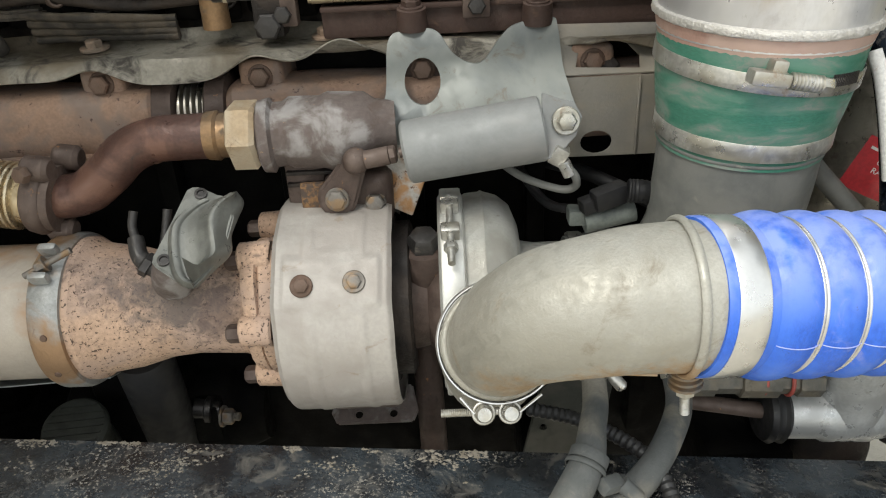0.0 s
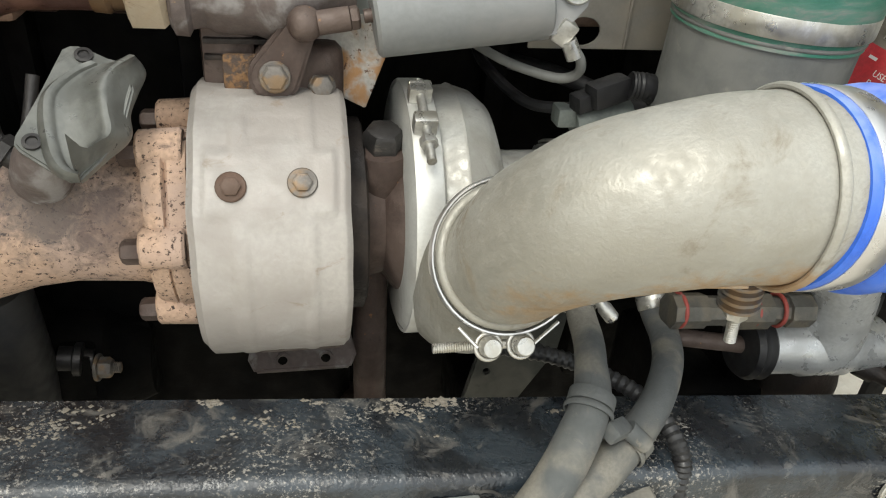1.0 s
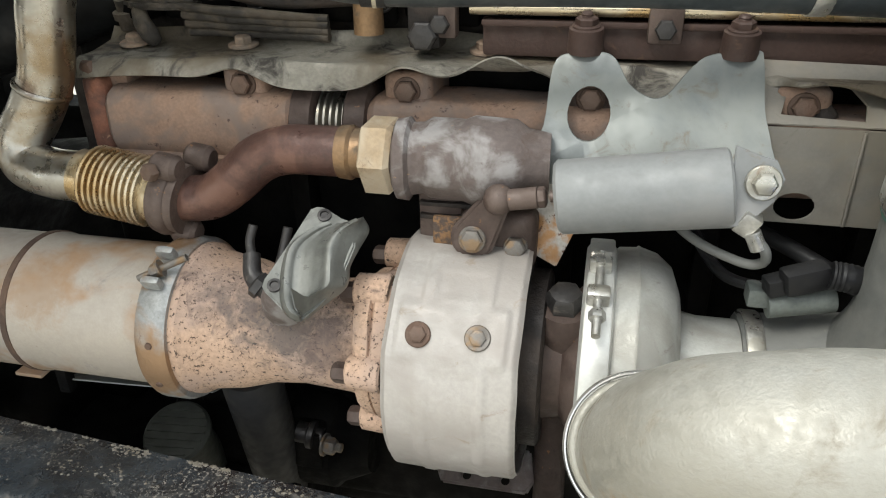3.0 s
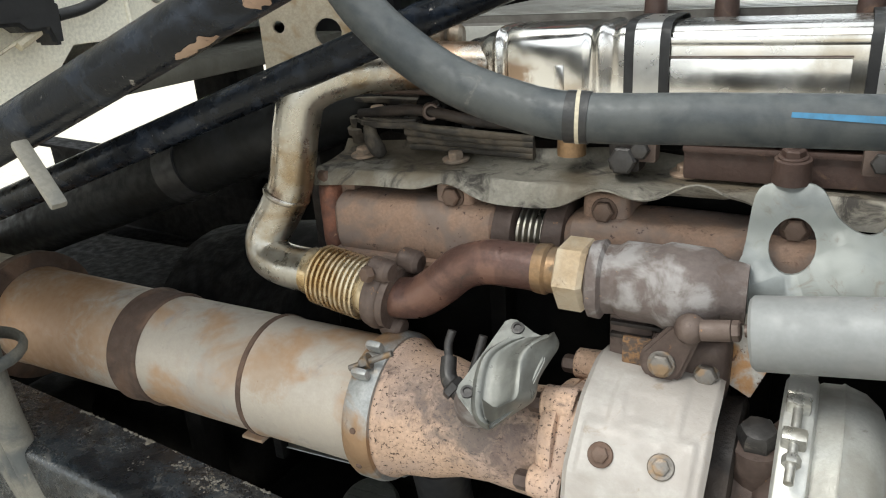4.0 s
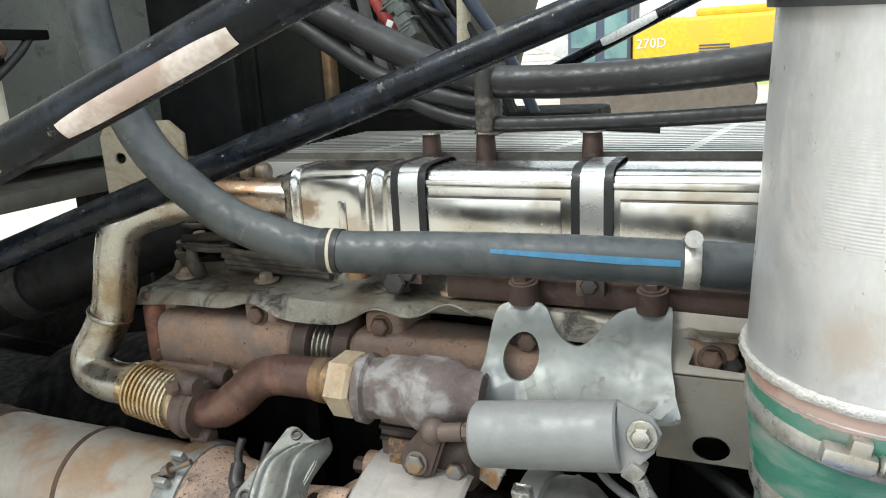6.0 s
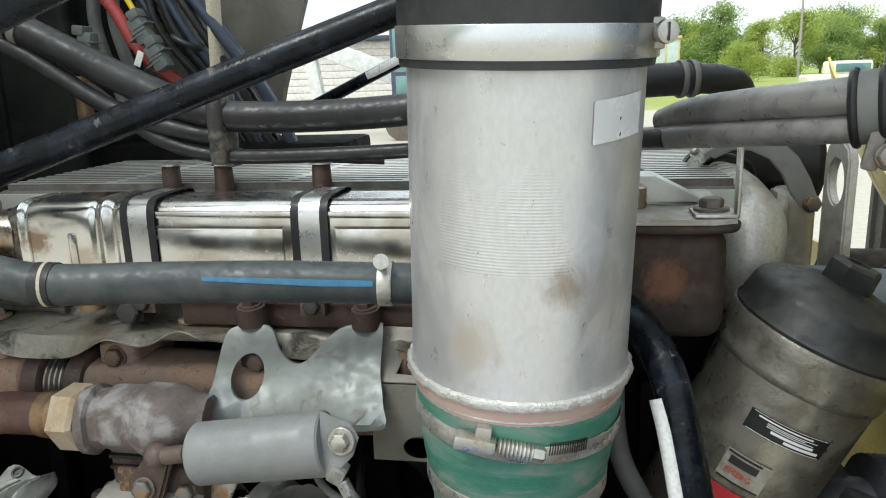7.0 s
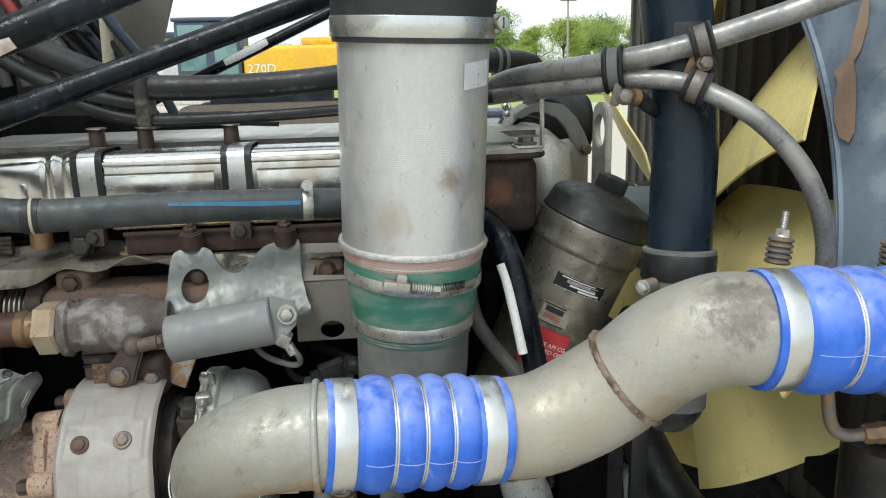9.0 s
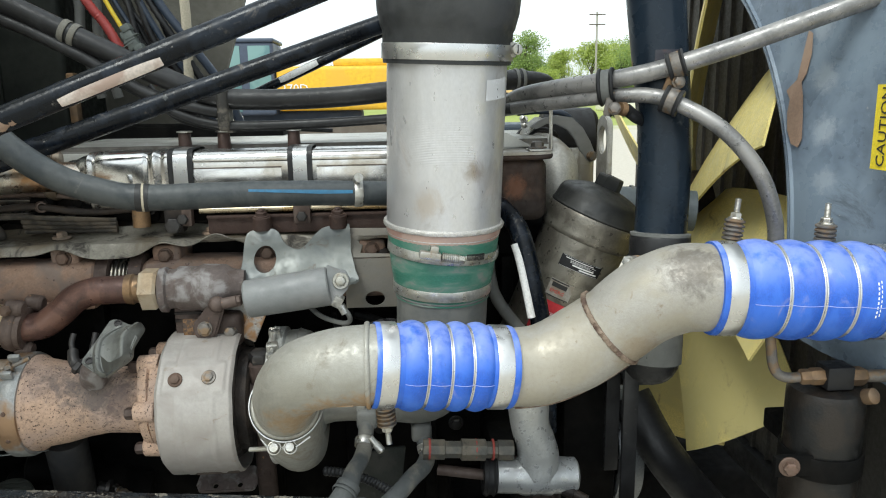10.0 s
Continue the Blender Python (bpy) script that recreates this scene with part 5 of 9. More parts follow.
part("crossover", tube(spline([(-0.365, 0.948, 1.236), (-0.335, 0.948, 1.240), (-0.308, 0.948, 1.258), (-0.282, 0.948, 1.280), (-0.255, 0.947, 1.290), (-0.225, 0.946, 1.292), (-0.19, 0.945, 1.292)], 8), 0.0215, 28, wob=0.0006), BROWNPIPE, egr, "dark brown curved steel pipe")
part("sleeve", lathe([(0, 0.0225), (0.010, 0.0235), (0.013, 0.021), (0.03, 0.021)], (-0.203, 0.945, 1.2925), (1, 0, 0), 28), BRASS, egr)
part("hex_nut", lathe([(0, 0.026), (0.003, 0.033), (0.024, 0.033), (0.028, 0.029)], (-0.181, 0.945, 1.292), (1, -0.02, 0), 6, closed=False), OLDNUT, egr, "corroded hexagon coupling nut", 20)
valve = thing("egr_valve", (-0.09, 0.95, 1.25), "crusted grey exhaust gas valve casting", "valve")
part("casting", merge(lathe([(0, 0.0), (0, 0.028), (0.003, 0.034), (0.012, 0.035), (0.015, 0.030), (0.024, 0.029), (0.03, 0.033), (0.058, 0.033), (0.066, 0.036), (0.10, 0.034), (0.11, 0.026), (0.128, 0.024), (0.128, 0)], (-0.155, 0.947, 1.290), (1, 0.06, 0), 36, bump=lambda s, a: 0.003 * noise.noise((s * 40, math.cos(a) * 2, math.sin(a) * 2)))), CRUST, valve)
part("flange_block", box2((-0.138, 0.945, 1.200), (-0.098, 1.03, 1.268), 0.008), BROWNIRON, valve, "brown lower valve body")
part("side_block", box2((-0.100, 0.935, 1.196), (-0.034, 1.00, 1.250), 0.012, 3), BROWNIRON, valve, "brown cast side body")
part("rust_patch", box2((-0.122, 0.9315, 1.208), (-0.090, 0.938, 1.245), 0.003), surface("flaking_rust", (0.20, 0.11, 0.05), 0.9, 0.0, tint=(0.07, 0.05, 0.04), tint_amt=0.55, tint_scale=160, bump=0.8), valve, "flaking orange rust")
part("lever_plate", plate([(-0.03, -0.02), (0.028, -0.048), (0.05, 0.005), (0.03, 0.05), (-0.03, 0.04)], 0.004, Matrix.Translation((-0.045, 0.962, 1.245)) @ Matrix.Rotation(radians(75), 4, "X"), bevel=0.0008), surface("rust_flecked_sheet", (0.36, 0.34, 0.31), 0.6, 0.4, tint=(0.33, 0.18, 0.08), tint_amt=0.4, tint_scale=40, speck=(0.1, 0.05, 0.03), speck_amt=0.2, bump=0.3), valve)
arm = [(0.019 * math.cos(radians(a)), 0.019 * math.sin(radians(a))) for a in range(150, 331, 15)] + [(0.021 + 0.011 * math.cos(radians(a)), 0.038 + 0.011 * math.sin(radians(a))) for a in range(-20, 151, 17)]
part("lever", plate(arm, 0.011, Matrix.Translation((-0.085, 0.930, 1.232)) @ Matrix.Rotation(radians(86), 4, "X"), bevel=0.003), BROWNIRON, valve, "brown iron lever arm")
bolt(valve, (-0.085, 0.919, 1.233), (0, -1, 0.2), 0.0085, 0.006, BOLTGREY, 0.0115)
bolt(valve, (-0.051, 0.936, 1.221), (0, -1, 0.25), 0.0085, 0.008, BOLTGREY, 0.0105)
for z in (1.212, 1.238, 1.25):
    part("fin", box2((-0.135, 0.94, z), (-0.085, 1.02, z + 0.004), 0.001), DARKIRON, valve)
part("ball_joint", merge(lathe([(-0.0125, 0.0)] + [(0.0125 * math.sin(radians(a)), 0.0125 * math.cos(radians(a))) for a in range(-75, 76, 15)] + [(0.0125, 0)], (-0.063, 0.912, 1.273), (0, 0, 1), 24), tube([(-0.063, 0.912, 1.273), (-0.064, 0.935, 1.268)], 0.009, 16)), BROWNIRON, valve, "brown iron ball joint")
RD = (V(0.10, 0.914, 1.301) - V(-0.062, 0.914, 1.274)).normalized()
actuator = thing("actuator", (0.04, 0.915, 1.25), "grey zinc-plated cylindrical actuator on a galvanised bracket", "actuator")
part("rod", merge(lathe([(0.008, 0.0085), (0.030, 0.0085), (0.031, 0.007), (0.031, 0)], (-0.062, 0.910, 1.273), RD, 16), moved(hexbolt(0.0075, 0.006), at(V(-0.062, 0.910, 1.273) + RD * 0.031, RD)), tube([V(-0.062, 0.910, 1.273) + RD * 0.04, V(-0.062, 0.910, 1.273) + RD * 0.06], 0.0048, 12)), BROWNIRON, actuator, "brown rod with a lock nut")


def can_pt(u, v):
    a = 2 * math.pi * v
    ends = [0.0, 0.0, 0.02, 0.985, 1.0, 1.0]
    rads = [0.0, 0.92, 1.0, 1.0, 0.94, 0.0]
    k = u * 5
    i = min(4, int(k))
    s = ends[i] + (ends[i + 1] - ends[i]) * (k - i)
    r = rads[i] + (rads[i + 1] - rads[i]) * (k - i)
    p = V(-0.017, 0.906, 1.281) + (V(0.107, 0.911, 1.296) - V(-0.017, 0.906, 1.281)) * s
    side = V(0, -1, 0)
    up = RD.cross(side).normalized() * -1
    return p + (side * math.cos(a) * 0.0285 + up * math.sin(a) * (0.0285 + 0.001 * s)) * r


can = grid(26, 41, can_pt)
bmesh.ops.remove_doubles(can, verts=can.verts, dist=1e-5)
part("canister", can, CANGREY, actuator)
part("end_ear", merge(plate([(-0.014, -0.032), (-0.002, -0.032), (0.016, -0.012), (0.021, 0.004), (0.014, 0.017), (0.002, 0.020), (-0.014, 0.026)], 0.003, Matrix.Translation((0.118, 0.900, 1.305)) @ Matrix.Rotation(radians(78), 4, "X"), bevel=0.0008)), CANGREY, actuator, "zinc-plated mounting ear")
bolt(actuator, (0.1245, 0.896, 1.307), (0, -1, 0.2), 0.0078, 0.007, ZINC, 0.0125, label="bright hexagon bolt")
part("fitting", merge(box((0.014, 0.014, 0.018), pose(0.119, 0.897, 1.276, 10, 30, 0), 0.002), lathe([(0, 0.006), (0.014, 0.006), (0.014, 0)], (0.123, 0.894, 1.27), (0.5, -0.1, -1), 12)), ZINC, actuator)
part("air_line", tube(spline([(0.124, 0.893, 1.268), (0.134, 0.892, 1.256), (0.135, 0.898, 1.244), (0.122, 0.908, 1.238), (0.09, 0.93, 1.243), (0.065, 0.97, 1.25)]), 0.0038, 10), GREYTUBE, actuator, "grey bent air line")
bracket = thing("actuator_bracket", (0.04, 1.0, 1.27), "pressed galvanised steel bracket with a large hole", "bracket")


def brk_shape(co):
    """Sheet laid back: upright below, leaning away above, with a soft fold and a ridge between the ears."""
    x, y, z = co
    t = soft(y, 0.0, 0.06)
    yy = 0.962 + 0.64 * max(0, y) - 0.15 * min(0, y)
    zz = 1.292 + y * 0.80 - 0.10 * min(0, y)
    yy -= 0.007 * math.exp(-((x - 0.052) / 0.022) ** 2) * soft(y, 0.02, 0.06)
    return V(x, yy - z, zz)


bo = [(-0.050, -0.030), (-0.046, 0.008), (-0.036, 0.028), (-0.033, 0.080), (-0.020, 0.092), (0.004, 0.094), (0.018, 0.088), (0.030, 0.068), (0.046, 0.058), (0.060, 0.060), (0.078, 0.082), (0.094, 0.094), (0.128, 0.099), (0.134, 0.090), (0.136, 0.050), (0.142, 0.020), (0.142, -0.01), (0.06, -0.02), (0.0, -0.05), (-0.03, -0.09), (-0.045, -0.07)]
dense = []
for i in range(len(bo)):
    p0, p1, p2, p3 = (Vector(bo[(i + k) % len(bo)]) for k in (-1, 0, 1, 2))
    for k in range(4):
        t = k / 4
        q = 0.5 * (2 * p1 + (p2 - p0) * t + (2 * p0 - 5 * p1 + 4 * p2 - p3) * t * t + (3 * p1 - p0 - 3 * p2 + p3) * t**3)
        dense.append((q.x, q.y))
part("sheet", plate(dense, 0.003, None, [circle2(0.0, 0.040, 0.0175, 22, 0.024)], shape=brk_shape), GALV, bracket)
for x in (-0.008, 0.115):
    part("spacer", lathe([(0, 0.0155), (0.020, 0.0145), (0.021, 0.012), (0.021, 0.0)], (x, 1.026, 1.366), (0, -0.12, 1), 20), SPACER, bracket, "brown steel spacer")
    bolt(bracket, (x, 1.0235, 1.386), (0, -0.12, 1), 0.0085, 0.006, SPACER, 0.012, 0.004)

# ---- recirculation cooler and valve cover ----
cooler = thing("egr_cooler", (0.1, 1.09, 1.40), "long polished stainless gas cooler with clamped straps", "cooler")
CY, CZ, CH, CD = 1.088, 1.446, 0.047, 0.045


def section(v, hh=CH, hd=CD, p=6.0):
    a = 2 * math.pi * v
    c, s = math.cos(a), math.sin(a)
    f = (abs(c) ** p + abs(s) ** p) ** (-1 / p)
    return c * f * hd, s * f * hh


stations = [(-0.352, 0.54, 2), (-0.338, 0.58, 2), (-0.318, 0.72, 2.5), (-0.288, 0.90, 4), (-0.282, 0.99, 5), (-0.275, 0.91, 5), (-0.268, 0.99, 6), (-0.195, 1.0, 6), (-0.188, 0.95, 6), (-0.178, 1.03, 6), (-0.168, 0.94, 6), (-0.160, 0.98, 6), (0.34, 0.98, 6), (0.345, 0.7, 4), (0.36, 0.6, 3)]


def cooler_pt(u, v):
    k = u * (len(stations) - 1)
    i = min(len(stations) - 2, int(k))
    f = k - i
    f = f * f * (3 - 2 * f)
    x, s, p = [stations[i][j] + (stations[i + 1][j] - stations[i][j]) * (k - i if j == 0 else f) for j in range(3)]
    y, z = section(v, CH * s, CD * s, p)
    return (x, CY + y, CZ + z)


body = grid(14 * 5 + 1, 61, cooler_pt)
bmesh.ops.remove_doubles(body, verts=body.verts, dist=1e-5)
bmesh.ops.holes_fill(body, edges=body.edges[:], sides=0)
part("shell", body, STAINLESS, cooler)
for x0, x1 in ((-0.118, 0.026), (0.082, 0.225)):
    part("pressed_panel", box2((x0, CY - CD - 0.0012, CZ - 0.03), (x1, CY - CD + 0.004, CZ + 0.018), 0.002), STAINLESS, cooler)
    part("upper_rib", box2((x0 - 0.012, CY - CD - 0.0012, CZ + 0.028), (x1 + 0.012, CY - CD + 0.01, CZ + 0.036), 0.002), STAINLESS, cooler)
    for z in (-0.0315, 0.0185):
        part("panel_line", box2((x0, CY - CD - 0.0006, CZ + z), (x1, CY - CD + 0.002, CZ + z + 0.0014), 0), BROWNIRON, cooler)
part("pressed_panel", box2((-0.155, CY - CD - 0.0005, CZ - 0.03), (-0.148, CY - CD + 0.004, CZ + 0.012), 0.001), STAINLESS, cooler)
part("pressed_panel", box2((-0.222, CY - CD - 0.0018, CZ - 0.03), (-0.212, CY - CD + 0.004, CZ + 0.012), 0.003), STAINLESS, cooler)
for x in (-0.135, 0.056, 0.30):
    def strap_pt(u, v, x=x):
        y, z = section(v, CH * 1.0 + 0.003, CD + 0.003, 6)
        return (x - 0.0125 + 0.025 * u, CY + y, CZ + z)
    part("strap", grid(4, 61, strap_pt, 0.0015), STEEL, cooler, "bright steel retaining strap")
    for d in (-0.0155, 0.0155):
        def pad_pt(u, v, d=d, x=x):
            y, z = section(v, CH + 0.0035, CD + 0.0035, 6)
            return (x + d - 0.0042 + 0.0084 * u, CY + y, CZ + z)
        part("rubber_pad", grid(3, 61, pad_pt, 0.001), RUBBER, cooler)
    part("foot", box2((x - 0.014, CY - CD - 0.012, 1.372), (x + 0.014, CY - CD + 0.006, 1.412), 0.003), BROWNIRON, cooler)
    bolt(cooler, (x, CY - CD - 0.012, 1.384), (0, -1, 0.1), 0.008, 0.007, BOLTDARK, 0.0)
CLAMPTAN = surface("heat_tanned_clamp", (0.26, 0.225, 0.18), 0.5, 0.6, tint=(0.17, 0.13, 0.095), tint_amt=0.45, tint_scale=40, dirt=(0.09, 0.07, 0.055), dirt_amt=0.2, bump=0.2)
part("end_clamp", lathe([(-0.009, 0.026), (-0.009, 0.030), (-0.005, 0.033), (0.005, 0.033), (0.009, 0.030), (0.009, 0.026)], (-0.352, CY - 0.003, CZ), (1, 0, 0), 36), CLAMPTAN, cooler, "heat-tanned clamp ring")
for x in (-0.361, -0.340):
    part("clamp_ear", lathe([(-0.008, 0.0), (-0.008, 0.0085), (-0.005, 0.0115), (0.005, 0.0115), (0.008, 0.0085), (0.008, 0.0)], (x, CY - 0.012, CZ + 0.037), (1, 0.2, 0), 20), CLAMPTAN, cooler)
part("clamp_nut", lathe([(0, 0.0), (0, 0.004), (0.004, 0.007), (0.010, 0.007), (0.010, 0.0)], (-0.379, CY - 0.014, CZ + 0.037), (1, 0.2, 0), 16), BOLTDARK, cooler)
part("lower_rail", tube([(-0.11, 1.042, 1.397), (0.34, 1.042, 1.397)], 0.0055, 12), BELLOWGOLD, cooler, "straw-coloured tube under the cooler")
part("channel", merge(box2((-0.10, 1.046, 1.355), (0.34, 1.060, 1.388), 0.004), box2((-0.10, 1.040, 1.382), (0.34, 1.058, 1.388), 0.002)), SPACER, cooler, "dark brown steel channel")
part("drain_stub", lathe([(0, 0.014), (0.03, 0.0135), (0.032, 0.016), (0.04, 0.016), (0.04, 0)], (-0.205, 1.045, 1.372), (0, 0, 1), 18), BRASS, cooler, "copper-coloured drain stub")
part("bracket_lug", merge(box2((-0.165, 1.03, 1.362), (-0.135, 1.06, 1.41), 0.005)), DARKIRON, cooler)
bolt(cooler, (-0.15, 1.03, 1.374), (0, -1, 0.1), 0.012, 0.009, BOLTDARK, 0.0)
# head with its dark castings below the cooler's left end
headcast = thing("cylinder_head_fittings", (-0.35, 1.09, 1.37), "greasy dark castings and bolts on the cylinder head", "fittings")
random.seed(4)
for i in range(9):
    x = -0.46 + i * 0.042
    part("casting", box((0.036, 0.05, 0.022 + 0.012 * (i % 3)), pose(x, 1.09 + 0.012 * (i % 2), 1.385 + 0.008 * (i % 3), 6 * (i % 3), 4 * (i % 2), 8 * (i % 4)), 0.007, 3), BLOCK, headcast)
    bolt(headcast, (x + 0.01, 1.068, 1.395 + 0.006 * (i % 3)), (0, -0.7, 0.7), 0.007, 0.006, BOLTDARK, 0.011)
part("line", tube(spline([(-0.46, 1.06, 1.40), (-0.38, 1.055, 1.408), (-0.30, 1.06, 1.396), (-0.22, 1.058, 1.40)]), 0.006, 10), DARKIRON, headcast)
GRIME = surface("grimy_dusted_iron", (0.028, 0.024, 0.020), 0.8, 0.0, tint=(0.075, 0.06, 0.045), tint_amt=0.42, tint_scale=34, dirt=(0.012, 0.011, 0.010), dirt_amt=0.3, dirt_scale=30, bump=0.6, top_dust_sheen=(0.16, 0.135, 0.10), top_amt=0.6)
part("shelf", plate([(-0.464, 0.0), (-0.447, -0.012), (-0.414, -0.014), (-0.382, -0.006), (-0.378, 0.05), (-0.462, 0.05)], 0.010, Matrix.Translation((0, 1.058, 1.388)), bevel=0.003), GRIME, headcast, "grimy cast shelf")
bolt(headcast, (-0.440, 1.066, 1.398), (0, -0.1, 1), 0.0080, 0.008, TANBOLT, 0.0115)
part("shelf_arm", tube(spline([(-0.447, 1.055, 1.386), (-0.438, 1.045, 1.376), (-0.432, 1.045, 1.366), (-0.43, 1.05, 1.358)]), [0.008, 0.010, 0.010, 0.007], 14, wob=0.003), GRIME, headcast)
part("ring_fitting", lathe([(0, 0.006), (0, 0.0095), (0.012, 0.0095), (0.014, 0.008), (0.014, 0.006)], (-0.370, 1.062, 1.406), (0.55, -0.8, 0.1), 20, closed=True), BROWNIRON, headcast, "brown ring fitting")
part("rail", box((0.10, 0.014, 0.006), pose(-0.445, 1.085, 1.412, 0, 1, 2), 0.002), GRIME, headcast, "dust-topped rail")
for k in range(4):
    part("line", tube(spline([(-0.40, 1.055 + 0.004 * k, 1.392 - 0.009 * k), (-0.36, 1.050 + 0.005 * k, 1.389 - 0.008 * k), (-0.31, 1.052 + 0.004 * k, 1.386 - 0.007 * k), (-0.25, 1.06, 1.382 - 0.006 * k)]), 0.0042, 10, wob=0.0015), GRIME, headcast)
part("plug", lathe([(0, 0.009), (0.010, 0.009), (0.011, 0.012), (0.018, 0.012), (0.019, 0.007), (0.03, 0.007), (0.03, 0)], (-0.474, 1.075, 1.365), (0, -0.2, 1), 16), GRIME, headcast)
part("line", tube(spline([(-0.45, 1.075, 1.425), (-0.36, 1.07, 1.425), (-0.28, 1.07, 1.415)]), 0.005, 10), BROWNIRON, headcast)

cover2 = thing("valve_cover", (0.1, 1.28, 1.44), "ribbed cast aluminium valve cover", "valve cover")
part("casting", box2((-0.40, 1.150, 1.425), (0.50, 1.48, 1.488), 0.012, 3), GROOVE, cover2)
part("front_edge", box2((-0.39, 1.146, 1.440), (0.495, 1.151, 1.485), 0.002), BRIGHT, cover2)
# each rib is dark below a thin bright top
for i in range(18):
    y = 1.158 + i * 0.0178
    rib_ob = part("rib", box2((-0.385, y, 1.486), (0.49, y + 0.0070, 1.4955), 0.001, 1), GROOVE, cover2)
    part("rib_top", box2((-0.385, y - 0.0002, 1.4954), (0.49, y + 0.0072, 1.4961), 0.0003, 1), BRIGHT, rib_ob, "bright rib top")
for x in (-0.25, -0.02, 0.13, 0.33):
    part("cross_web", plate([(-0.006, -0.15), (0.006, -0.15), (0.05, 0.15), (0.038, 0.15)], 0.009, Matrix.Translation((x, 1.315, 1.4865))), BRIGHT, cover2)
for x in (-0.153, -0.086, 0.035):
    part("spacer_post", lathe([(0, 0.0125), (0.02, 0.0115), (0.042, 0.0105), (0.044, 0.009), (0.044, 0)], (x, 1.150, 1.474), (0, 0, 1), 18), SPACER, cover2, "brown steel spacer post")
    part("post_cap", lathe([(0, 0.0135), (0.002, 0.0135), (0.0026, 0.011), (0.0026, 0)], (x, 1.150, 1.518), (0, 0, 1), 18), ZINC, cover2)

# ---- intake pipe ----
PA, PB = V(0.2785, 0.886, 1.396), V(0.286, 0.874, 1.625)
PD = (PB - PA).normalized()
intake = thing("intake_pipe", PA, "large brushed aluminium intake pipe with a welded bead", "intake pipe")


pipe_mat = surface("machined_aluminium", (0.60, 0.595, 0.60), 0.36, 0.6, tint=(0.47, 0.465, 0.47), tint_amt=0.42, tint_scale=9, dirt=(0.36, 0.335, 0.315), dirt_amt=0.27, dirt_scale=16, speck=(0.20, 0.17, 0.15), speck_amt=0.02, speck_scale=150, bump=0.03, bump_scale=300, rough_var=0.09, grain=0.35, stretch=(1, 1, 0.5), patchy=14, spots=[((0.318, 0.80, 1.475), 0.016, (0.25, 0.195, 0.14), 0.75), ((0.25, 0.80, 1.43), 0.022, (0.40, 0.33, 0.26), 0.55), ((0.345, 0.82, 1.46), 0.03, (0.36, 0.32, 0.29), 0.5), ((0.239, 0.805, 1.515), 0.0018, (0.05, 0.04, 0.03), 0.95), ((0.296, 0.792, 1.582), 0.0013, (0.05, 0.04, 0.03), 0.95), ((0.225, 0.813, 1.585), 0.0016, (0.05, 0.04, 0.03), 0.95), ((0.335, 0.806, 1.545), 0.0012, (0.05, 0.04, 0.03), 0.95), ((0.345, 0.815, 1.47), 0.0012, (0.05, 0.04, 0.03), 0.95), ((0.262, 0.8, 1.41), 0.0014, (0.05, 0.04, 0.03), 0.95), ((0.223, 0.822, 1.57), 0.0012, (0.05, 0.04, 0.03), 0.95), ((0.31, 0.796, 1.41), 0.001, (0.05, 0.04, 0.03), 0.95)])
L_PIPE = (PB - PA).length
part("pipe", lathe([(-0.015, 0.0825), (0.0, 0.083), (0.07, 0.083), (L_PIPE + 0.01, 0.0835)], PA, PD, 72), pipe_mat, intake)
ang0, ang1 = radians(-32), radians(46)


def tooled_pt(u, v):
    s = 0.082 + 0.136 * v
    a = ang0 + (ang1 - ang0) * u
    fade = min(1, 8 * u, 8 * (1 - u)) * min(1, 10 * v, 10 * (1 - v))
    r = 0.0831 + 0.00024 * fade * (0.5 + 0.5 * math.sin(s * 2 * math.pi / 0.0022)) * (0.6 + 0.5 * noise.noise((s * 25, a * 3, 0))) - 0.0003 * (1 - fade)
    q = PD.cross(V(1, 0, 0)).normalized()
    e = q.cross(PD).normalized()
    d = (-abs(1) * V(0, 1, 0) - PD * -PD.y).normalized()
    return PA + PD * s + (d * math.cos(a) + d.cross(PD).normalized() * math.sin(a)) * r


part("tooled_band", grid(24, 320, tooled_pt), pipe_mat, intake, "fine lathe marks")
part("weld_bead", lathe([(0.004 * math.sin(2 * math.pi * i / 8) - 0.001, 0.0845 + 0.0032 * math.cos(2 * math.pi * i / 8)) for i in range(8)], PA, PD, 150, bump=lambda s, a: 0.0005 * math.sin(a * 52) + 0.0011 * noise.noise((a * 9, s * 50, 0)), closed=True), WELD, intake, "rough white weld bead")
# paper label on the pipe


def on_pipe(a0, a1, s0, s1, r, nu=12, nv=6, skew=0.0):
    d = (-V(0, 1, 0) - PD * -PD.y).normalized()
    e = PD.cross(d).normalized()
    if e.x < 0:
        e = -e
    return grid(nu, nv, lambda u, v: PA + PD * (s0 + (s1 - s0) * v + skew * u) + (d * math.cos(radians(a0 + (a1 - a0) * u)) + e * math.sin(radians(a0 + (a1 - a0) * u))) * r, 0.0003)


part("paper_label", on_pipe(34, 66, 0.176, 0.203, 0.0842, skew=0.004), surface("faded_paper", (0.60, 0.60, 0.61), 0.7, 0.0, tint=(0.54, 0.54, 0.55), tint_amt=0.4, tint_scale=40, bump=0.02), intake, "plain white paper label")
for k in (0.190, 0.180):
    part("label_bar", on_pipe(49, 49.6, k, k + 0.0016, 0.0848, 2, 2, 0.0009), BLACKINK, intake)
top_hose = thing("rubber_intake_hose", PB, "wide black rubber intake hose with a steel band clamp", "hose")
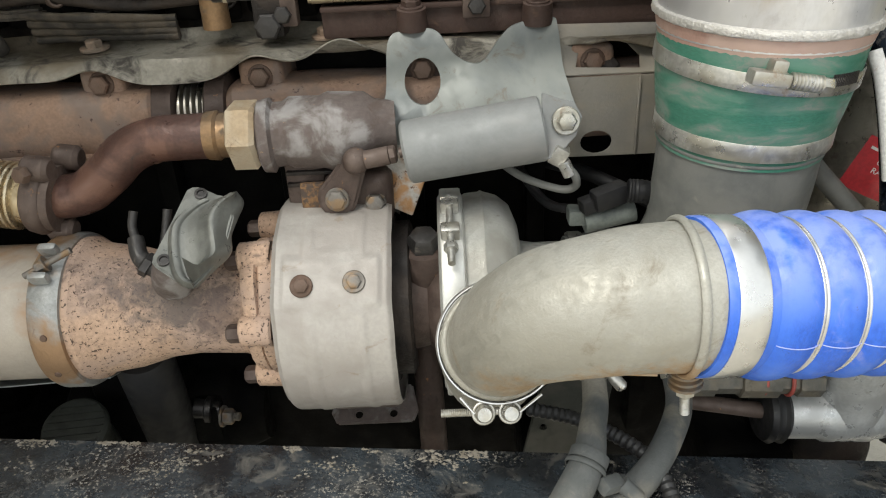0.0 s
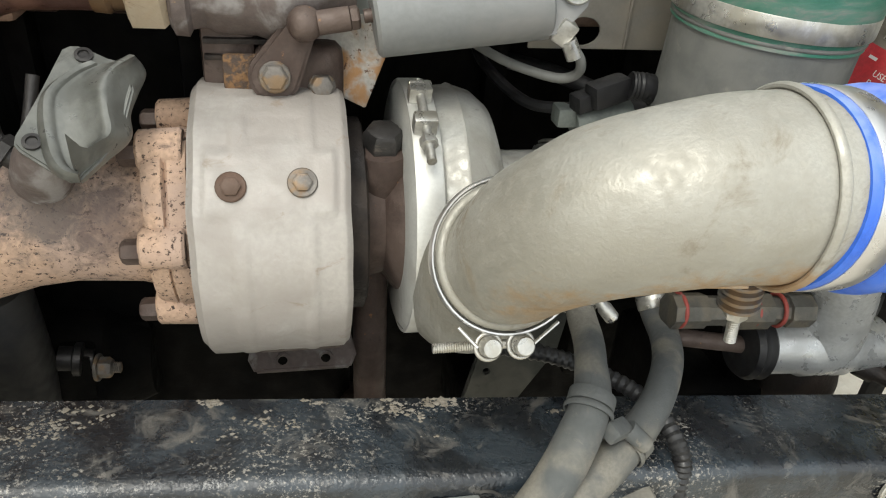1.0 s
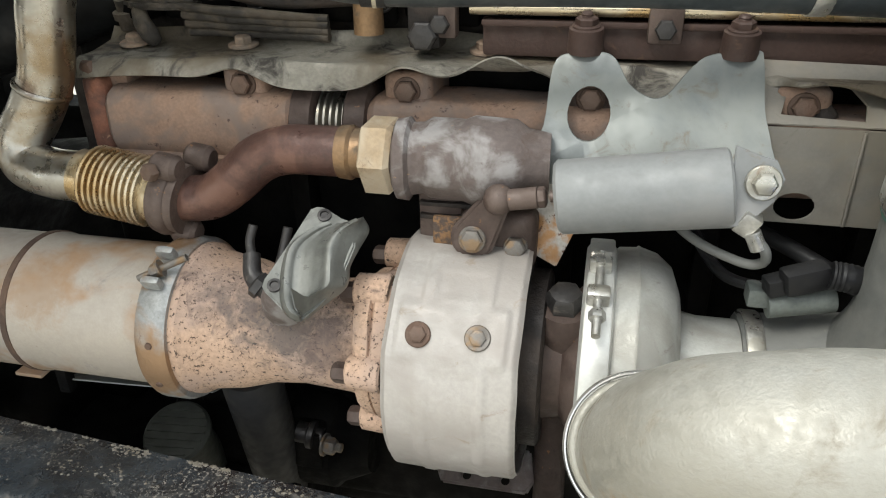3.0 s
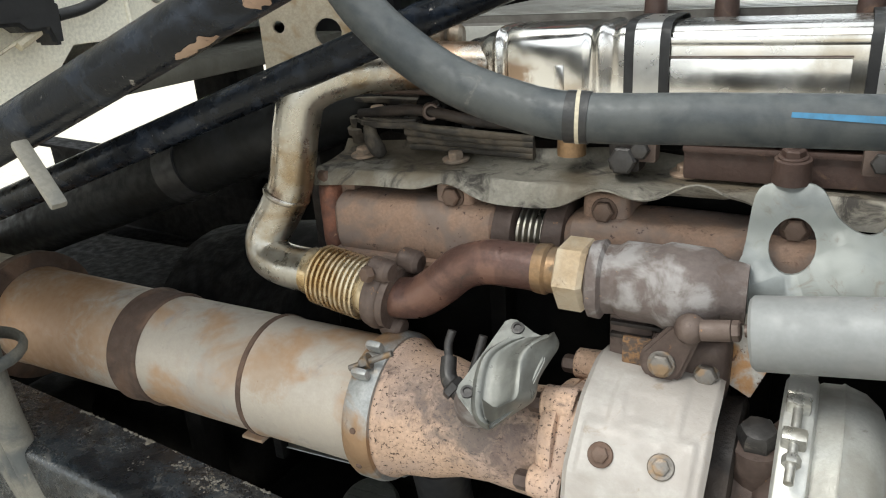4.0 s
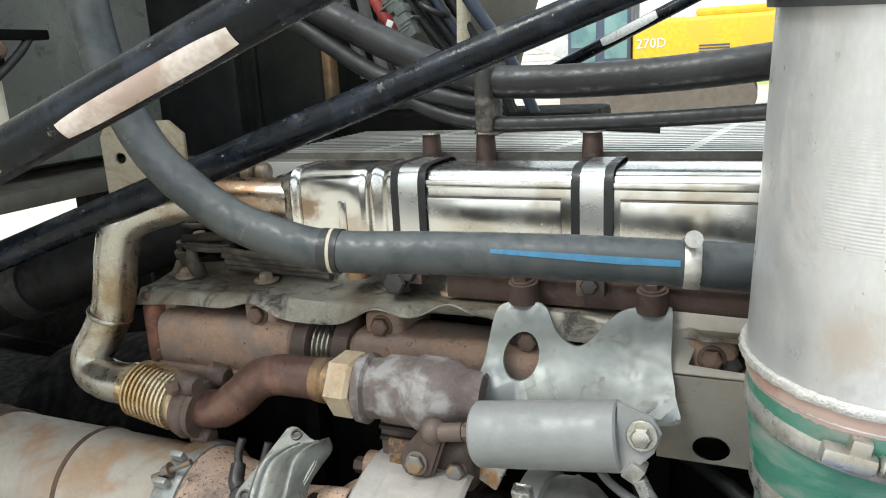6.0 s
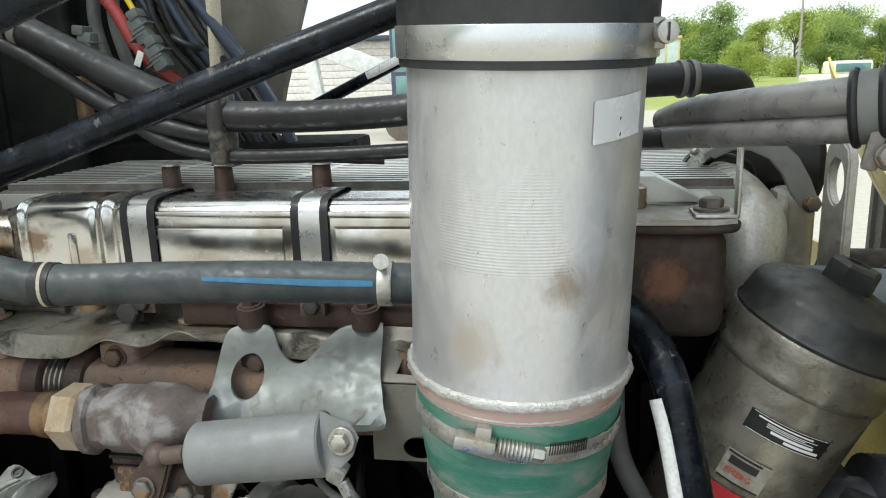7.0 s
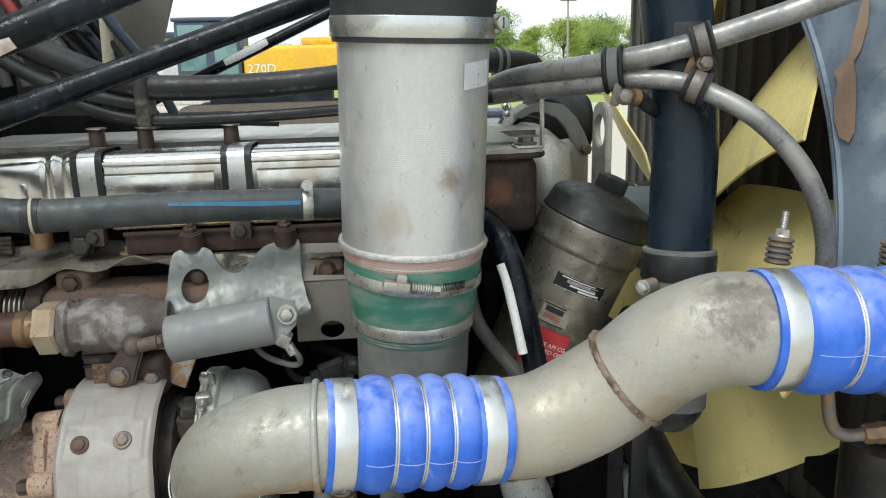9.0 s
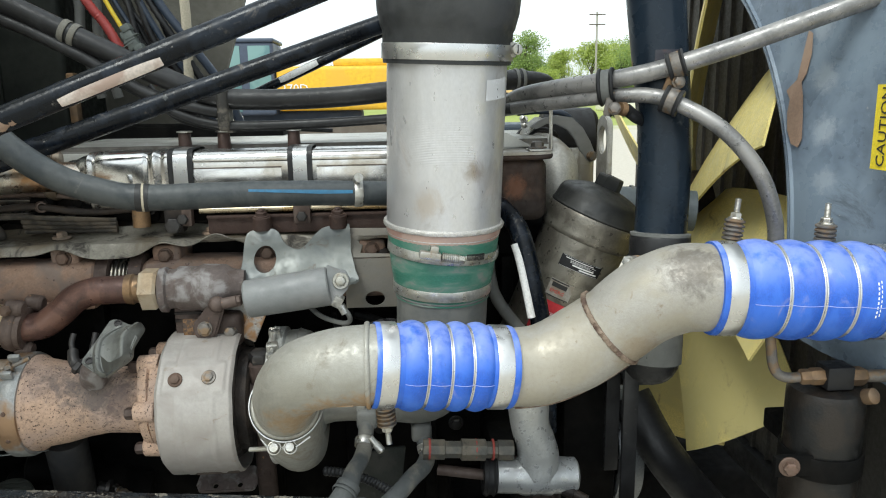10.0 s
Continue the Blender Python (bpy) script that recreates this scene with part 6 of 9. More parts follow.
part("sleeve", lathe([(-0.0075, 0.0845), (-0.0075, 0.0885), (0.0, 0.0895), (0.035, 0.0895), (0.040, 0.092), (0.06, 0.097), (0.085, 0.099), (0.12, 0.094), (0.16, 0.088), (0.30, 0.086), (0.30, 0.0)], PB, PD, 64, bump=lambda s, a: 0.001 * noise.noise((s * 20, math.cos(a) * 2, math.sin(a) * 2))), surface("matt_black_rubber", (0.03, 0.032, 0.034), 0.5, 0.0, tint=(0.05, 0.052, 0.055), tint_amt=0.4, tint_scale=10, dirt=(0.12, 0.11, 0.10), dirt_amt=0.06, bump=0.1), top_hose)
part("steel_band", band(PB + PD * 0.0085, PD, 0.0896, 0.021, 0.0012, 72), STEEL, top_hose, "polished steel band clamp")
kb = PB + PD * 0.0085 + V(0.085, -0.034, 0)
part("worm_screw", merge(lathe([(-0.014, 0.0), (-0.014, 0.0055), (0.010, 0.0055), (0.011, 0.0075), (0.015, 0.0072), (0.016, 0.0)], kb, (0.35, -0.93, 0), 18), box((0.012, 0.02, 0.018), Matrix.Translation(kb + V(-0.003, 0.008, 0)) @ frame_of((0.35, -0.93, 0)), 0.002)), ZINC, top_hose, "slotted worm-drive screw")
part("screw_slot", box((0.0010, 0.002, 0.011), Matrix.Translation(kb + V(0.0056, -0.0148, 0)), 0), BLACKINK, top_hose)
part("air_filter_duct", tube(spline([PB + PD * 0.29, PB + PD * 0.40, PB + PD * 0.50 + V(0.08, 0.0, 0), PB + PD * 0.55 + V(0.25, 0.05, 0)]), 0.087, 40), PLASTIC, top_hose)
lower = thing("green_intake_hose", PA - PD * 0.1, "dusty green silicone hose clamped round the intake pipe", "hose")
part("liner", lathe([(-0.001, 0.0840), (-0.010, 0.0835), (-0.022, 0.0805), (-0.028, 0.078)], PA, PD, 64), PINK, lower, "faded pink silicone liner")
part("sleeve", lathe([(-0.016, 0.0775), (-0.017, 0.0815), (-0.05, 0.0785), (-0.058, 0.0775), (-0.075, 0.0755), (-0.088, 0.0730), (-0.098, 0.0705), (-0.112, 0.070), (-0.1125, 0.067)], PA, PD, 72, bump=lambda s, a: 0.0006 * noise.noise((s * 35, math.cos(a) * 3, math.sin(a) * 3))), GREEN, lower)
part("worm_clamp", band(PA - PD * 0.039, (PD + V(0.06, 0, 0)).normalized(), 0.0805, 0.014, 0.0013, 72), ZINC, lower, "steel worm-drive clamp")
part("lower_clamp", band(PA - PD * 0.0955, PD, 0.0722, 0.015, 0.0013, 72), ZINC, lower, "bright steel clamp")
wc = PA - PD * 0.036 + V(-0.012, -0.084, 0)
wx = V(1, 0.05, -0.18).normalized()
part("clamp_housing", merge(box((0.014, 0.011, 0.030), Matrix.Translation(wc - wx * 0.012) @ frame_of(wx), 0.003), box((0.012, 0.012, 0.012), Matrix.Translation(wc - wx * 0.006 + V(0, 0.002, 0.008)) @ frame_of(wx), 0.003)), ZINC, lower)
part("clamp_screw", merge(lathe([x for i in range(9) for x in ((0.004 + i * 0.0028, 0.0052), (0.0052 + i * 0.0028, 0.0066), (0.0062 + i * 0.0028, 0.0066))] + [(0.03, 0.0)], wc, wx, 16), moved(hexbolt(0.0055, 0.008), at(wc + wx * 0.029, wx))), ZINC, lower)
for k in range(16):
    a = 20 + k * 1.35
    d = V(math.sin(radians(a)), -math.cos(radians(a)), -0.06 * math.sin(radians(a)))
    part("clamp_tooth", box((0.0008, 0.0012, 0.009), Matrix.Translation(PA - PD * 0.039 + d * 0.0818) @ Matrix.Rotation(radians(a), 4, "Z") @ Matrix.Rotation(radians(8), 4, "Y"), 0), BOLTDARK, lower)
inlet = thing("turbo_inlet_tube", PA - PD * 0.2, "grey rubber elbow into the turbocharger", "hose")
part("tube", tube(spline([PA - PD * 0.10, PA - PD * 0.16, PA - PD * 0.215 + V(-0.004, 0.004, 0), (0.245, 0.925, 1.13), (0.20, 0.94, 1.118), (0.14, AX, AZ + 0.004)], 8), [0.0685, 0.0675, 0.066, 0.062, 0.056, 0.052], 44), GREYTUBE, inlet)
part("end_collar", band((0.147, AX, AZ + 0.004), (1, 0, 0), 0.054, 0.014, 0.0025, 40), ZINC, inlet, "steel clamp at the turbocharger end")
part("rim", ring(PA - PD * 0.108, PD, 0.0688, 0.0022, 56), GREYTUBE, inlet)

# ---- hoses over the engine ----
hose_a = thing("coolant_hose", (0, 0.94, 1.43), "long grey rubber coolant hose with a blue stripe", "hose")
pa = spline([(-0.42, 0.93, 1.72), (-0.405, 0.922, 1.64), (-0.385, 0.918, 1.585), (-0.345, 0.916, 1.522), (-0.278, 0.918, 1.470), (-0.21, 0.921, 1.444), (-0.155, 0.925, 1.435), (-0.06, 0.940, 1.434), (0.05, 0.957, 1.432), (0.15, 0.970, 1.428), (0.24, 0.985, 1.424), (0.34, 1.03, 1.42)], 8)
part("hose", tube(pa, 0.0195, 28), RUBBERGREY, hose_a)
part("tape_band", tube([(-0.168, 0.9235, 1.4357), (-0.150, 0.926, 1.4347)], 0.0207, 28), RUBBER, hose_a)
part("tape_band", tube([(-0.1605, 0.9245, 1.4352), (-0.1575, 0.9252, 1.4351)], 0.0211, 28), CREAMTAPE, hose_a, "cream tape wrap")
st = []
for i in range(41):
    f = i / 40
    p = V(-0.008, 0.948, 1.433) + (V(0.145, 0.969, 1.4283) - V(-0.008, 0.948, 1.433)) * f
    for a in (30, 22, 12 + 10 * abs(f - 0.7)):
        st.append(p + V(0, -math.cos(radians(a - 8 * f)), math.sin(radians(a - 8 * f))) * 0.0199)
part("blue_stripe", from_lists(st, [(i * 3 + k, i * 3 + k + 1, i * 3 + k + 4, i * 3 + k + 3) for i in range(40) for k in range(2)]), BLUESTRIPE, hose_a, "faded blue paint stripe")
part("clamp", merge(band((0.152, 0.970, 1.428), (1, 0.13, -0.03), 0.0198, 0.013, 0.0013, 32), lathe([(-0.008, 0.0), (-0.008, 0.0055), (0.006, 0.0055), (0.009, 0.007), (0.012, 0.007), (0.012, 0)], (0.152, 0.955, 1.4515), (0.25, -0.9, 0.3), 14)), ZINC, hose_a, "bright worm-drive hose clamp")

hose_b = thing("heater_hoses", (0, 1.14, 1.56), "pair of dusty black rubber heater hoses clipped together", "hose")
part("hose", tube(spline([(-0.62, 1.20, 1.80), (-0.45, 1.15, 1.745), (-0.32, 1.14, 1.683), (-0.19, 1.14, 1.618), (-0.10, 1.145, 1.580), (-0.02, 1.148, 1.572), (0.10, 1.15, 1.574), (0.2, 1.15, 1.582), (0.30, 1.165, 1.592), (0.40, 1.185, 1.599), (0.455, 1.20, 1.600)], 8), 0.0180, 24), RUBBER, hose_b)
part("end_fitting", tube(spline([(0.44, 1.197, 1.600), (0.47, 1.205, 1.599), (0.495, 1.215, 1.594), (0.508, 1.23, 1.580), (0.51, 1.25, 1.555)]), [0.0165, 0.0165, 0.016, 0.015, 0.015], 22), RUBBER, hose_b, "bent black hose end")
for hx in (0.436, 0.448):
    part("clamp_band", band((hx, 1.1965 + 0.25 * (hx - 0.44), 1.600), (1, 0.25, 0.0), 0.0188, 0.006, 0.0018, 28), GREYTUBE, hose_b, "pale clamp band")
part("hose", tube(spline([(-0.62, 1.18, 1.755), (-0.45, 1.145, 1.715), (-0.32, 1.135, 1.655), (-0.21, 1.135, 1.588), (-0.12, 1.14, 1.558), (-0.075, 1.145, 1.550)], 8), 0.0105, 20), RUBBER, hose_b)
part("hose", tube(spline([(-0.28, 1.20, 1.61), (-0.20, 1.15, 1.575), (-0.16, 1.14, 1.552), (-0.11, 1.14, 1.534), (-0.05, 1.142, 1.528), (0.08, 1.14, 1.530), (0.20, 1.13, 1.536), (0.30, 1.09, 1.545), (0.40, 1.01, 1.552)], 8), 0.0085, 18), RUBBER, hose_b)
part("clip", merge(box((0.020, 0.046, 0.085), Matrix.Translation((-0.080, 1.147, 1.562)), 0.009, 3), box((0.026, 0.03, 0.02), Matrix.Translation((-0.080, 1.155, 1.526)), 0.003)), CLIPTAN, hose_b, "dusty rubber-lined hose clip")
bolt(hose_b, (-0.083, 1.156, 1.531), (0, 0, 1), 0.009, 0.007, BOLTDARK, 0.0125)
part("thin_cable", tube(spline([(-0.22, 1.2, 1.60), (-0.18, 1.19, 1.545), (-0.10, 1.18, 1.521), (0.0, 1.175, 1.521), (0.1, 1.19, 1.515)]), 0.004, 10), RUBBER, hose_b)

for p, d in (((-0.33, 1.14, 1.688), (1, 0.0, -0.48)), ((-0.315, 1.14, 1.681), (1, 0.0, -0.48))):
    part("clamp_band", band(p, d, 0.0188, 0.010, 0.0018, 28), DUSTHOSE, hose_b, "dusty clamp band")
# ---- hood stay rods ----


def rod(name, label, p0, p1, r, mat=BLACKROD, swell=0.0):
    t = thing(name, (Vector(p0) + Vector(p1)) / 2, label, "stay rod", "black brace rods")
    part("tube", tube([Vector(p0) + (Vector(p1) - Vector(p0)) * k / 12 for k in range(13)], [r * (1 + swell * (1 - k / 12)) for k in range(13)], 28), mat, t)
    return t


R1A, R1D = V(-0.1, 0.660, 1.599), V(1, 0.15, 0.405).normalized()
rod1 = rod("brace_rod", "thick black painted brace tube with tan chips and scuffed label", R1A - R1D * 0.64, R1A + R1D * 0.75, 0.0138)


def on_rod(p, d, r, s0, s1, a0, a1, ragged=0.0, n=(18, 8)):
    """A patch on a rod: s along it, a degrees round it, 0 towards the near side and 90 up."""
    side = (V(0, -1, 0) - d * -d.y).normalized()
    up = d.cross(side).normalized()
    up = up if up.z > 0 else -up

    def fn(u, v):
        e = ragged * (noise.noise((u * 5, v * 5, s0 * 9)) if 0.05 < v < 0.95 else noise.noise((u * 9, v * 3, s0 * 9)))
        lo = a0 + e * 40
        hi = a1 + ragged * 40 * noise.noise((u * 6, 7, s0 * 5))
        w = 1 - (2 * abs(u - 0.5)) ** 4 * (1 if ragged else 0.25)
        mid = (lo + hi) / 2
        a = radians(mid + (lo + (hi - lo) * v - mid) * max(0.05, w))
        return p + d * (s0 + (s1 - s0) * u) + (side * math.cos(a) + up * math.sin(a)) * r
    return grid(n[0], n[1], fn)


part("label", on_rod(R1A, R1D, 0.0141, -0.050, 0.064, -66, -10), LABELROD, rod1, "scuffed pinkish-white label strip")
for s0, s1, a0, a1 in ((-0.131, -0.105, -62, -15), (-0.182, -0.154, -80, -50), (-0.105, -0.098, -50, -32)):
    part("chip", on_rod(R1A, R1D, 0.0140, s0, s1, a0, a1, 0.35), TANCHIP, rod1, "bare tan patch where paint is gone")
R2A, R2D = V(-0.1, 1.016, 1.5855), V(1, 0.14, 0.347).normalized()
rod2 = rod("brace_rod", "slim black painted brace tube with small chips", R2A - R2D * 0.98, R2A + R2D * 0.75, 0.0135, swell=0.38)
part("chip", on_rod(R2A, R2D, 0.0161, -0.042, -0.034, 2, 28, 0.6, (10, 6)), RUBBERGREY, rod2, "small pale star-shaped chip")
R3A, R3D = V(-0.153, 1.75, 1.575), V(0.352, 0.0, 0.159).normalized()
rod3 = rod("brace_rod", "black brace tube on the far side with a white label", R3A - R3D * 0.7, R3A + R3D * 0.9, 0.012)
part("label", on_rod(R3A, R3D, 0.0123, 0.095, 0.20, -30, 60), TAPE, rod3, "white label strip")

# ---- oil filter ----
FU = V(0.5694, 0.30, 1.0).normalized()
FT = V(0.5492, 1.0766, 1.3506)
filt = thing("oil_filter", FT - FU * 0.3, "worn metal oil filter housing with a black lid and labels", "oil filter")
part("body", lathe([(-0.32, 0.0), (-0.32, 0.062), (-0.30, 0.072), (-0.0445, 0.0785), (-0.042, 0.081), (-0.036, 0.0822), (-0.031, 0.0815), (-0.018, 0.0828), (-0.004, 0.0850), (0.0, 0.0830), (0.0, 0.0)], FT, FU, 56, bump=lambda s, a: 0.0006 * noise.noise((s * 30, math.cos(a) * 3, math.sin(a) * 3))), FILTER, filt)
lid = part("lid", lathe([(0.0, 0.0), (0.0, 0.0810), (0.003, 0.0822), (0.007, 0.0800), (0.027, 0.0768), (0.034, 0.0735), (0.0385, 0.0680), (0.046, 0.0500), (0.0505, 0.034), (0.053, 0.018), (0.053, 0.0)], FT, FU, 64), LIDBLACK, filt, "black domed lid")
part("lid_nut", lathe([(0.044, 0.0245), (0.071, 0.0235), (0.074, 0.0215), (0.075, 0.012), (0.067, 0.011), (0.067, 0.0)], FT, FU, 6), LIDBLACK, lid, sharp=20)
fside = (V(0.05, -1, 0) - FU * FU.dot(V(0.05, -1, 0))).normalized()
fright = fside.cross(FU).normalized()
fright = fright if fright.x > 0 else -fright


def on_filter(a0, a1, s0, s1, r=0.0855, lift=0.0, nu=14, nv=3, thick=0.0004):
    return grid(nu, nv, lambda u, v: FT + FU * (s0 + (s1 - s0) * v + 0.0135) + (fside * math.cos(radians(a0 + (a1 - a0) * u)) + fright * math.sin(radians(a0 + (a1 - a0) * u))) * 0.913 * (r + 0.014 * ((s0 + (s1 - s0) * v) + 0.075) / 0.3 + lift), thick)


name_plate = part("name_plate", on_filter(-37, 18, -0.107, -0.086, 0.0868), PLASTIC, filt, "black riveted data plate")
for s0, s1, a0, a1 in ((-0.087, -0.0867, -35, 16), (-0.1065, -0.1061, -35, 16), (-0.0903, -0.089, -31, 6), (-0.0926, -0.0921, -24, 10), (-0.0941, -0.0936, -24, 2), (-0.0958, -0.0953, -24, 8), (-0.0999, -0.0974, -20, 9), (-0.104, -0.1014, -10, 14)):
    part("plate_bar", on_filter(a0, a1, s0, s1, 0.0874), WHITE, name_plate)
part("label", on_filter(-37, -5, -0.1645, -0.1325, 0.0880), surface("dirty_white_label", (0.35, 0.33, 0.29), 0.6, 0.1, tint=(0.25, 0.21, 0.16), tint_amt=0.45, tint_scale=40, bump=0.1), filt, "stained white label")
for s0, s1, a0, a1 in ((-0.136, -0.1337, -36, -12), (-0.164, -0.1623, -36, -6), (-0.146, -0.138, -33, -13)):
    part("label_bar", on_filter(a0, a1, s0, s1, 0.0886), BLACKINK, filt)
part("warning_label", on_filter(-42, 6, -0.232, -0.172, 0.0890), REDLABEL, filt, "red warning label with white print")
part("label_sign", on_filter(-37, -31, -0.1845, -0.1815, 0.0896), WHITE, filt)


def filter_text(text, size, a, s, mat):
    """Print that follows the round body, from the angle a at the height s."""
    def bend(co):
        t = radians(a) + co.x / 0.0795
        return FT + FU * (s + co.y + 0.0135) + (fside * math.cos(t) + fright * math.sin(t)) * 0.913 * (0.0898 + 0.014 * (s + 0.075) / 0.3 + co.z)
    return words(text, size, Matrix.Identity(4), mat, filt, bend=bend)


filter_text("EMERG", 0.0085, -33, -0.156, REDINK)
filter_text("USE API CG-4", 0.0090, -27, -0.197, WHITE)
filter_text("RATED OIL ONLY", 0.0090, -27, -0.207, WHITE)
part("embossing", moved(box((0.05, 0.008, 0.0016), None, 0.0006), Matrix.Translation(FT + FU * 0.0462 + fside * 0.036) @ Matrix((fright, -fside, FU)).transposed().to_4x4()), LIDBLACK, lid)
part("filter_base", tube(spline([FT - FU * 0.31, FT - FU * 0.36, (0.42, 1.12, 0.98)]), 0.05, 24), BLOCK, filt)
# the whole housing stands a little nearer and more upright than its drawing
FU2 = V(0.42, -0.07, 1.0).normalized()
filt.matrix_basis = Matrix.Translation((0.540, 1.016, 1.376)) @ FU.rotation_difference(FU2).to_matrix().to_4x4() @ Matrix.Scale(0.935, 4) @ Matrix.Translation(-FT) @ W[filt]
grey_hose = thing("air_hose", (0.66, 1.2, 1.29), "grey-blue ribbed hose behind the filter", "hose")
part("hose", tube(spline([(0.56, 1.24, 1.335), (0.623, 1.22, 1.309), (0.66, 1.2, 1.298), (0.70, 1.19, 1.284), (0.75, 1.18, 1.25)]), 0.036, 28), GREYBLUE, grey_hose)
for x, z in ((0.615, 1.312), (0.628, 1.307)):
    part("rib", ring((x, 1.222, z), (0.93, -0.25, -0.3), 0.036, 0.003, 28), GREYBLUE, grey_hose)

# dip tubes beside the intake pipe
dip = thing("dipstick_tube", (0.41, 0.93, 1.3), "black bent tube wrapped with white tape", "tube")
part("tube", tube(spline([(0.345, 1.06, 1.40), (0.358, 1.0, 1.405), (0.376, 0.955, 1.40), (0.396, 0.925, 1.372), (0.408, 0.905, 1.325), (0.420, 0.89, 1.26), (0.432, 0.885, 1.18), (0.44, 0.90, 1.05)], 8), 0.0155, 22), BLACKROD, dip)
part("tape", tube(spline([(0.388, 0.909, 1.352), (0.394, 0.898, 1.328), (0.402, 0.886, 1.285), (0.409, 0.878, 1.245)]), 0.0065, 10), TAPE, dip, "torn white tape")
steel_line = thing("steel_line", (0.39, 0.96, 1.22), "plain steel tube slanting behind the hose", "tube")
part("tube", tube(spline([(0.36, 1.01, 1.34), (0.362, 0.995, 1.28), (0.375, 0.975, 1.24), (0.42, 0.935, 1.185), (0.45, 0.92, 1.15)]), 0.010, 14), GREYTUBE, steel_line)

# ---- front of the engine ----
housing = thing("thermostat_housing", (0.50, 1.15, 1.40), "cast aluminium coolant housing and neck at the front of the engine", "housing")
# base darker than RUSTBAND, with an orange spot on the front
DARKRUST = surface("dark_rusted_casting", (0.030, 0.021, 0.017), 0.75, 0.1, tint=(0.055, 0.034, 0.024), tint_amt=0.35, dirt=(0.016, 0.012, 0.011), dirt_amt=0.2, bump=0.4, spots=[((0.402, 0.985, 1.428), 0.020, (0.17, 0.075, 0.04), 0.9)])
part("box_casting", box2((0.352, 0.987, 1.372), (0.455, 1.15, 1.477), 0.024, 4), DARKRUST, housing, "dark rust-stained casting with an orange face")
part("box_edge", tube(spline([(0.352, 0.984, 1.476), (0.41, 0.981, 1.476), (0.452, 0.984, 1.477), (0.461, 1.00, 1.478)]), 0.004, 12), DARKRUST, housing)
part("flange_plate", plate([(0.345, -0.165), (0.38, -0.170), (0.44, -0.170), (0.459, -0.164), (0.464, -0.14), (0.462, 0.02), (0.35, 0.04)], 0.006, Matrix.Translation((0, 1.15, 1.479)), [circle2(0.362, -0.150, 0.005, 12)], bevel=0.0015), NECK, housing)
part("neck", tube(spline([(0.500, 1.290, 1.472), (0.504, 1.250, 1.466), (0.507, 1.205, 1.458), (0.510, 1.165, 1.443), (0.508, 1.150, 1.412), (0.503, 1.150, 1.372), (0.50, 1.155, 1.33)]), [0.027, 0.031, 0.034, 0.0365, 0.036, 0.033, 0.032], 36, wob=0.0015), NECK, housing, "pale cast aluminium neck")
for i in range(4):
    part("neck_rib", ring((0.5025 + i * 0.001, 1.262 - i * 0.014, 1.468 - i * 0.0022), (0.05, -0.98, -0.18), 0.0305 + 0.0008 * i, 0.0016, 28), NECK, housing)
part("neck_collar", lathe([(0, 0.0), (0, 0.044), (0.004, 0.046), (0.016, 0.046), (0.018, 0.042), (0.018, 0.0)], (0.499, 1.322, 1.474), (0.03, -1, -0.08), 36), DARKIRON, housing, "dark clamp collar behind the neck")
# bright clamp bracket with two bolts over a black opening
clampm = Matrix.Translation((0.478, 1.275, 1.508)) @ Matrix.Rotation(radians(-12), 4, "Z") @ Matrix.Rotation(radians(80), 4, "X")
part("side_bracket", plate([(-0.021, -0.068), (-0.012, -0.068), (-0.011, -0.030), (-0.004, -0.016), (0.012, 0.002), (0.026, 0.012), (0.024, 0.020), (0.010, 0.020), (-0.006, 0.008), (-0.017, -0.008), (-0.021, -0.022)], 0.016, clampm, bevel=0.002), ZINC, housing)
# solid near-black box put in for the shade of the opening
part("bracket_shadow_box", box2((0.470, 1.300, 1.440), (0.505, 1.34, 1.500), 0.006), BLOCK, housing, "black box that stands in for the shaded opening behind the bracket")
for x, z in ((0.4665, 1.524), (0.4695, 1.511)):
    bolt(housing, (x, 1.268, z), (-0.55, -0.65, 0.5), 0.0055, 0.009, ZINC, 0.0085)
part("hose_stub", tube(spline([(0.345, 1.085, 1.508), (0.372, 1.10, 1.508), (0.394, 1.112, 1.502), (0.405, 1.12, 1.478), (0.406, 1.12, 1.46)]), 0.0075, 14), RUBBER, housing)
part("brass_collar", lathe([(0, 0.013), (0.020, 0.013), (0.022, 0.010), (0.022, 0)], (0.376, 1.045, 1.484), (0, 0, 1), 20), GOLD, housing)
part("cover_web", merge(plate([(0, 0), (0.072, 0), (0.066, 0.006), (0.024, 0.028), (0, 0.028)], 0.05, Matrix.Translation((0.374, 1.105, 1.484)) @ Matrix.Rotation(radians(90), 4, "X"), bevel=0.004)), BRIGHT, housing, "pale cast web")
bolt(housing, (0.441, 1.010, 1.4885), (0, 0, 1), 0.0095, 0.008, BOLTGREY, 0.0155)
part("hose_bracket", merge(box2((0.4575, 0.985, 1.4855), (0.4605, 1.000, 1.556), 0.001), box2((0.424, 0.985, 1.4855), (0.4605, 1.025, 1.4885), 0.001), box2((0.447, 0.960, 1.5535), (0.4605, 1.000, 1.5565), 0.001)), ZINC, housing, "thin upright steel bracket")
arm_out = [(0.470, 1.512), (0.488, 1.524), (0.502, 1.530), (0.526, 1.5335), (0.554, 1.5287), (0.5755, 1.5085), (0.5905, 1.4824), (0.6005, 1.458), (0.598, 1.4445), (0.589, 1.4414)]
arm_in = [(0.5793, 1.4488), (0.5686, 1.4685), (0.5588, 1.488), (0.5442, 1.5058), (0.5229, 1.5165), (0.504, 1.5175), (0.484, 1.508)]
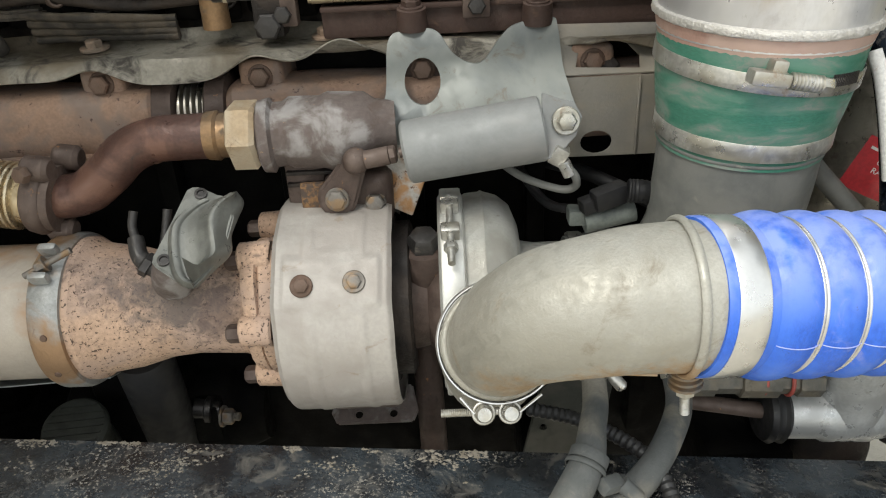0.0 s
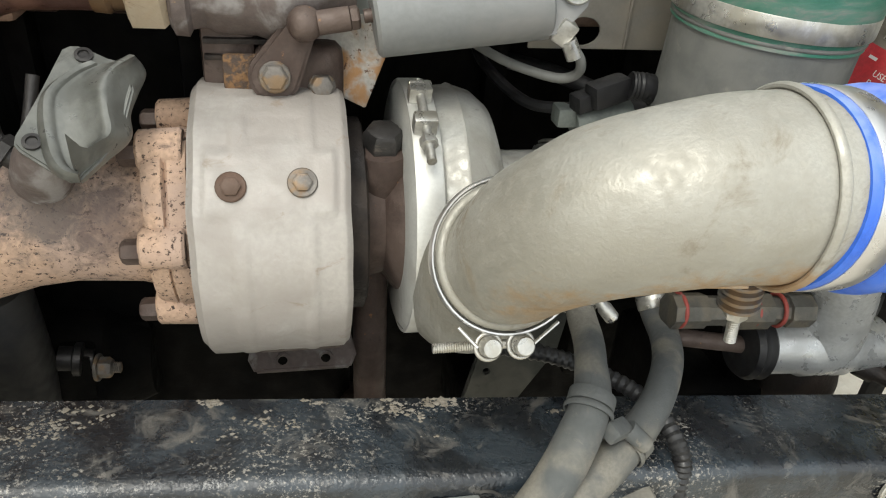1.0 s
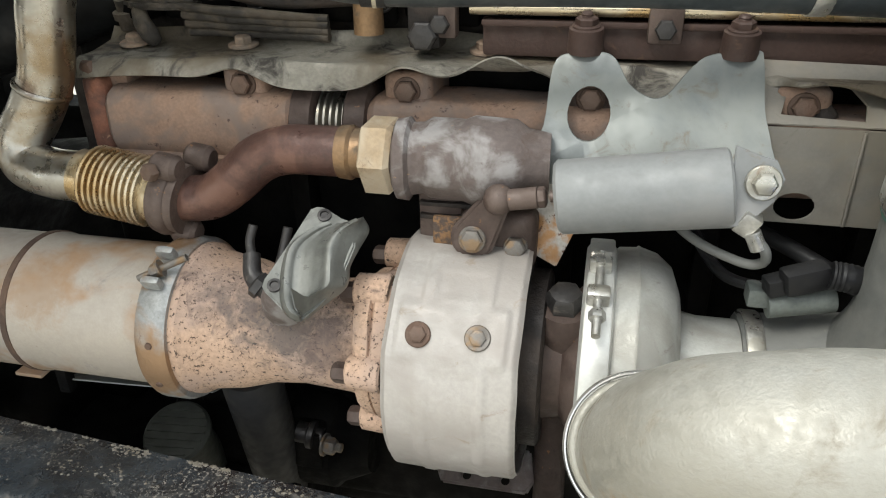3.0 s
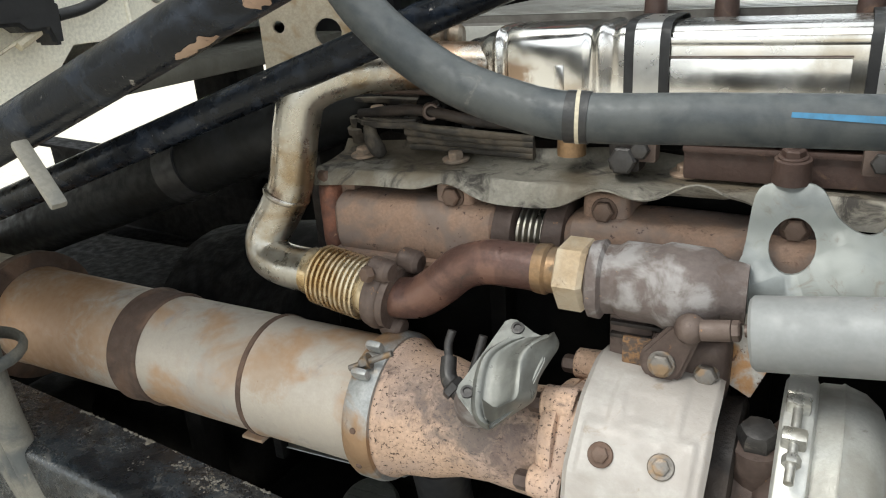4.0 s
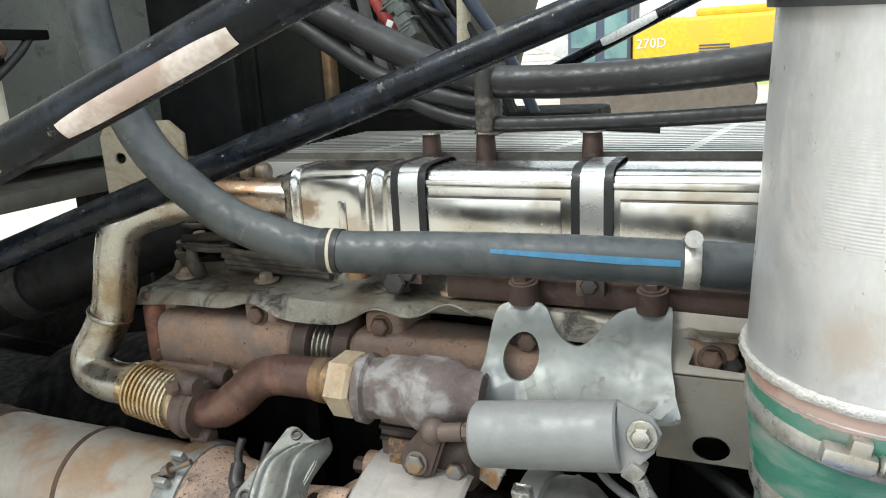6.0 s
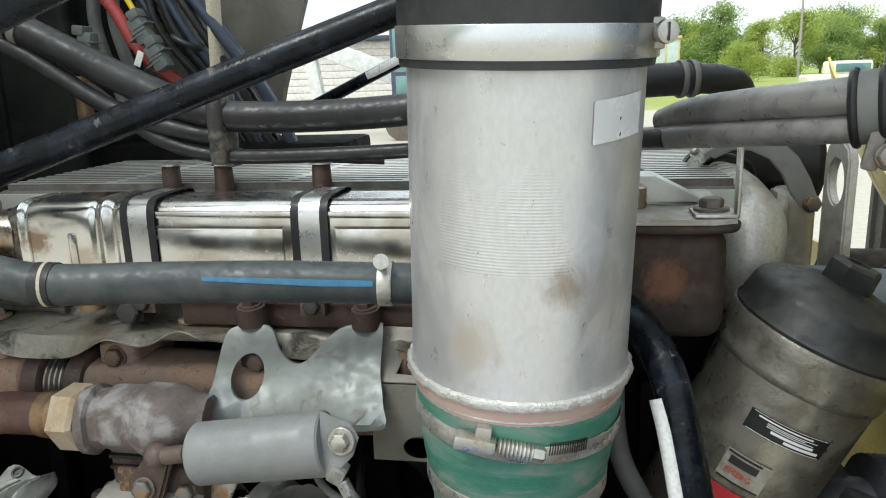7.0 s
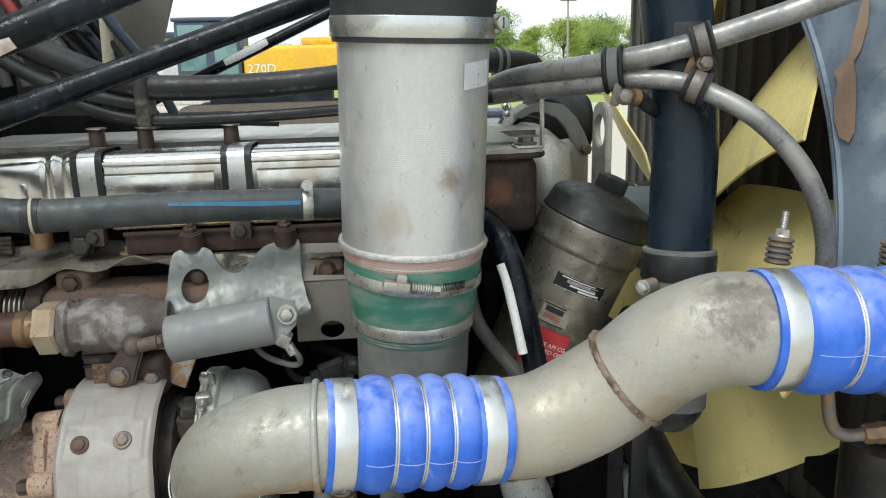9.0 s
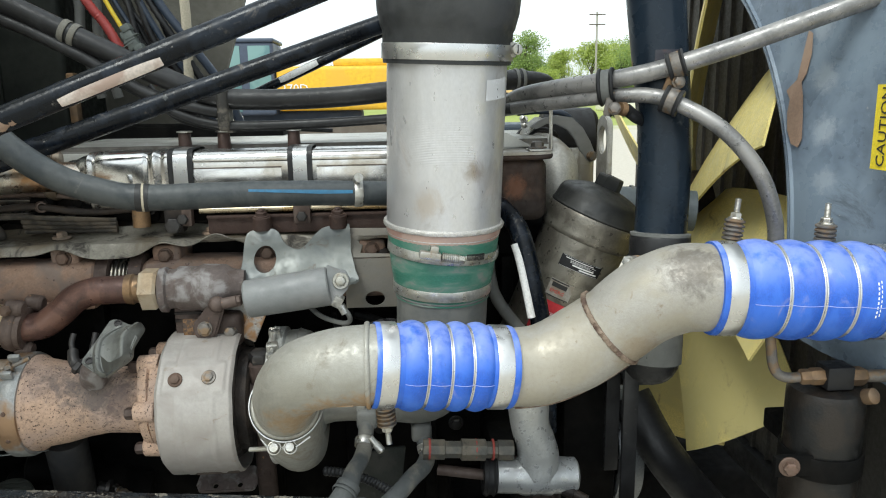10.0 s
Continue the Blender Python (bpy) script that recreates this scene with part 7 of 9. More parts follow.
part("curved_arm", plate([(x, z) for x, z in arm_out + arm_in], 0.009, Matrix.Translation((0, 1.243, 0)) @ Matrix.Rotation(radians(90), 4, "X"), bevel=0.0015), CANGREY, housing, "curved grey steel arm")
bolt(housing, (0.592, 1.234, 1.455), (0.1, -1, 0), 0.0085, 0.007, BOLTGREY, 0.010)
lift = [(-0.034, -0.13), (0.030, -0.13), (0.031, 0.030), (0.025, 0.043), (0.010, 0.050), (-0.010, 0.050), (-0.026, 0.043), (-0.033, 0.030)]
part("lifting_eye", plate(lift, 0.010, Matrix.Translation((0.603, 1.166, 1.484)) @ Matrix.Rotation(radians(-88), 4, "Z") @ Matrix.Rotation(radians(90), 4, "X"), [circle2(0, 0.006, 0.021, 20, 0.024)], bevel=0.002), NECK, housing, "scuffed steel lifting eye")
part("front_column", merge(box2((0.563, 1.235, 1.30), (0.600, 1.30, 1.468), 0.012, 3), box2((0.552, 1.225, 1.30), (0.566, 1.26, 1.470), 0.004)), NECK, housing, "grey cast column")
part("alternator_body", lathe([(0, 0.0), (0, 0.05), (0.01, 0.058), (0.10, 0.058), (0.11, 0.05), (0.11, 0.0)], (0.52, 1.36, 1.487), (1, 0, 0), 28), PLASTIC, housing)
rear = part("rear_case", box2((0.36, 1.47, 1.36), (0.665, 1.62, 1.508), 0.012, 3), surface("blue_black_case", (0.012, 0.024, 0.042), 0.45, 0.0, tint=(0.022, 0.034, 0.05), tint_amt=0.5, tint_scale=14, dirt=(0.09, 0.10, 0.105), dirt_amt=0.12, bump=0.1), housing, "blue-black case in shade behind the neck")
for i in range(6):
    part("louvre", box2((0.40, 1.462, 1.455 + i * 0.008), (0.47, 1.472, 1.459 + i * 0.008), 0.001, 1), bpy.data.materials["blue_black_case"], rear)
part("blue_cable", tube(spline([(0.46, 1.31, 1.537), (0.50, 1.30, 1.540), (0.545, 1.285, 1.536), (0.575, 1.29, 1.515)]), 0.006, 12), BLUEWIRE, housing)
part("loop_hose", tube(spline([(0.475, 1.285, 1.492), (0.500, 1.27, 1.507), (0.528, 1.268, 1.498), (0.54, 1.28, 1.475)]), 0.0035, 10), RUBBER, housing)

heat = thing("heater_tubes", (0.5, 0.86, 1.58), "pair of scuffed aluminium heater tubes with rubber clips", "pipe")
part("tube", tube(spline([(0.40, 1.03, 1.565), (0.418, 1.0, 1.574), (0.455, 0.935, 1.583), (0.508, 0.872, 1.591), (0.575, 0.836, 1.605), (0.66, 0.80, 1.632), (0.75, 0.765, 1.665), (0.90, 0.71, 1.72)], 8), [0.0118, 0.0126, 0.0126, 0.0126, 0.0126, 0.0126, 0.0126, 0.0126], 24), surface("scuffed_tube", (0.205, 0.20, 0.195), 0.40, 0.45, tint=(0.30, 0.29, 0.28), tint_amt=0.42, tint_scale=26, dirt=(0.05, 0.047, 0.045), dirt_amt=0.20, dirt_scale=60, speck=(0.42, 0.41, 0.38), speck_amt=0.03, speck_scale=200, bump=0.15), heat)
tube_mat = bpy.data.materials["scuffed_tube"]
part("tube", tube(spline([(0.38, 1.05, 1.548), (0.42, 0.985, 1.556), (0.47, 0.915, 1.564), (0.52, 0.866, 1.570), (0.565, 0.838, 1.570), (0.60, 0.812, 1.556), (0.645, 0.782, 1.524), (0.690, 0.766, 1.468), (0.716, 0.765, 1.40), (0.722, 0.77, 1.33)], 8), 0.0106, 22), tube_mat, heat)
dclip = V(0.509, 0.862, 1.583)
dax = V(0.9, -0.42, 0.1).normalized()
for d in (-0.0085, 0.0085):
    part("clip_rib", ring(dclip + dax * d, dax, 0.0225, 0.0042, 28, 0.75), RUBBER, heat, "rubber-lined clip rib")
part("clip_band", merge(band(dclip, dax, 0.0228, 0.016, 0.0012, 28)), GREYTUBE, heat, "dusty clip band")
part("clip_tab", box((0.010, 0.012, 0.034), pose(0.5085, 0.848, 1.5605, 0, 10, -20), 0.003), BOLTGREY, heat)
bolt(heat, (0.513, 0.836, 1.5535), (-0.25, -0.95, 0.15), 0.0070, 0.006, BOLTGREY, 0.0090)
part("spacer", lathe([(0, 0.0), (0, 0.0090), (0.008, 0.0100), (0.010, 0.0)], (0.5215, 0.840, 1.5535), (0.9, 0.35, -0.15), 16), BRASS, heat, "rust-orange spacer")
part("support_arm", tube(spline([(0.534, 0.845, 1.551), (0.55, 0.855, 1.541), (0.585, 0.90, 1.53)]), [0.011, 0.0105, 0.009], 16, flat=0.7), RUBBER, heat, "black support arm")
for p, ax in (((0.594, 0.8275, 1.611), (0.9, -0.40, 0.30)), ((0.588, 0.823, 1.5625), (0.80, -0.45, -0.35))):
    part("clip", lathe([(-0.012, 0.0142), (-0.012, 0.0185), (-0.0095, 0.0195), (-0.008, 0.0185), (-0.006, 0.0168), (0.006, 0.0168), (0.008, 0.0185), (0.0095, 0.0195), (0.012, 0.0185), (0.012, 0.0142)], p, ax, 28), RUBBER, heat, "rubber-lined clip")
    part("clip_strap", band(p, ax, 0.0168, 0.012, 0.0008, 28), BOLTGREY, heat)
part("clip_bracket", merge(box((0.02, 0.014, 0.045), pose(0.594, 0.838, 1.588, 0, 20, -20), 0.003)), BRASS, heat, "brass-coloured clip bracket")
bolt(heat, (0.596, 0.824, 1.588), (0, -1, 0.1), 0.0065, 0.005, BOLTGREY, 0.0095)

coolant = thing("coolant_tube", (0.58, 0.87, 1.3), "blue-black painted upright coolant tube in a rubber coupling", "pipe")
ca0, ca1 = V(0.5885, 0.846, 1.2845), V(0.6135, 0.896, 1.7845)
cdir = (ca1 - ca0).normalized()
part("tube", tube([ca0 + cdir * s + V(-0.10, 0.08, 0) * max(0.0, s - 0.22) for s in (0.0, 0.1, 0.14, 0.2, 0.24, 0.3, 0.4, 0.5)], [0.0372, 0.0372, 0.0374, 0.0378, 0.0381, 0.039, 0.041, 0.044], 40), BLUEPAINT, coolant)
part("coupling", lathe([(-0.10, 0.0385), (-0.10, 0.0405), (0.04, 0.0405), (0.045, 0.0418), (0.085, 0.0418), (0.09, 0.0405), (0.09, 0.0370)], ca0, cdir, 44), GREYTUBE, coolant, "dusty rubber coupling")
part("coupling_lip", lathe([(0.086, 0.037), (0.086, 0.0430), (0.090, 0.0430), (0.0915, 0.0374)], ca0, cdir, 44), GREYTUBE, coolant)
part("clamp_band", band(ca0 + cdir * 0.070, cdir, 0.0420, 0.03, 0.0014, 44), RUBBER, coolant)
spring_bolt(coolant, ca0 + cdir * 0.055 + V(-0.038, -0.020, 0), (-0.7, -0.7, 0.1), 0.008, BOLTGREY, 0.65)
part("bare_patch", grid(10, 6, lambda u, v: ca0 + cdir * (0.262 + 0.016 * v) + (V(-0.25 + 0.5 * u, -1, 0).normalized()) * 0.0388 + V(-0.10, 0.08, 0) * 0.048), BRASS, coolant, "bare tan patch")
part("red_patch", grid(10, 6, lambda u, v: ca0 + cdir * (0.32 + 0.03 * v) + (V(-0.6 + 1.1 * u, -1, 0).normalized()) * 0.0402 + V(-0.10, 0.08, 0) * 0.112), surface("brown_primer", (0.07, 0.04, 0.04), 0.6, 0.0, tint=(0.03, 0.03, 0.04), tint_amt=0.5, tint_scale=50), coolant)
part("outlet_hose", tube([(0.545, 1.125, 1.372), (0.594, 1.12, 1.374), (0.66, 1.105, 1.372), (0.74, 1.085, 1.366)], 0.036, 28), GREYBLUE, coolant, "blue-grey outlet hose")
for hx in (0.606, 0.634):
    part("outlet_ring", band((hx, 1.117, 1.3735), (1, -0.17, -0.04), 0.0365, 0.005, 0.0015, 32), GREYTUBE, coolant)
part("lower_elbow", tube(spline([ca0 - cdir * 0.07, ca0 - cdir * 0.10 + V(0.0, 0.012, 0), (0.595, 0.94, 1.185), (0.575, 1.03, 1.18), (0.56, 1.10, 1.18)]), 0.041, 28), RUBBER, coolant)

# fan, shroud, radiator
FC = V(0.80, 1.30, 1.325)
fan = thing("fan", FC, "dusty yellow plastic engine fan", "fan")
part("hub", lathe([(-0.06, 0.0), (-0.06, 0.05), (-0.04, 0.09), (0.04, 0.09), (0.05, 0.06), (0.05, 0.0)], FC, (-1, 0, 0), 32), DARKIRON, fan)
part("drive", lathe([(0.05, 0.06), (0.16, 0.06), (0.16, 0.0)], FC, (-1, 0, 0), 28), DARKIRON, fan)


def blade(a0):
    def fn(u, v):
        r = 0.08 + 0.395 * u
        chord = 0.155 + 0.095 * u
        w = (v - 0.5) * chord * 0.86
        a = radians(a0) + w / max(r, 0.14) + 0.10 * u * u
        return FC + V(-(v - 0.5) * chord * 0.5 - 0.014 * math.sin(math.pi * v), r * math.cos(a), r * math.sin(a))
    return grid(16, 10, fn, 0.004)


for k in range(9):
    part("blade", blade(20 + k * 40), YELLOW, fan)
shroud = thing("fan_shroud", (0.8, 1.28, 0.9), "blue-black painted fan shroud with a bare tan patch", "shroud")


def shroud_front():
    cy, cz = 1.30, 1.33
    bm_v, faces = [], []
    n = 96
    for k in range(n):
        a = 2 * math.pi * k / n
        c, s = math.cos(a), math.sin(a)
        far = min(0.68 / max(1e-6, abs(c)), 0.60 / max(1e-6, abs(s)))
        for r, x in ((0.488, 0.765), (0.490, 0.772), (0.515, 0.778), (0.555, 0.79), (max(0.575, far * 0.9), 0.825), (max(0.595, far), 0.84)):
            bm_v.append((x, cy + c * r, cz + s * r))
    for k in range(n):
        if k > 50 or k < 19:
            continue
        for j in range(5):
            a, b = k * 6 + j, ((k + 1) % n) * 6 + j
            faces.append((a, a + 1, b + 1, b))
    bm = from_lists(bm_v, faces)
    bmesh.ops.delete(bm, geom=[v for v in bm.verts if not v.link_faces], context="VERTS")
    bmesh.ops.solidify(bm, geom=bm.faces[:], thickness=0.004)
    return bm


part("panel", shroud_front(), SHROUDPAINT, shroud)
part("rim", grid(80, 5, lambda u, v: (0.764 + 0.03 * v, 1.30 + 0.487 * math.cos(radians(71 + 119 * u)), 1.33 + 0.487 * math.sin(radians(71 + 119 * u))), 0.004), SHROUDPAINT, shroud)
PANEL = ((0.488, 0.765), (0.490, 0.772), (0.515, 0.778), (0.555, 0.79))


def on_panel(co):
    """Lay a flat outline (towards -y, up) on the shroud's face."""
    y, z = 0.836 - co.x, 1.543 + co.y
    r = math.hypot(y - 1.30, z - 1.33)
    x = PANEL[-1][1] + (r - 0.555) * 0.29
    for (r0, x0), (r1, x1) in zip(PANEL, PANEL[1:]):
        if r0 <= r <= r1:
            x = x0 + (x1 - x0) * (r - r0) / (r1 - r0)
    return V(x - 0.0075 - co.z, y, z)


patch = [(28, 145), (35, 140), (33, 105), (24, 70), (15, 55), (17, 30), (15, -10), (12, -45), (4, -60), (-8, -55), (-14, -30), (-12, 0), (-6, 25), (-12, 40), (-2, 50), (8, 60), (14, 85), (22, 120)]
part("bare_patch", plate([((x - 0.228 * y) * 0.001, y * 0.00077) for x, y in patch], 0.0006, None, shape=on_panel), TANCHIP, shroud, "bare tan patch where paint has peeled")
label = part("caution_label", plate([(-0.031, -0.05), (0.06, -0.05), (0.06, 0.05), (-0.031, 0.05)], 0.0008, Matrix.Translation((0.7875, 0.655, 1.53)) @ Matrix.Rotation(radians(-90), 4, "Z") @ Matrix.Rotation(radians(90), 4, "X")), CAUTION, shroud, "yellow warning label with a black border")
LBM = Matrix.Translation((0.7868, 0.655, 1.53)) @ Matrix.Rotation(radians(-90), 4, "Z") @ Matrix.Rotation(radians(90), 4, "X") @ Matrix.Rotation(radians(90), 4, "Z")
words("CAUTION", 0.021, LBM @ Matrix.Translation((-0.047, 0.006, 0.0009)), BLACKINK, label)
for k in range(3):
    part("print_bar", moved(box((0.07, 0.004, 0.0003), None, 0), LBM @ Matrix.Translation((-0.01, -0.008 - 0.011 * k, 0.001))), BLACKINK, label)
radiator = thing("radiator", (0.95, 1.28, 0.9), "dark finned radiator behind the fan", "radiator")
part("core", box2((0.92, 0.62, 0.86), (0.97, 1.94, 1.90), 0.004), RADIATOR, radiator)
part("tank", box2((0.86, 0.60, 1.88), (0.99, 1.96, 1.96), 0.02), PLASTIC, radiator)
part("tank", box2((0.90, 0.60, 0.81), (0.99, 1.96, 0.87), 0.02), PLASTIC, radiator)
for i in range(24):
    y = 0.66 + i * 0.054
    part("fin_bar", box2((0.913, y, 0.87), (0.92, y + 0.006, 1.88), 0), RADIATOR, radiator)
part("lower_hose", tube(spline([(0.93, 0.95, 0.84), (0.88, 0.95, 0.79), (0.80, 0.965, 0.80), (0.725, 0.985, 0.875), (0.665, 1.01, 0.955), (0.63, 1.06, 1.03)]), 0.036, 24), RUBBER, radiator)
part("seal_wall", box2((0.835, 0.60, 0.81), (0.92, 0.615, 1.9), 0.002), PLASTIC, radiator)

# receiver drier by the shroud
drier = thing("receiver_drier", (0.755, 0.68, 1.0), "dirty black receiver drier with brass line fittings", "drier")
part("can", lathe([(-0.35, 0.0), (-0.35, 0.045), (-0.10, 0.047), (-0.098, 0.049), (-0.09, 0.049), (-0.088, 0.047), (-0.012, 0.047), (-0.004, 0.044), (0.0, 0.036), (0.0, 0.0)], (0.755, 0.68, 1.205), (0, 0, 1), 40), surface("greasy_black_can", (0.006, 0.006, 0.006), 0.45, 0.0, tint=(0.016, 0.012, 0.009), tint_amt=0.45, tint_scale=16, dirt=(0.26, 0.23, 0.20), dirt_amt=0.05, dirt_scale=30, bump=0.3, gloss=0.35), drier)
part("strap", merge(band((0.755, 0.68, 1.105), (0, 0, 1), 0.048, 0.03, 0.003, 40), box((0.05, 0.01, 0.028), Matrix.Translation((0.70, 0.648, 1.11)), 0.003)), BLOCK, drier, "black mounting strap")
bolt(drier, (0.692, 0.642, 1.112), (-0.2, -1, 0), 0.008, 0.008, BOLTRUST, 0.013)
part("manifold_block", box((0.035, 0.03, 0.03), Matrix.Translation((0.755, 0.665, 1.222)), 0.003), PLASTIC, drier)
part("fitting", merge(moved(hexbolt(0.010, 0.018), at((0.738, 0.664, 1.222), (-1, 0, 0))), moved(hexbolt(0.009, 0.012), at((0.72, 0.664, 1.222), (-1, 0, 0)))), BRASS, drier)
part("fitting", moved(hexbolt(0.011, 0.022), at((0.772, 0.664, 1.220), (1, 0, 0))), BRASS, drier)
part("port", merge(lathe([(0, 0.010), (0.012, 0.010), (0.014, 0.007), (0.014, 0)], (0.785, 0.645, 1.20), (0.3, -0.8, 0.4), 14)), BRASS, drier)
part("line", tube(spline([(0.715, 0.664, 1.222), (0.69, 0.666, 1.222), (0.676, 0.668, 1.235), (0.672, 0.675, 1.275), (0.672, 0.69, 1.33)]), 0.0065, 12), BOLTGREY, drier, "thin tarnished line")
part("line", tube(spline([(0.79, 0.664, 1.22), (0.85, 0.655, 1.22), (0.95, 0.62, 1.22)]), 0.008, 12), BOLTGREY, drier)
part("bracket", box2((0.74, 0.68, 1.09), (0.80, 0.80, 1.12), 0.004), BLOCK, drier)
part("post", box2((0.775, 0.765, 0.70), (0.80, 0.80, 1.12), 0.004), BLOCK, drier)

# coolant pump, belts and pulleys
pump = thing("coolant_pump", (0.45, 0.95, 0.93), "silver-painted coolant pump casting", "pump")
SILVER = surface("silver_paint", (0.46, 0.47, 0.47), 0.38, 0.5, tint=(0.38, 0.385, 0.385), tint_amt=0.4, dirt=(0.2, 0.18, 0.15), dirt_amt=0.12, dirt_scale=30, bump=0.12)
part("body", lathe([(0, 0.0), (0, 0.031), (0.004, 0.034), (0.045, 0.034), (0.052, 0.0375), (0.105, 0.0375), (0.112, 0.034), (0.152, 0.033), (0.156, 0.028), (0.156, 0.0)], (0.405, 0.935, 0.942), (1, 0, -0.06), 36), SILVER, pump)
part("upper_neck", tube(spline([(0.487, 0.935, 0.945), (0.487, 0.932, 0.975), (0.480, 0.926, 1.01), (0.470, 0.918, 1.04), (0.466, 0.914, 1.062), (0.462, 0.908, 1.10), (0.458, 0.90, 1.15)]), [0.040, 0.039, 0.037, 0.035, 0.036, 0.037, 0.037], 32, wob=0.0015), SILVER, pump, "silver elbow neck")
part("grommet", lathe([(-0.022, 0.030), (-0.022, 0.036), (-0.016, 0.040), (-0.010, 0.036), (-0.006, 0.036), (-0.002, 0.040), (0.003, 0.035), (0.003, 0.030)], (0.405, 0.935, 0.942), (1, 0, -0.06), 32), PLASTIC, pump, "black rubber grommet")
part("inlet_stub", tube([(0.385, 0.935, 0.943), (0.30, 0.95, 0.95)], 0.010, 16), BROWNIRON, pump)
part("lower_body", lathe([(0, 0.040), (0.03, 0.048), (0.08, 0.05), (0.08, 0)], (0.487, 0.95, 0.915), (0, 0.1, -1), 28), DARKIRON, pump)
part("port", lathe([(0, 0.014), (0.02, 0.014), (0.02, 0.010), (0.045, 0.009), (0.045, 0)], (0.535, 0.92, 0.915), (0.6, -0.4, -0.2), 16), DARKIRON, pump)
part("heater_fitting", lathe([(0, 0.019), (0.028, 0.019), (0.029, 0.016), (0.05, 0.016), (0.051, 0.0205), (0.095, 0.0205), (0.096, 0.016), (0.125, 0.016), (0.126, 0.019), (0.165, 0.019), (0.165, 0.0)], (0.437, 0.92, 0.998), (-1, 0.0, 0.06), 8), surface("grimy_pipe_fitting", (0.085, 0.082, 0.073), 0.55, 0.4, tint=(0.13, 0.115, 0.09), tint_amt=0.4, tint_scale=40, dirt=(0.04, 0.036, 0.032), dirt_amt=0.2, bump=0.3), pump, "grey pipe fittings with red seal paint", 20)
REDSEAL = surface("red_sealant", (0.26, 0.045, 0.035), 0.6, 0.0, dirt=(0.12, 0.08, 0.07), dirt_amt=0.35)
for x in (0.284, 0.369, 0.400):
    part("seal_paint", ring((x, 0.92, 0.9985 + 0.06 * (0.437 - x)), (1, 0, -0.06), 0.0172, 0.0024, 20), REDSEAL, pump)
part("mount", box2((0.40, 0.96, 0.85), (0.46, 1.12, 1.0), 0.01), BLOCK, pump)
# added black block that hides the ground showing below the pump
part("lower_gap_fill", box2((0.33, 0.94, 0.68), (0.53, 1.12, 0.868), 0.012), BLOCK, pump)
pump.matrix_basis = Matrix.Translation((0.3513, 0.874, 0.9915)) @ Matrix.Scale(0.84, 4) @ Matrix.Translation((-0.405, -0.935, -0.942)) @ W[pump]
cross = thing("front_crossmember", (1.02, 1.28, 0.75), "added black steel crossmember under the radiator", "crossmember")
# added beam, no real part: hides bright ground so the gap stays dark
part("dark_fill_beam", box2((0.30, 1.50, 0.42), (1.30, 1.98, 0.62), 0.03, 3), BLOCK, cross, "added black beam that darkens the gap below the fan")
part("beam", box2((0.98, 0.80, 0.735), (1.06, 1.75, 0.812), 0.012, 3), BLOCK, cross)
drive = thing("belt_drive", (0.60, 1.1, 0.95), "black pulleys and belts in shade", "pulleys")
part("pulley", lathe([(0, 0.0), (0, 0.06)] + [x for i in range(6) for x in ((0.004 + i * 0.006, 0.085), (0.007 + i * 0.006, 0.081))] + [(0.045, 0.085), (0.045, 0.0)], (0.60, 1.02, 1.16), (1, 0, 0), 40), PULLEYGREY, drive)
part("pulley", lathe([(0, 0.0), (0, 0.05), (0.005, 0.11), (0.05, 0.11), (0.05, 0.0)], (0.60, 1.14, 0.90), (1, 0, 0), 40), surface("steel_pulley", (0.2, 0.21, 0.22), 0.4, 0.6, dirt=(0.05, 0.05, 0.05), dirt_amt=0.2), drive)
part("compressor", lathe([(0, 0.0), (0, 0.055), (0.01, 0.062), (0.10, 0.062), (0.105, 0.0)], (0.51, 1.02, 1.16), (1, 0, 0), 32), PULLEYGREY, drive)
part("belt", merge(box2((0.575, 0.935, 0.62), (0.60, 0.945, 1.17), 0.002), box2((0.575, 1.03, 0.90), (0.60, 1.04, 1.10), 0.002)), RUBBER, drive)
part("mount", box2((0.50, 1.04, 0.82), (0.60, 1.14, 1.16), 0.01), BLOCK, drive)

# ---- coolant branch hoses over the rail ----
yh = thing("branch_hose", (0.15, 0.77, 1.0), "dust-coated branched rubber hose tied over the frame rail", "hose")
part("hose", tube(spline([(0.155, 0.880, 1.085), (0.152, 0.849, 1.062), (0.147, 0.815, 1.058), (0.139, 0.787, 1.057), (0.131, 0.760, 1.047), (0.116, 0.740, 1.030), (0.095, 0.722, 1.006), (0.062, 0.705, 0.965), (0.03, 0.68, 0.92), (0.0, 0.66, 0.84)], 8), [0.0118, 0.0118, 0.0120, 0.0122, 0.0145, 0.0160, 0.0162, 0.0162, 0.0162, 0.0165], 28), DUSTHOSE, yh)
part("hose", tube(spline([(0.242, 0.915, 1.045), (0.248, 0.895, 1.022), (0.240, 0.855, 1.022), (0.222, 0.815, 1.027), (0.200, 0.783, 1.020), (0.176, 0.762, 1.008), (0.148, 0.744, 0.996), (0.118, 0.728, 0.985), (0.09, 0.715, 0.97)], 8), [0.0130, 0.0130, 0.0130, 0.0128, 0.0128, 0.0138, 0.0155, 0.0160, 0.0160], 28), DUSTHOSE, yh)
for p, ax in (((0.131, 0.760, 1.047), (-0.45, -0.75, -0.45)), ((0.170, 0.758, 1.005), (-0.8, -0.5, -0.3))):
    part("clamp", merge(band(p, ax, 0.0160, 0.010, 0.0014, 32), band(V(*p) + V(*ax).normalized() * 0.009, ax, 0.0170, 0.004, 0.0014, 32)), DUSTHOSE, yh, "dusty hose clamp")
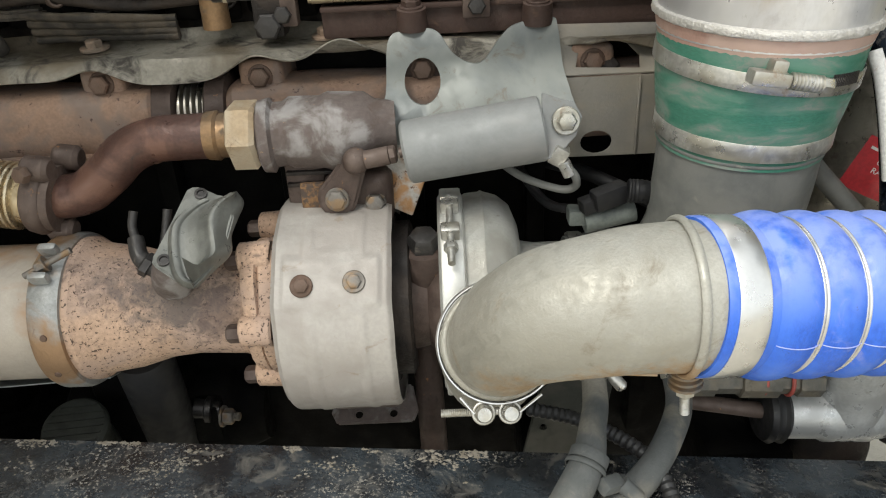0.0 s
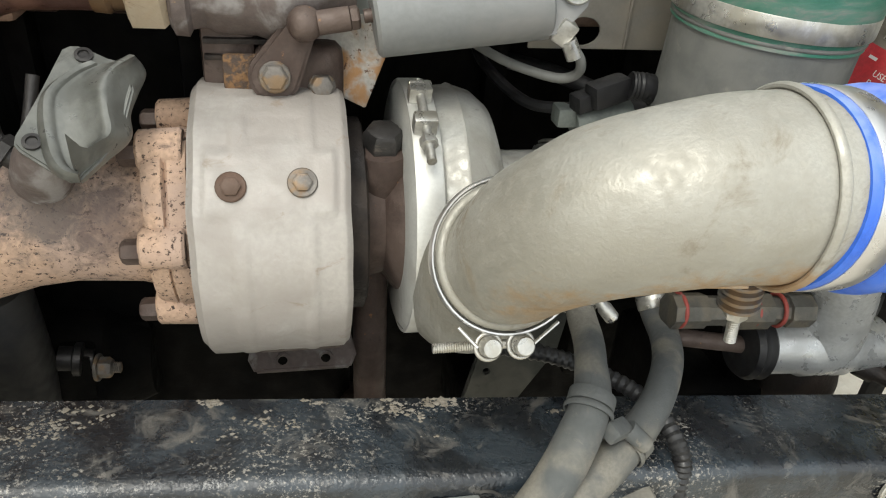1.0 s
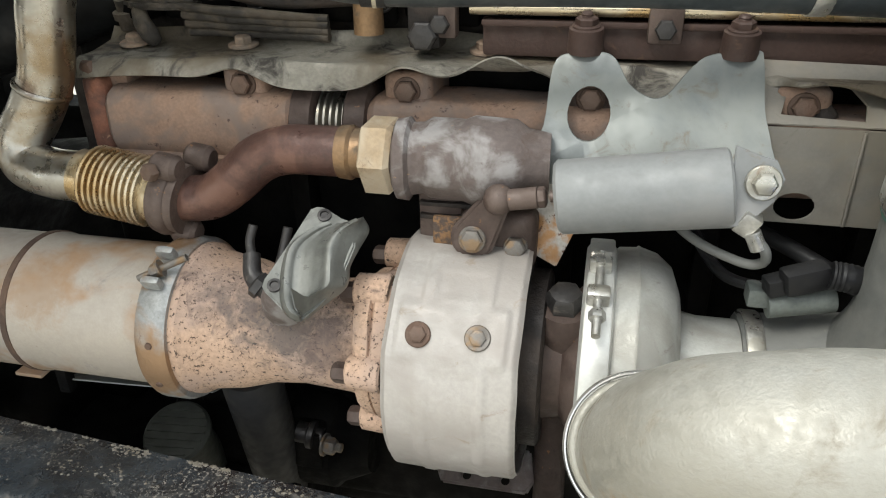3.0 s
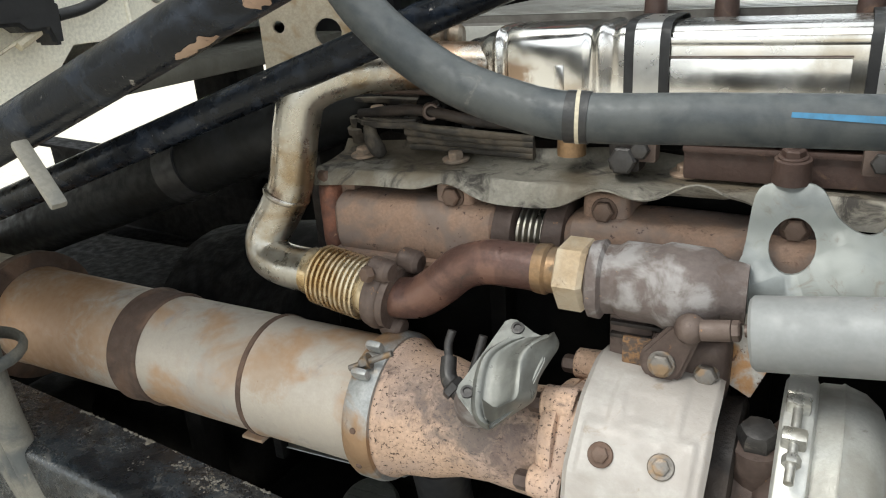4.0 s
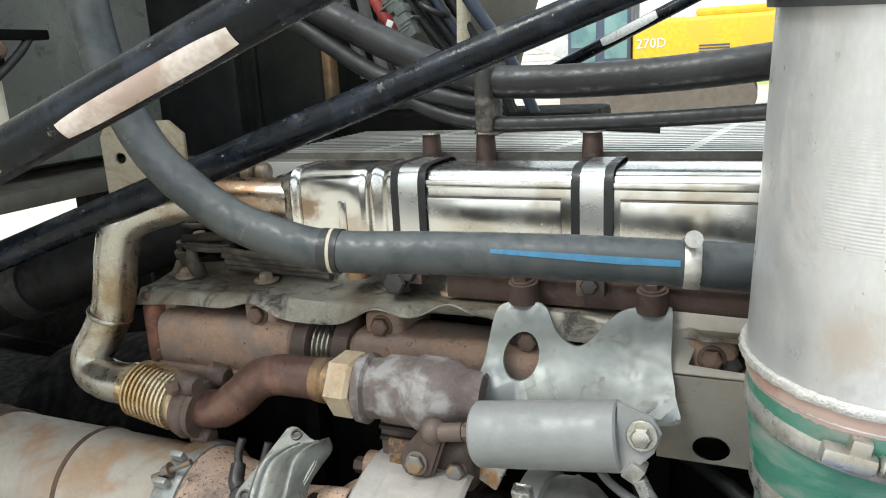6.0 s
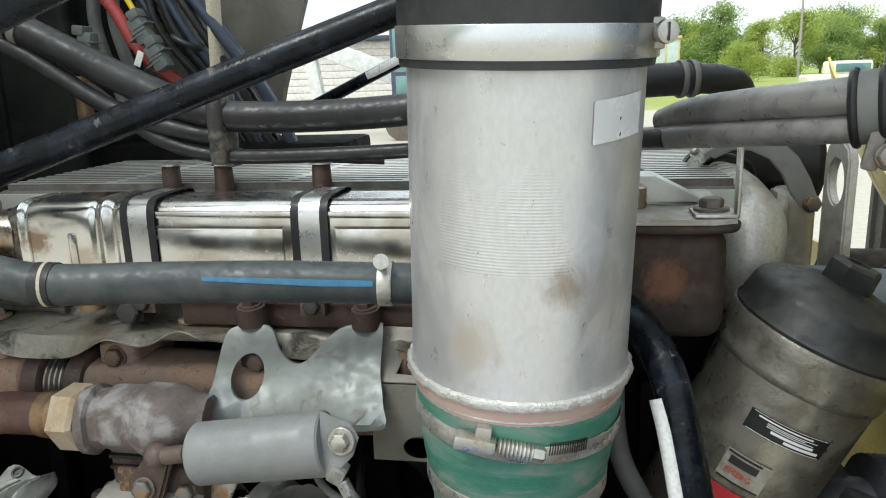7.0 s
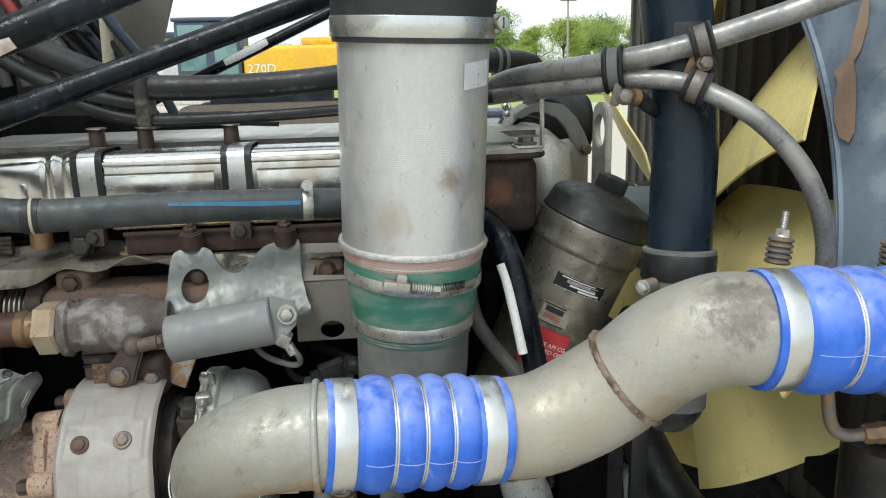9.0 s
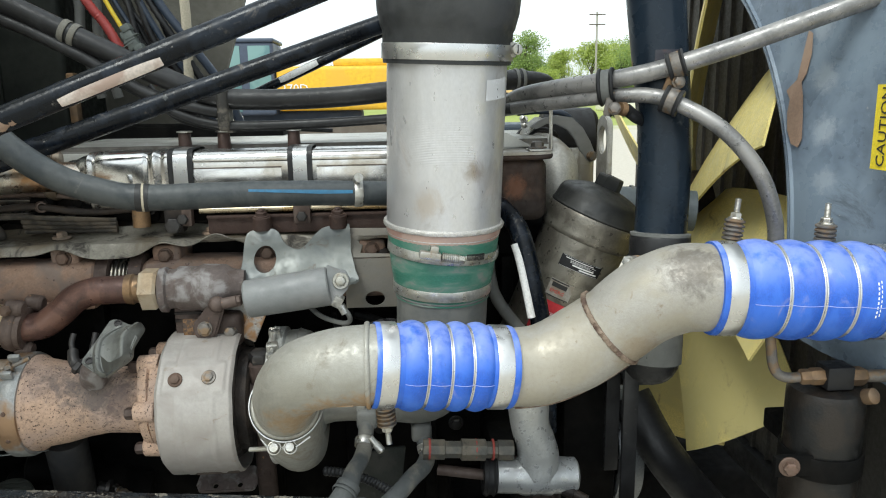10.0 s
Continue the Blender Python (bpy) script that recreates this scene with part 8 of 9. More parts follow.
part("tie", merge(box((0.024, 0.014, 0.014), pose(0.148, 0.745, 1.030, 20, 20, 35), 0.004), lathe([(0, 0.0075), (0.02, 0.007), (0.022, 0)], (0.158, 0.748, 1.028), (0.6, -0.3, -0.5), 12)), DUSTHOSE, yh)
for p, ax in (((0.152, 0.855, 1.066), (0.06, 0.75, 0.6)), ((0.247, 0.900, 1.029), (-0.15, 0.6, 0.7))):
    part("worm_clamp", merge(band(p, ax, 0.0133, 0.012, 0.0014, 32), lathe([(-0.016, 0.0), (-0.016, 0.0045), (-0.004, 0.005), (-0.002, 0.0062), (0.010, 0.0062), (0.012, 0.0045), (0.014, 0.0)], V(*p) + V(0.019, -0.012, 0.000), (0.62, -0.2, -0.75), 14)), ZINC, yh, "bright worm-drive clamp")
for p in ((0.156, 0.888, 1.092), (0.240, 0.918, 1.052)):
    part("elbow_fitting", merge(box((0.032, 0.034, 0.030), Matrix.Translation(p), 0.008, 3), tube([V(*p), V(*p) + V(-0.01, 0.16, -0.02)], 0.014, 16)), GREYTUBE, yh, "dirty elbow fitting")
loom = thing("cable_conduit", (0.2, 0.77, 0.97), "corrugated black cable conduit hanging over the rail", "conduit")
lp = spline([(0.09, 0.86, 1.020), (0.13, 0.842, 1.022), (0.165, 0.825, 1.016), (0.195, 0.79, 1.013), (0.206, 0.748, 1.002), (0.208, 0.738, 0.97), (0.204, 0.736, 0.90)], 14)
part("conduit", tube(lp, [0.0062 + 0.0014 * (i % 2) for i in range(len(lp))], 16), RUBBER, loom)
part("plug", merge(box((0.03, 0.02, 0.03), pose(0.178, 0.728, 0.955, 0, 30, 0), 0.006), box((0.02, 0.022, 0.045), pose(0.165, 0.73, 0.962, 0, 60, 0), 0.005)), DUSTHOSE, loom, "dusty cable plug")

# cable plug on the inlet side of the turbocharger
plug = thing("cable_plug", (0.17, 0.94, 1.21), "black cable connector with a corrugated sleeve", "connector")
part("body", merge(box((0.034, 0.018, 0.02), pose(0.172, 0.918, 1.224, 0, -12, 15), 0.004), box((0.016, 0.016, 0.014), pose(0.153, 0.92, 1.215, 0, -12, 15), 0.002)), PLASTIC, plug)
lp = spline([(0.188, 0.915, 1.230), (0.205, 0.914, 1.228), (0.222, 0.925, 1.215), (0.235, 0.945, 1.195)], 10)
part("sleeve", tube(lp, [0.0105 + 0.0008 * (i % 2) for i in range(len(lp))], 16), PLASTIC, plug)
part("second_plug", merge(lathe([(0, 0.012), (0.05, 0.011), (0.05, 0)], (0.15, 0.925, 1.195), (1, 0.1, 0.15), 14), box((0.02, 0.02, 0.016), Matrix.Translation((0.145, 0.93, 1.20)), 0.003)), GREYPLUG, plug)
part("cable", tube(spline([(0.235, 0.945, 1.195), (0.22, 0.99, 1.19), (0.17, 1.04, 1.2), (0.12, 1.09, 1.2)]), 0.008, 10), PLASTIC, plug)
part("wire", tube(spline([(0.155, 0.93, 1.205), (0.12, 0.96, 1.20), (0.10, 1.03, 1.21), (0.10, 1.09, 1.22)]), 0.005, 8), PLASTIC, plug)

# ---- cab front at the left ----
cab = thing("cab_front", (-0.8, 1.2, 1.3), "cream-painted truck cab front with a dark insulated firewall", "truck cab")
CP = [(0.20, -0.128), (0.725, -0.128), (0.764, -0.1265), (0.807, -0.1135), (0.8434, -0.0852), (0.8658, -0.0634), (0.960, -0.0645), (1.0, -0.058), (1.006, 0.02), (1.006, 0.75), (0.20, 0.75)]
holes = [circle2(0.980, 0.0045, 0.006, 12), circle2(0.979, -0.023, 0.006, 12), circle2(0.793, 0.0047, 0.0075, 12)]
part("panel", plate(CP, 0.004, Matrix.Translation((-0.664, 0, 1.565)) @ Matrix(((0, 0, 1, 0), (1, 0, 0, 0), (0, 1, 0, 0), (0, 0, 0, 1))), holes, bevel=0.001), CABWHITE, cab, "cream-painted sheet panel with bolt holes")
part("panel_edge", box2((-0.80, 1.000, 1.512), (-0.660, 1.0065, 2.3), 0.002), CABWHITE, cab)
part("panel_fold", tube([(-0.6595, 0.938, 1.503), (-0.6595, 0.938, 2.3)], 0.003, 8), CABWHITE, cab)
part("hole_ring", ring((-0.6595, 0.979, 1.542), (1, 0, 0), 0.0075, 0.0016, 20), ZINC, cab)
part("firewall", box2((-0.82, 1.004, 1.48), (-0.77, 1.60, 2.3), 0.01), FIREWALL, cab, "dark grey insulated firewall")
part("firewall_step", box2((-0.80, 1.38, 1.44), (-0.60, 1.95, 2.2), 0.02), PLASTIC, cab, "black plastic heater box")
part("under_panel", box2((-1.2, 0.5, 1.435), (-0.70, 2.2, 1.462), 0.01), TANPLATE, cab, "stained floor edge")
part("cab_wall", box2((-2.2, 0.20, 1.46), (-0.86, 2.36, 2.9), 0.05, 3), CABWHITE, cab)
part("door_post", box2((-0.90, 0.2, 1.46), (-0.74, 0.6, 2.9), 0.03, 3), CABWHITE, cab)
for y in (0.4, 2.1):
    part("cab_mount", box2((-1.4, 0.80 if y < 1 else 1.7, 1.02), (-1.25, 0.90 if y < 1 else 1.8, 1.47), 0.01), BLOCK, cab)
latch = thing("cable_latch", (-0.70, 0.84, 1.5), "black plastic cable latch on the cab panel", "latch")
LM = Matrix.Translation((-0.654, -0.026, 1.508)) @ Matrix(((0, 0, 1, 0), (1, 0, 0, 0), (0, 1, 0, 0), (0, 0, 0, 1)))
part("body", plate([(0.74, -0.004), (0.79, -0.004), (0.845, -0.006), (0.852, -0.012), (0.872, -0.012), (0.876, -0.026), (0.886, -0.026), (0.889, 0.012), (0.878, 0.017), (0.83, 0.019), (0.79, 0.012), (0.74, 0.012)], 0.030, LM, bevel=0.003), PLASTIC, latch)
part("lever", plate([(0.74, 0.008), (0.795, 0.010), (0.800, 0.018), (0.788, 0.028), (0.74, 0.032)], 0.036, LM, bevel=0.004), PLASTIC, latch)
part("finger", box2((-0.650, 0.782, 1.489), (-0.628, 0.796, 1.509), 0.003), PLASTIC, latch)
part("cable", tube(spline([(-0.640, 0.868, 1.507), (-0.642, 0.905, 1.513), (-0.642, 0.944, 1.531), (-0.643, 1.008, 1.579), (-0.644, 1.050, 1.610), (-0.645, 1.072, 1.632)]), 0.0055, 12), RUBBER, latch, "black cable")
part("pull_wire", tube([(-0.634, 0.834, 1.495), (-0.634, 0.77, 1.468)], 0.0018, 6), CREAMTAPE, latch)
part("sleeve", tube([(-0.634, 0.842, 1.496), (-0.634, 0.819, 1.485)], 0.005, 8), CREAMTAPE, latch)
part("bracket", merge(box((0.02, 0.09, 0.012), Matrix.Translation((-0.648, 1.05, 1.634)), 0.002), box((0.02, 0.02, 0.04), Matrix.Translation((-0.652, 1.02, 1.618)), 0.002)), BLOCK, latch)
bolt(latch, (-0.644, 1.022, 1.617), (1, -0.3, 0), 0.009, 0.008, BOLTRUST, 0.012)
orange = thing("pipe_fitting", (-0.70, 0.80, 1.65), "tan and orange pipe fitting on the cab panel", "fitting")
part("pipe", tube(spline([(-0.634, 0.775, 1.72), (-0.634, 0.785, 1.66), (-0.634, 0.775, 1.625), (-0.644, 0.725, 1.61)]), 0.02, 18), BRASS, orange)
part("collar", ring((-0.634, 0.782, 1.640), (0, 0.2, 1), 0.021, 0.006, 24), surface("orange_clip", (0.42, 0.13, 0.04), 0.6), orange)
mount = thing("mounting_plate", (-0.60, 1.16, 1.45), "tan steel mounting plate with holes", "bracket")
part("plate", plate([(-0.06, -0.09), (0.06, -0.09), (0.06, 0.06), (0.04, 0.08), (-0.05, 0.08), (-0.06, 0.06)], 0.008, Matrix.Translation((-0.60, 1.16, 1.46)) @ Matrix.Rotation(radians(20), 4, "Z") @ Matrix.Rotation(radians(90), 4, "X"), [circle2(-0.035, 0.03, 0.008, 12), circle2(0.03, 0.02, 0.018, 16)], bevel=0.001), surface("tan_stained_plate", (0.42, 0.36, 0.27), 0.6, 0.2, tint=(0.3, 0.2, 0.1), tint_amt=0.4), mount)
part("leg", box2((-0.63, 1.16, 1.1), (-0.57, 1.19, 1.39), 0.005), DARKIRON, mount)
# steering tube and loose strap at the left
latch.matrix_basis = Matrix.Translation((0.0, -0.028, 0.024)) @ W[latch]
steer = thing("black_tube", (-0.8, 1.0, 1.3), "thick matt black tube behind the exhaust", "tube")
part("tube", tube([(-1.45, 1.05, 1.075), (-1.125, 1.065, 1.189), (-0.83, 1.075, 1.292), (-0.55, 1.09, 1.390), (-0.47, 1.13, 1.416)], 0.045, 28), surface("matt_black_tube", (0.0045, 0.0048, 0.005), 0.55, 0.0, tint=(0.008, 0.009, 0.010), tint_amt=0.4, dirt=(0.03, 0.03, 0.028), dirt_amt=0.08, bump=0.1, gloss=0.25), steer)
part("joint_boot", tube([(-0.79, 1.077, 1.306), (-0.75, 1.079, 1.320)], 0.048, 28), RUBBER, steer)
strap = thing("flat_strap", (-0.349, 0.602, 1.45), "short grey metal strap hanging from the brace tube", "strap")
part("strip", box((0.009, 0.005, 0.046), look((-0.349, 0.602, 1.4645), (-0.366, 0.606, 1.480)), 0.002), DUSTHOSE, strap)
hb = thing("hose_bundle", (-0.64, 0.70, 1.2), "bundle of dusty hoses held with a tie", "hose")
for d in (0.0, -0.032, -0.06):
    part("hose", tube(spline([(-0.745 + d, 0.765, 1.43), (-0.757 + d, 0.76, 1.34), (-0.777 + d, 0.76, 1.264), (-0.797 + d, 0.76, 1.155), (-0.783 + d * 0.7, 0.76, 1.053), (-0.745 + d * 0.5, 0.76, 0.95), (-0.675 + d, 0.76, 0.84)]), 0.0165, 20), DUSTHOSE, hb)
part("tie", ring((-0.822, 0.76, 1.172), (0.05, 0, 1), 0.052, 0.005, 24, 1.6), DUSTHOSE, hb)

# ---- wiring and panels behind the engine ----
panel = thing("far_side_panel", (-0.1, 1.75, 1.5), "olive-grey inner panel behind the engine", "panel")
part("panel", plate([(-0.8, -0.25), (-0.16, -0.25), (-0.10, -0.02), (0.0, 0.28), (0.0, 0.6), (-0.8, 0.6)], 0.02, Matrix.Translation((-0.08, 1.62, 1.62)) @ Matrix.Rotation(radians(90), 4, "X")), TANPLATE, panel)
part("post", box2((-0.75, 1.60, 1.0), (-0.70, 1.64, 1.40), 0.004), BLOCK, panel)
wires = thing("wiring_harness", (-0.3, 1.45, 1.65), "tangle of looms and grey plugs by the firewall", "wiring")
random.seed(11)


def loom_line(pts, r, mat, ribbed=False, label=""):
    q = spline(pts, 14)
    part("loom", tube(q, [r + (0.0012 * (k % 2) if ribbed else 0) for k in range(len(q))], 12), mat, wires, label)


for i in range(11):
    x = -0.300 + 0.011 * i + random.uniform(-0.006, 0.006)
    y = 1.385 + random.uniform(0, 0.05)
    m, rib = random.choice(((PLASTIC, True), (PLASTIC, False), (BLUEWIRE, False), (BLUEWIRE, False), (RUBBER, True)))
    loom_line([(x - 0.09, y, 1.93), (x - 0.045 + random.uniform(-0.02, 0.02), y, 1.79), (x + random.uniform(-0.01, 0.01), y, 1.69), (x + 0.055, y + 0.02, 1.60), (x + 0.09, y + 0.05, 1.50)], random.uniform(0.004, 0.009), m, rib)
loom_line([(-0.44, 1.38, 1.88), (-0.385, 1.385, 1.77), (-0.353, 1.39, 1.722), (-0.317, 1.39, 1.66), (-0.265, 1.41, 1.608)], 0.0088, REDPLASTIC, True, "red corrugated loom")
loom_line([(-0.40, 1.40, 1.88), (-0.352, 1.40, 1.77), (-0.328, 1.40, 1.722), (-0.300, 1.40, 1.67)], 0.0045, YELLOWLOOM, False, "yellow wire")
for x, z in ((-0.42, 1.70), (-0.386, 1.69)):
    loom_line([(x - 0.03, 1.44, 1.90), (x, 1.44, 1.78), (x, 1.44, 1.70), (x + 0.02, 1.46, 1.58)], 0.010, GREYTUBE)
for x, z, a in ((-0.298, 1.690, 28), (-0.276, 1.652, 28), (-0.388, 1.672, -8)):
    plug_ob = part("plug", merge(box((0.024, 0.022, 0.040), pose(x, 1.365, z, 0, -a, 0), 0.005), box((0.018, 0.026, 0.014), pose(x - 0.006, 1.365, z + 0.022, 0, -a, 0), 0.003)), GREYPLUG, wires, "grey-green connector plug")
    for k in range(3):
        part("plug_rib", box((0.026, 0.024, 0.0022), pose(x + 0.004 * (k - 1), 1.365, z - 0.010 + 0.008 * k, 0, -a, 0), 0.0006), GREYPLUG, plug_ob)
part("white_tag", box((0.010, 0.002, 0.022), pose(-0.300, 1.352, 1.650, 0, 25, 0), 0.0006), TAPE, wires, "white tag")
part("cream_strap", tube(spline([(-0.205, 1.39, 2.0), (-0.196, 1.39, 1.78), (-0.196, 1.39, 1.70), (-0.20, 1.39, 1.60)]), 0.011, 10, flat=0.35), CREAMTAPE, wires)
part("tie", ring((-0.246, 1.40, 1.673), (0.5, 0, 1), 0.022, 0.0045, 20), RUBBER, wires)
part("base", box2((-0.45, 1.42, 1.44), (-0.02, 1.58, 1.52), 0.01), BLOCK, wires)

# ---- far scene ----
def leaf_material(name, a, b):
    m = bpy.data.materials.new(name)
    m.use_nodes = True
    n, l = m.node_tree.nodes, m.node_tree.links
    p = n["Principled BSDF"]
    g = n.new("ShaderNodeNewGeometry")
    x = n.new("ShaderNodeMix")
    x.data_type = "RGBA"
    x.inputs[6].default_value, x.inputs[7].default_value = (*a, 1), (*b, 1)
    l.new(g.outputs["Random Per Island"], x.inputs[0])
    l.new(x.outputs[2], p.inputs["Base Color"])
    p.inputs["Roughness"].default_value = 0.7
    # thin leaves let part of the daylight through
    thin = n.new("ShaderNodeBsdfTranslucent")
    l.new(x.outputs[2], thin.inputs["Color"])
    both = n.new("ShaderNodeMixShader")
    both.inputs[0].default_value = 0.45
    l.new(p.outputs[0], both.inputs[1])
    l.new(thin.outputs[0], both.inputs[2])
    l.new(both.outputs[0], n["Material Output"].inputs["Surface"])
    return m


LEAF = [leaf_material("leaves_green", (0.18, 0.27, 0.07), (0.34, 0.43, 0.13)), leaf_material("leaves_light", (0.30, 0.38, 0.08), (0.46, 0.52, 0.13)), leaf_material("leaves_dark", (0.14, 0.22, 0.08), (0.27, 0.36, 0.13))]
BARK = surface("bark", (0.10, 0.08, 0.06), 0.9, 0.0, bump=0.5, bump_scale=20, tint_scale=3, dirt_scale=3)


def tree(p, h, w, mat, seed):
    rng = random.Random(seed)
    t = thing("tree", p, "leafy green tree at the edge of a field", "tree", "field trees")
    p = Vector(p)
    limbs = [tube(spline([p, p + V(0, 0, h * 0.25), p + V(rng.uniform(-0.3, 0.3), 0, h * 0.55), p + V(rng.uniform(-0.6, 0.6), 0, h * 0.8)], 4), [h * 0.025, h * 0.02, h * 0.012, h * 0.005], 8)]
    centres = []
    for i in range(15):
        a, z, r = rng.uniform(0, 6.28), h * rng.uniform(0.12, 0.93), rng.uniform(0.15, 1.0)
        taper = math.sin(math.pi * min(1, max(0.12, (z / h) * 0.85 + 0.1))) ** 0.7
        c = p + V(math.cos(a) * w * 0.5 * r * taper, math.sin(a) * w * 0.35 * r * taper, z)
        centres.append((c, w * rng.uniform(0.17, 0.29)))
        limbs.append(tube([p + V(0, 0, z * 0.6), (p + V(0, 0, z * 0.7) + c) / 2, c], [h * 0.010, h * 0.006, h * 0.002], 6))
    part("trunk", merge(*limbs), BARK, t)
    verts, faces = [], []
    for c, r in centres:
        for k in range(620):
            d = V(rng.gauss(0, 1), rng.gauss(0, 1), rng.gauss(0, 1)).normalized() * r * rng.uniform(0.35, 1.08)
            q = c + V(d.x, d.y, d.z * 0.85)
            s = w * rng.uniform(0.010, 0.021)
            u = V(rng.gauss(0, 1), rng.gauss(0, 1), rng.gauss(0, 1)).normalized() * s
            v = u.orthogonal().normalized() * s * 0.8
            i = len(verts)
            verts += [q - u, q + v, q + u, q - v]
            faces.append((i, i + 1, i + 2, i + 3))
    mesh = bpy.data.meshes.new("crown")
    mesh.from_pydata([tuple(v - p) for v in verts], [], faces)
    mesh.materials.append(mat)
    ob = new("crown", mesh)
    ob.matrix_basis = Matrix.Translation(p)
    ob.parent = t
    ob.matrix_parent_inverse = W[t].inverted()
    W[ob] = Matrix.Translation(p)
    ob["kind"] = "stuff"
    return t


rng = random.Random(3)
for i in range(34):
    y = 118 + rng.uniform(-8, 26)
    x = 15 + i * 2.6 + rng.uniform(-1.5, 1.5)
    h = rng.uniform(7.5, 11.2)
    tree((x, y, 0), h, h * rng.uniform(0.7, 0.95), LEAF[(i * 7 + rng.randrange(2)) % 3], 40 + i)
tree((18.2, 85, 0), 4.0, 4.6, LEAF[1], 99)
tree((31, 112, 0), 8.5, 8, LEAF[1], 98)
tree((-6, 130, 0), 7, 9, LEAF[2], 97)
tree((-14, 135, 0), 6.5, 9, LEAF[0], 96)
tree((4, 135, 0), 6, 9, LEAF[0], 95)
pole = thing("utility_pole", (31.0, 110, 0), "tall grey wooden utility pole with crossarms", "utility pole")
part("pole", tube([(31.0, 110, 0), (31.0, 110, 13)], [0.19, 0.13], 12), surface("weathered_pole", (0.34, 0.32, 0.29), 0.9, 0.0, bump=0.3, bump_scale=20), pole)
for z in (12.6, 11.2):
    part("crossarm", box((2.4, 0.14, 0.16), Matrix.Translation((31.0, 109.85, z)), 0.02), BARK, pole)

YEL = surface("machine_yellow", (0.72, 0.42, 0.02), 0.45, 0.0, tint=(0.66, 0.38, 0.03), tint_amt=0.4, tint_scale=1.5, dirt=(0.4, 0.3, 0.15), dirt_amt=0.1, dirt_scale=3, bump=0.02, bump_scale=10)
GLASS = surface("tinted_glass", (0.10, 0.19, 0.20), 0.08, 0.0, tint=(0.16, 0.27, 0.26), tint_amt=0.5, tint_scale=1.2, bump=0.0, rough_var=0.02)
NAVY = surface("navy_grey_paint", (0.05, 0.065, 0.10), 0.5, 0.0, bump=0.02, bump_scale=10)
TRACK = surface("dusty_track", (0.12, 0.10, 0.08), 0.9, 0.0, bump=0.3, bump_scale=8)
EX = V(-3.12, 20.0, 0.0)
digger = thing("excavator", EX, "yellow tracked excavator with a dark cab", "excavator")
part("house", box2(EX + V(0.45, -0.6, 1.2), EX + V(4.0, 2.0, 2.33), 0.12, 3), YEL, digger)
part("counterweight", box2(EX + V(3.4, -0.5, 1.15), EX + V(4.4, 1.9, 2.4), 0.25, 4), YEL, digger)
part("deck", box2(EX + V(1.9, -0.45, 2.32), EX + V(3.9, 1.9, 2.52), 0.08, 2), YEL, digger)
cabx = part("cab", box2(EX + V(-1.15, -0.62, 1.1), EX + V(0.42, 0.95, 2.95), 0.10, 3), NAVY, digger, "dark blue-grey operator cab")
part("cab_roof", box2(EX + V(-1.2, -0.66, 2.93), EX + V(0.45, 1.0, 3.03), 0.05, 3), NAVY, cabx)
for x0, x1, z0, z1 in ((-1.06, -0.42, 1.75, 2.85), (-0.22, 0.34, 1.45, 2.85), (-1.02, -0.44, 1.2, 1.66)):
    part("window", box2(EX + V(x0, -0.635, z0), EX + V(x1, -0.60, z1), 0.02), GLASS, cabx)
part("front_window", box2(EX + V(-1.17, -0.5, 1.4), EX + V(-1.13, 0.85, 2.85), 0.02), GLASS, cabx)
part("undercarriage", box2(EX + V(-0.6, 0.1, 0.5), EX + V(2.6, 1.4, 1.2), 0.1), NAVY, digger)
for y in (-0.7, 1.5):
    tr = [(1.9 * (1 if math.cos(a) > 0 else -1) + 0.45 * math.cos(a), 0.46 + 0.46 * math.sin(a)) for a in [2 * math.pi * k / 32 for k in range(32)]]
    part("track", plate(tr, 0.5, Matrix.Translation(EX + V(1.0, y + 0.5, 0)) @ Matrix.Rotation(radians(90), 4, "X"), bevel=0.02), TRACK, digger)
part("boom", merge(box((0.5, 0.5, 3.2), look(EX + V(-2.1, 0.6, 2.0), EX + V(0.4, 0.6, 1.0)), 0.08), box((0.3, 0.35, 2.6), look(EX + V(-3.6, 0.6, 1.5), EX + V(-3.9, 0.6, 3.5)), 0.06)), surface("white_boom", (0.62, 0.62, 0.60), 0.5, 0.0, bump=0.02, bump_scale=10), digger, "pale boom and arm")
words("270D", 0.32, Matrix.Translation(EX + V(0.55, -0.612, 1.66)) @ Matrix.Rotation(radians(90), 4, "X"), WHITE, digger, extrude=0.004)
words("LC", 0.17, Matrix.Translation(EX + V(0.6, -0.612, 1.30)) @ Matrix.Rotation(radians(90), 4, "X"), WHITE, digger, extrude=0.004)
part("vent", merge(*[box2(EX + V(2.0 + 0.01, -0.615, 1.35 + 0.07 * k), EX + V(2.7, -0.59, 1.39 + 0.07 * k), 0.005) for k in range(5)]), NAVY, digger)
LO = V(6.35, 53, 0)
# paler than the excavator's yellow: distance haze is put into the paint
OCHRE = surface("hazed_machine_ochre", (0.62, 0.40, 0.13), 0.55, 0.0, tint=(0.68, 0.47, 0.20), tint_amt=0.45, tint_scale=1.5, dirt=(0.42, 0.34, 0.22), dirt_amt=0.14, dirt_scale=3, bump=0.02, bump_scale=10)
PALEGLASS = surface("pale_window_glass", (0.42, 0.50, 0.50), 0.1, 0.0, tint=(0.55, 0.62, 0.60), tint_amt=0.5, tint_scale=1.0, bump=0.0, rough_var=0.02)
loader = thing("wheel_loader", LO, "ochre wheel loader, coloured pale for haze, parked at the field's edge", "loader")
part("hood", box2(LO + V(1.0, -1, 0.8), LO + V(3.0, 1, 1.9), 0.15, 3), OCHRE, loader)
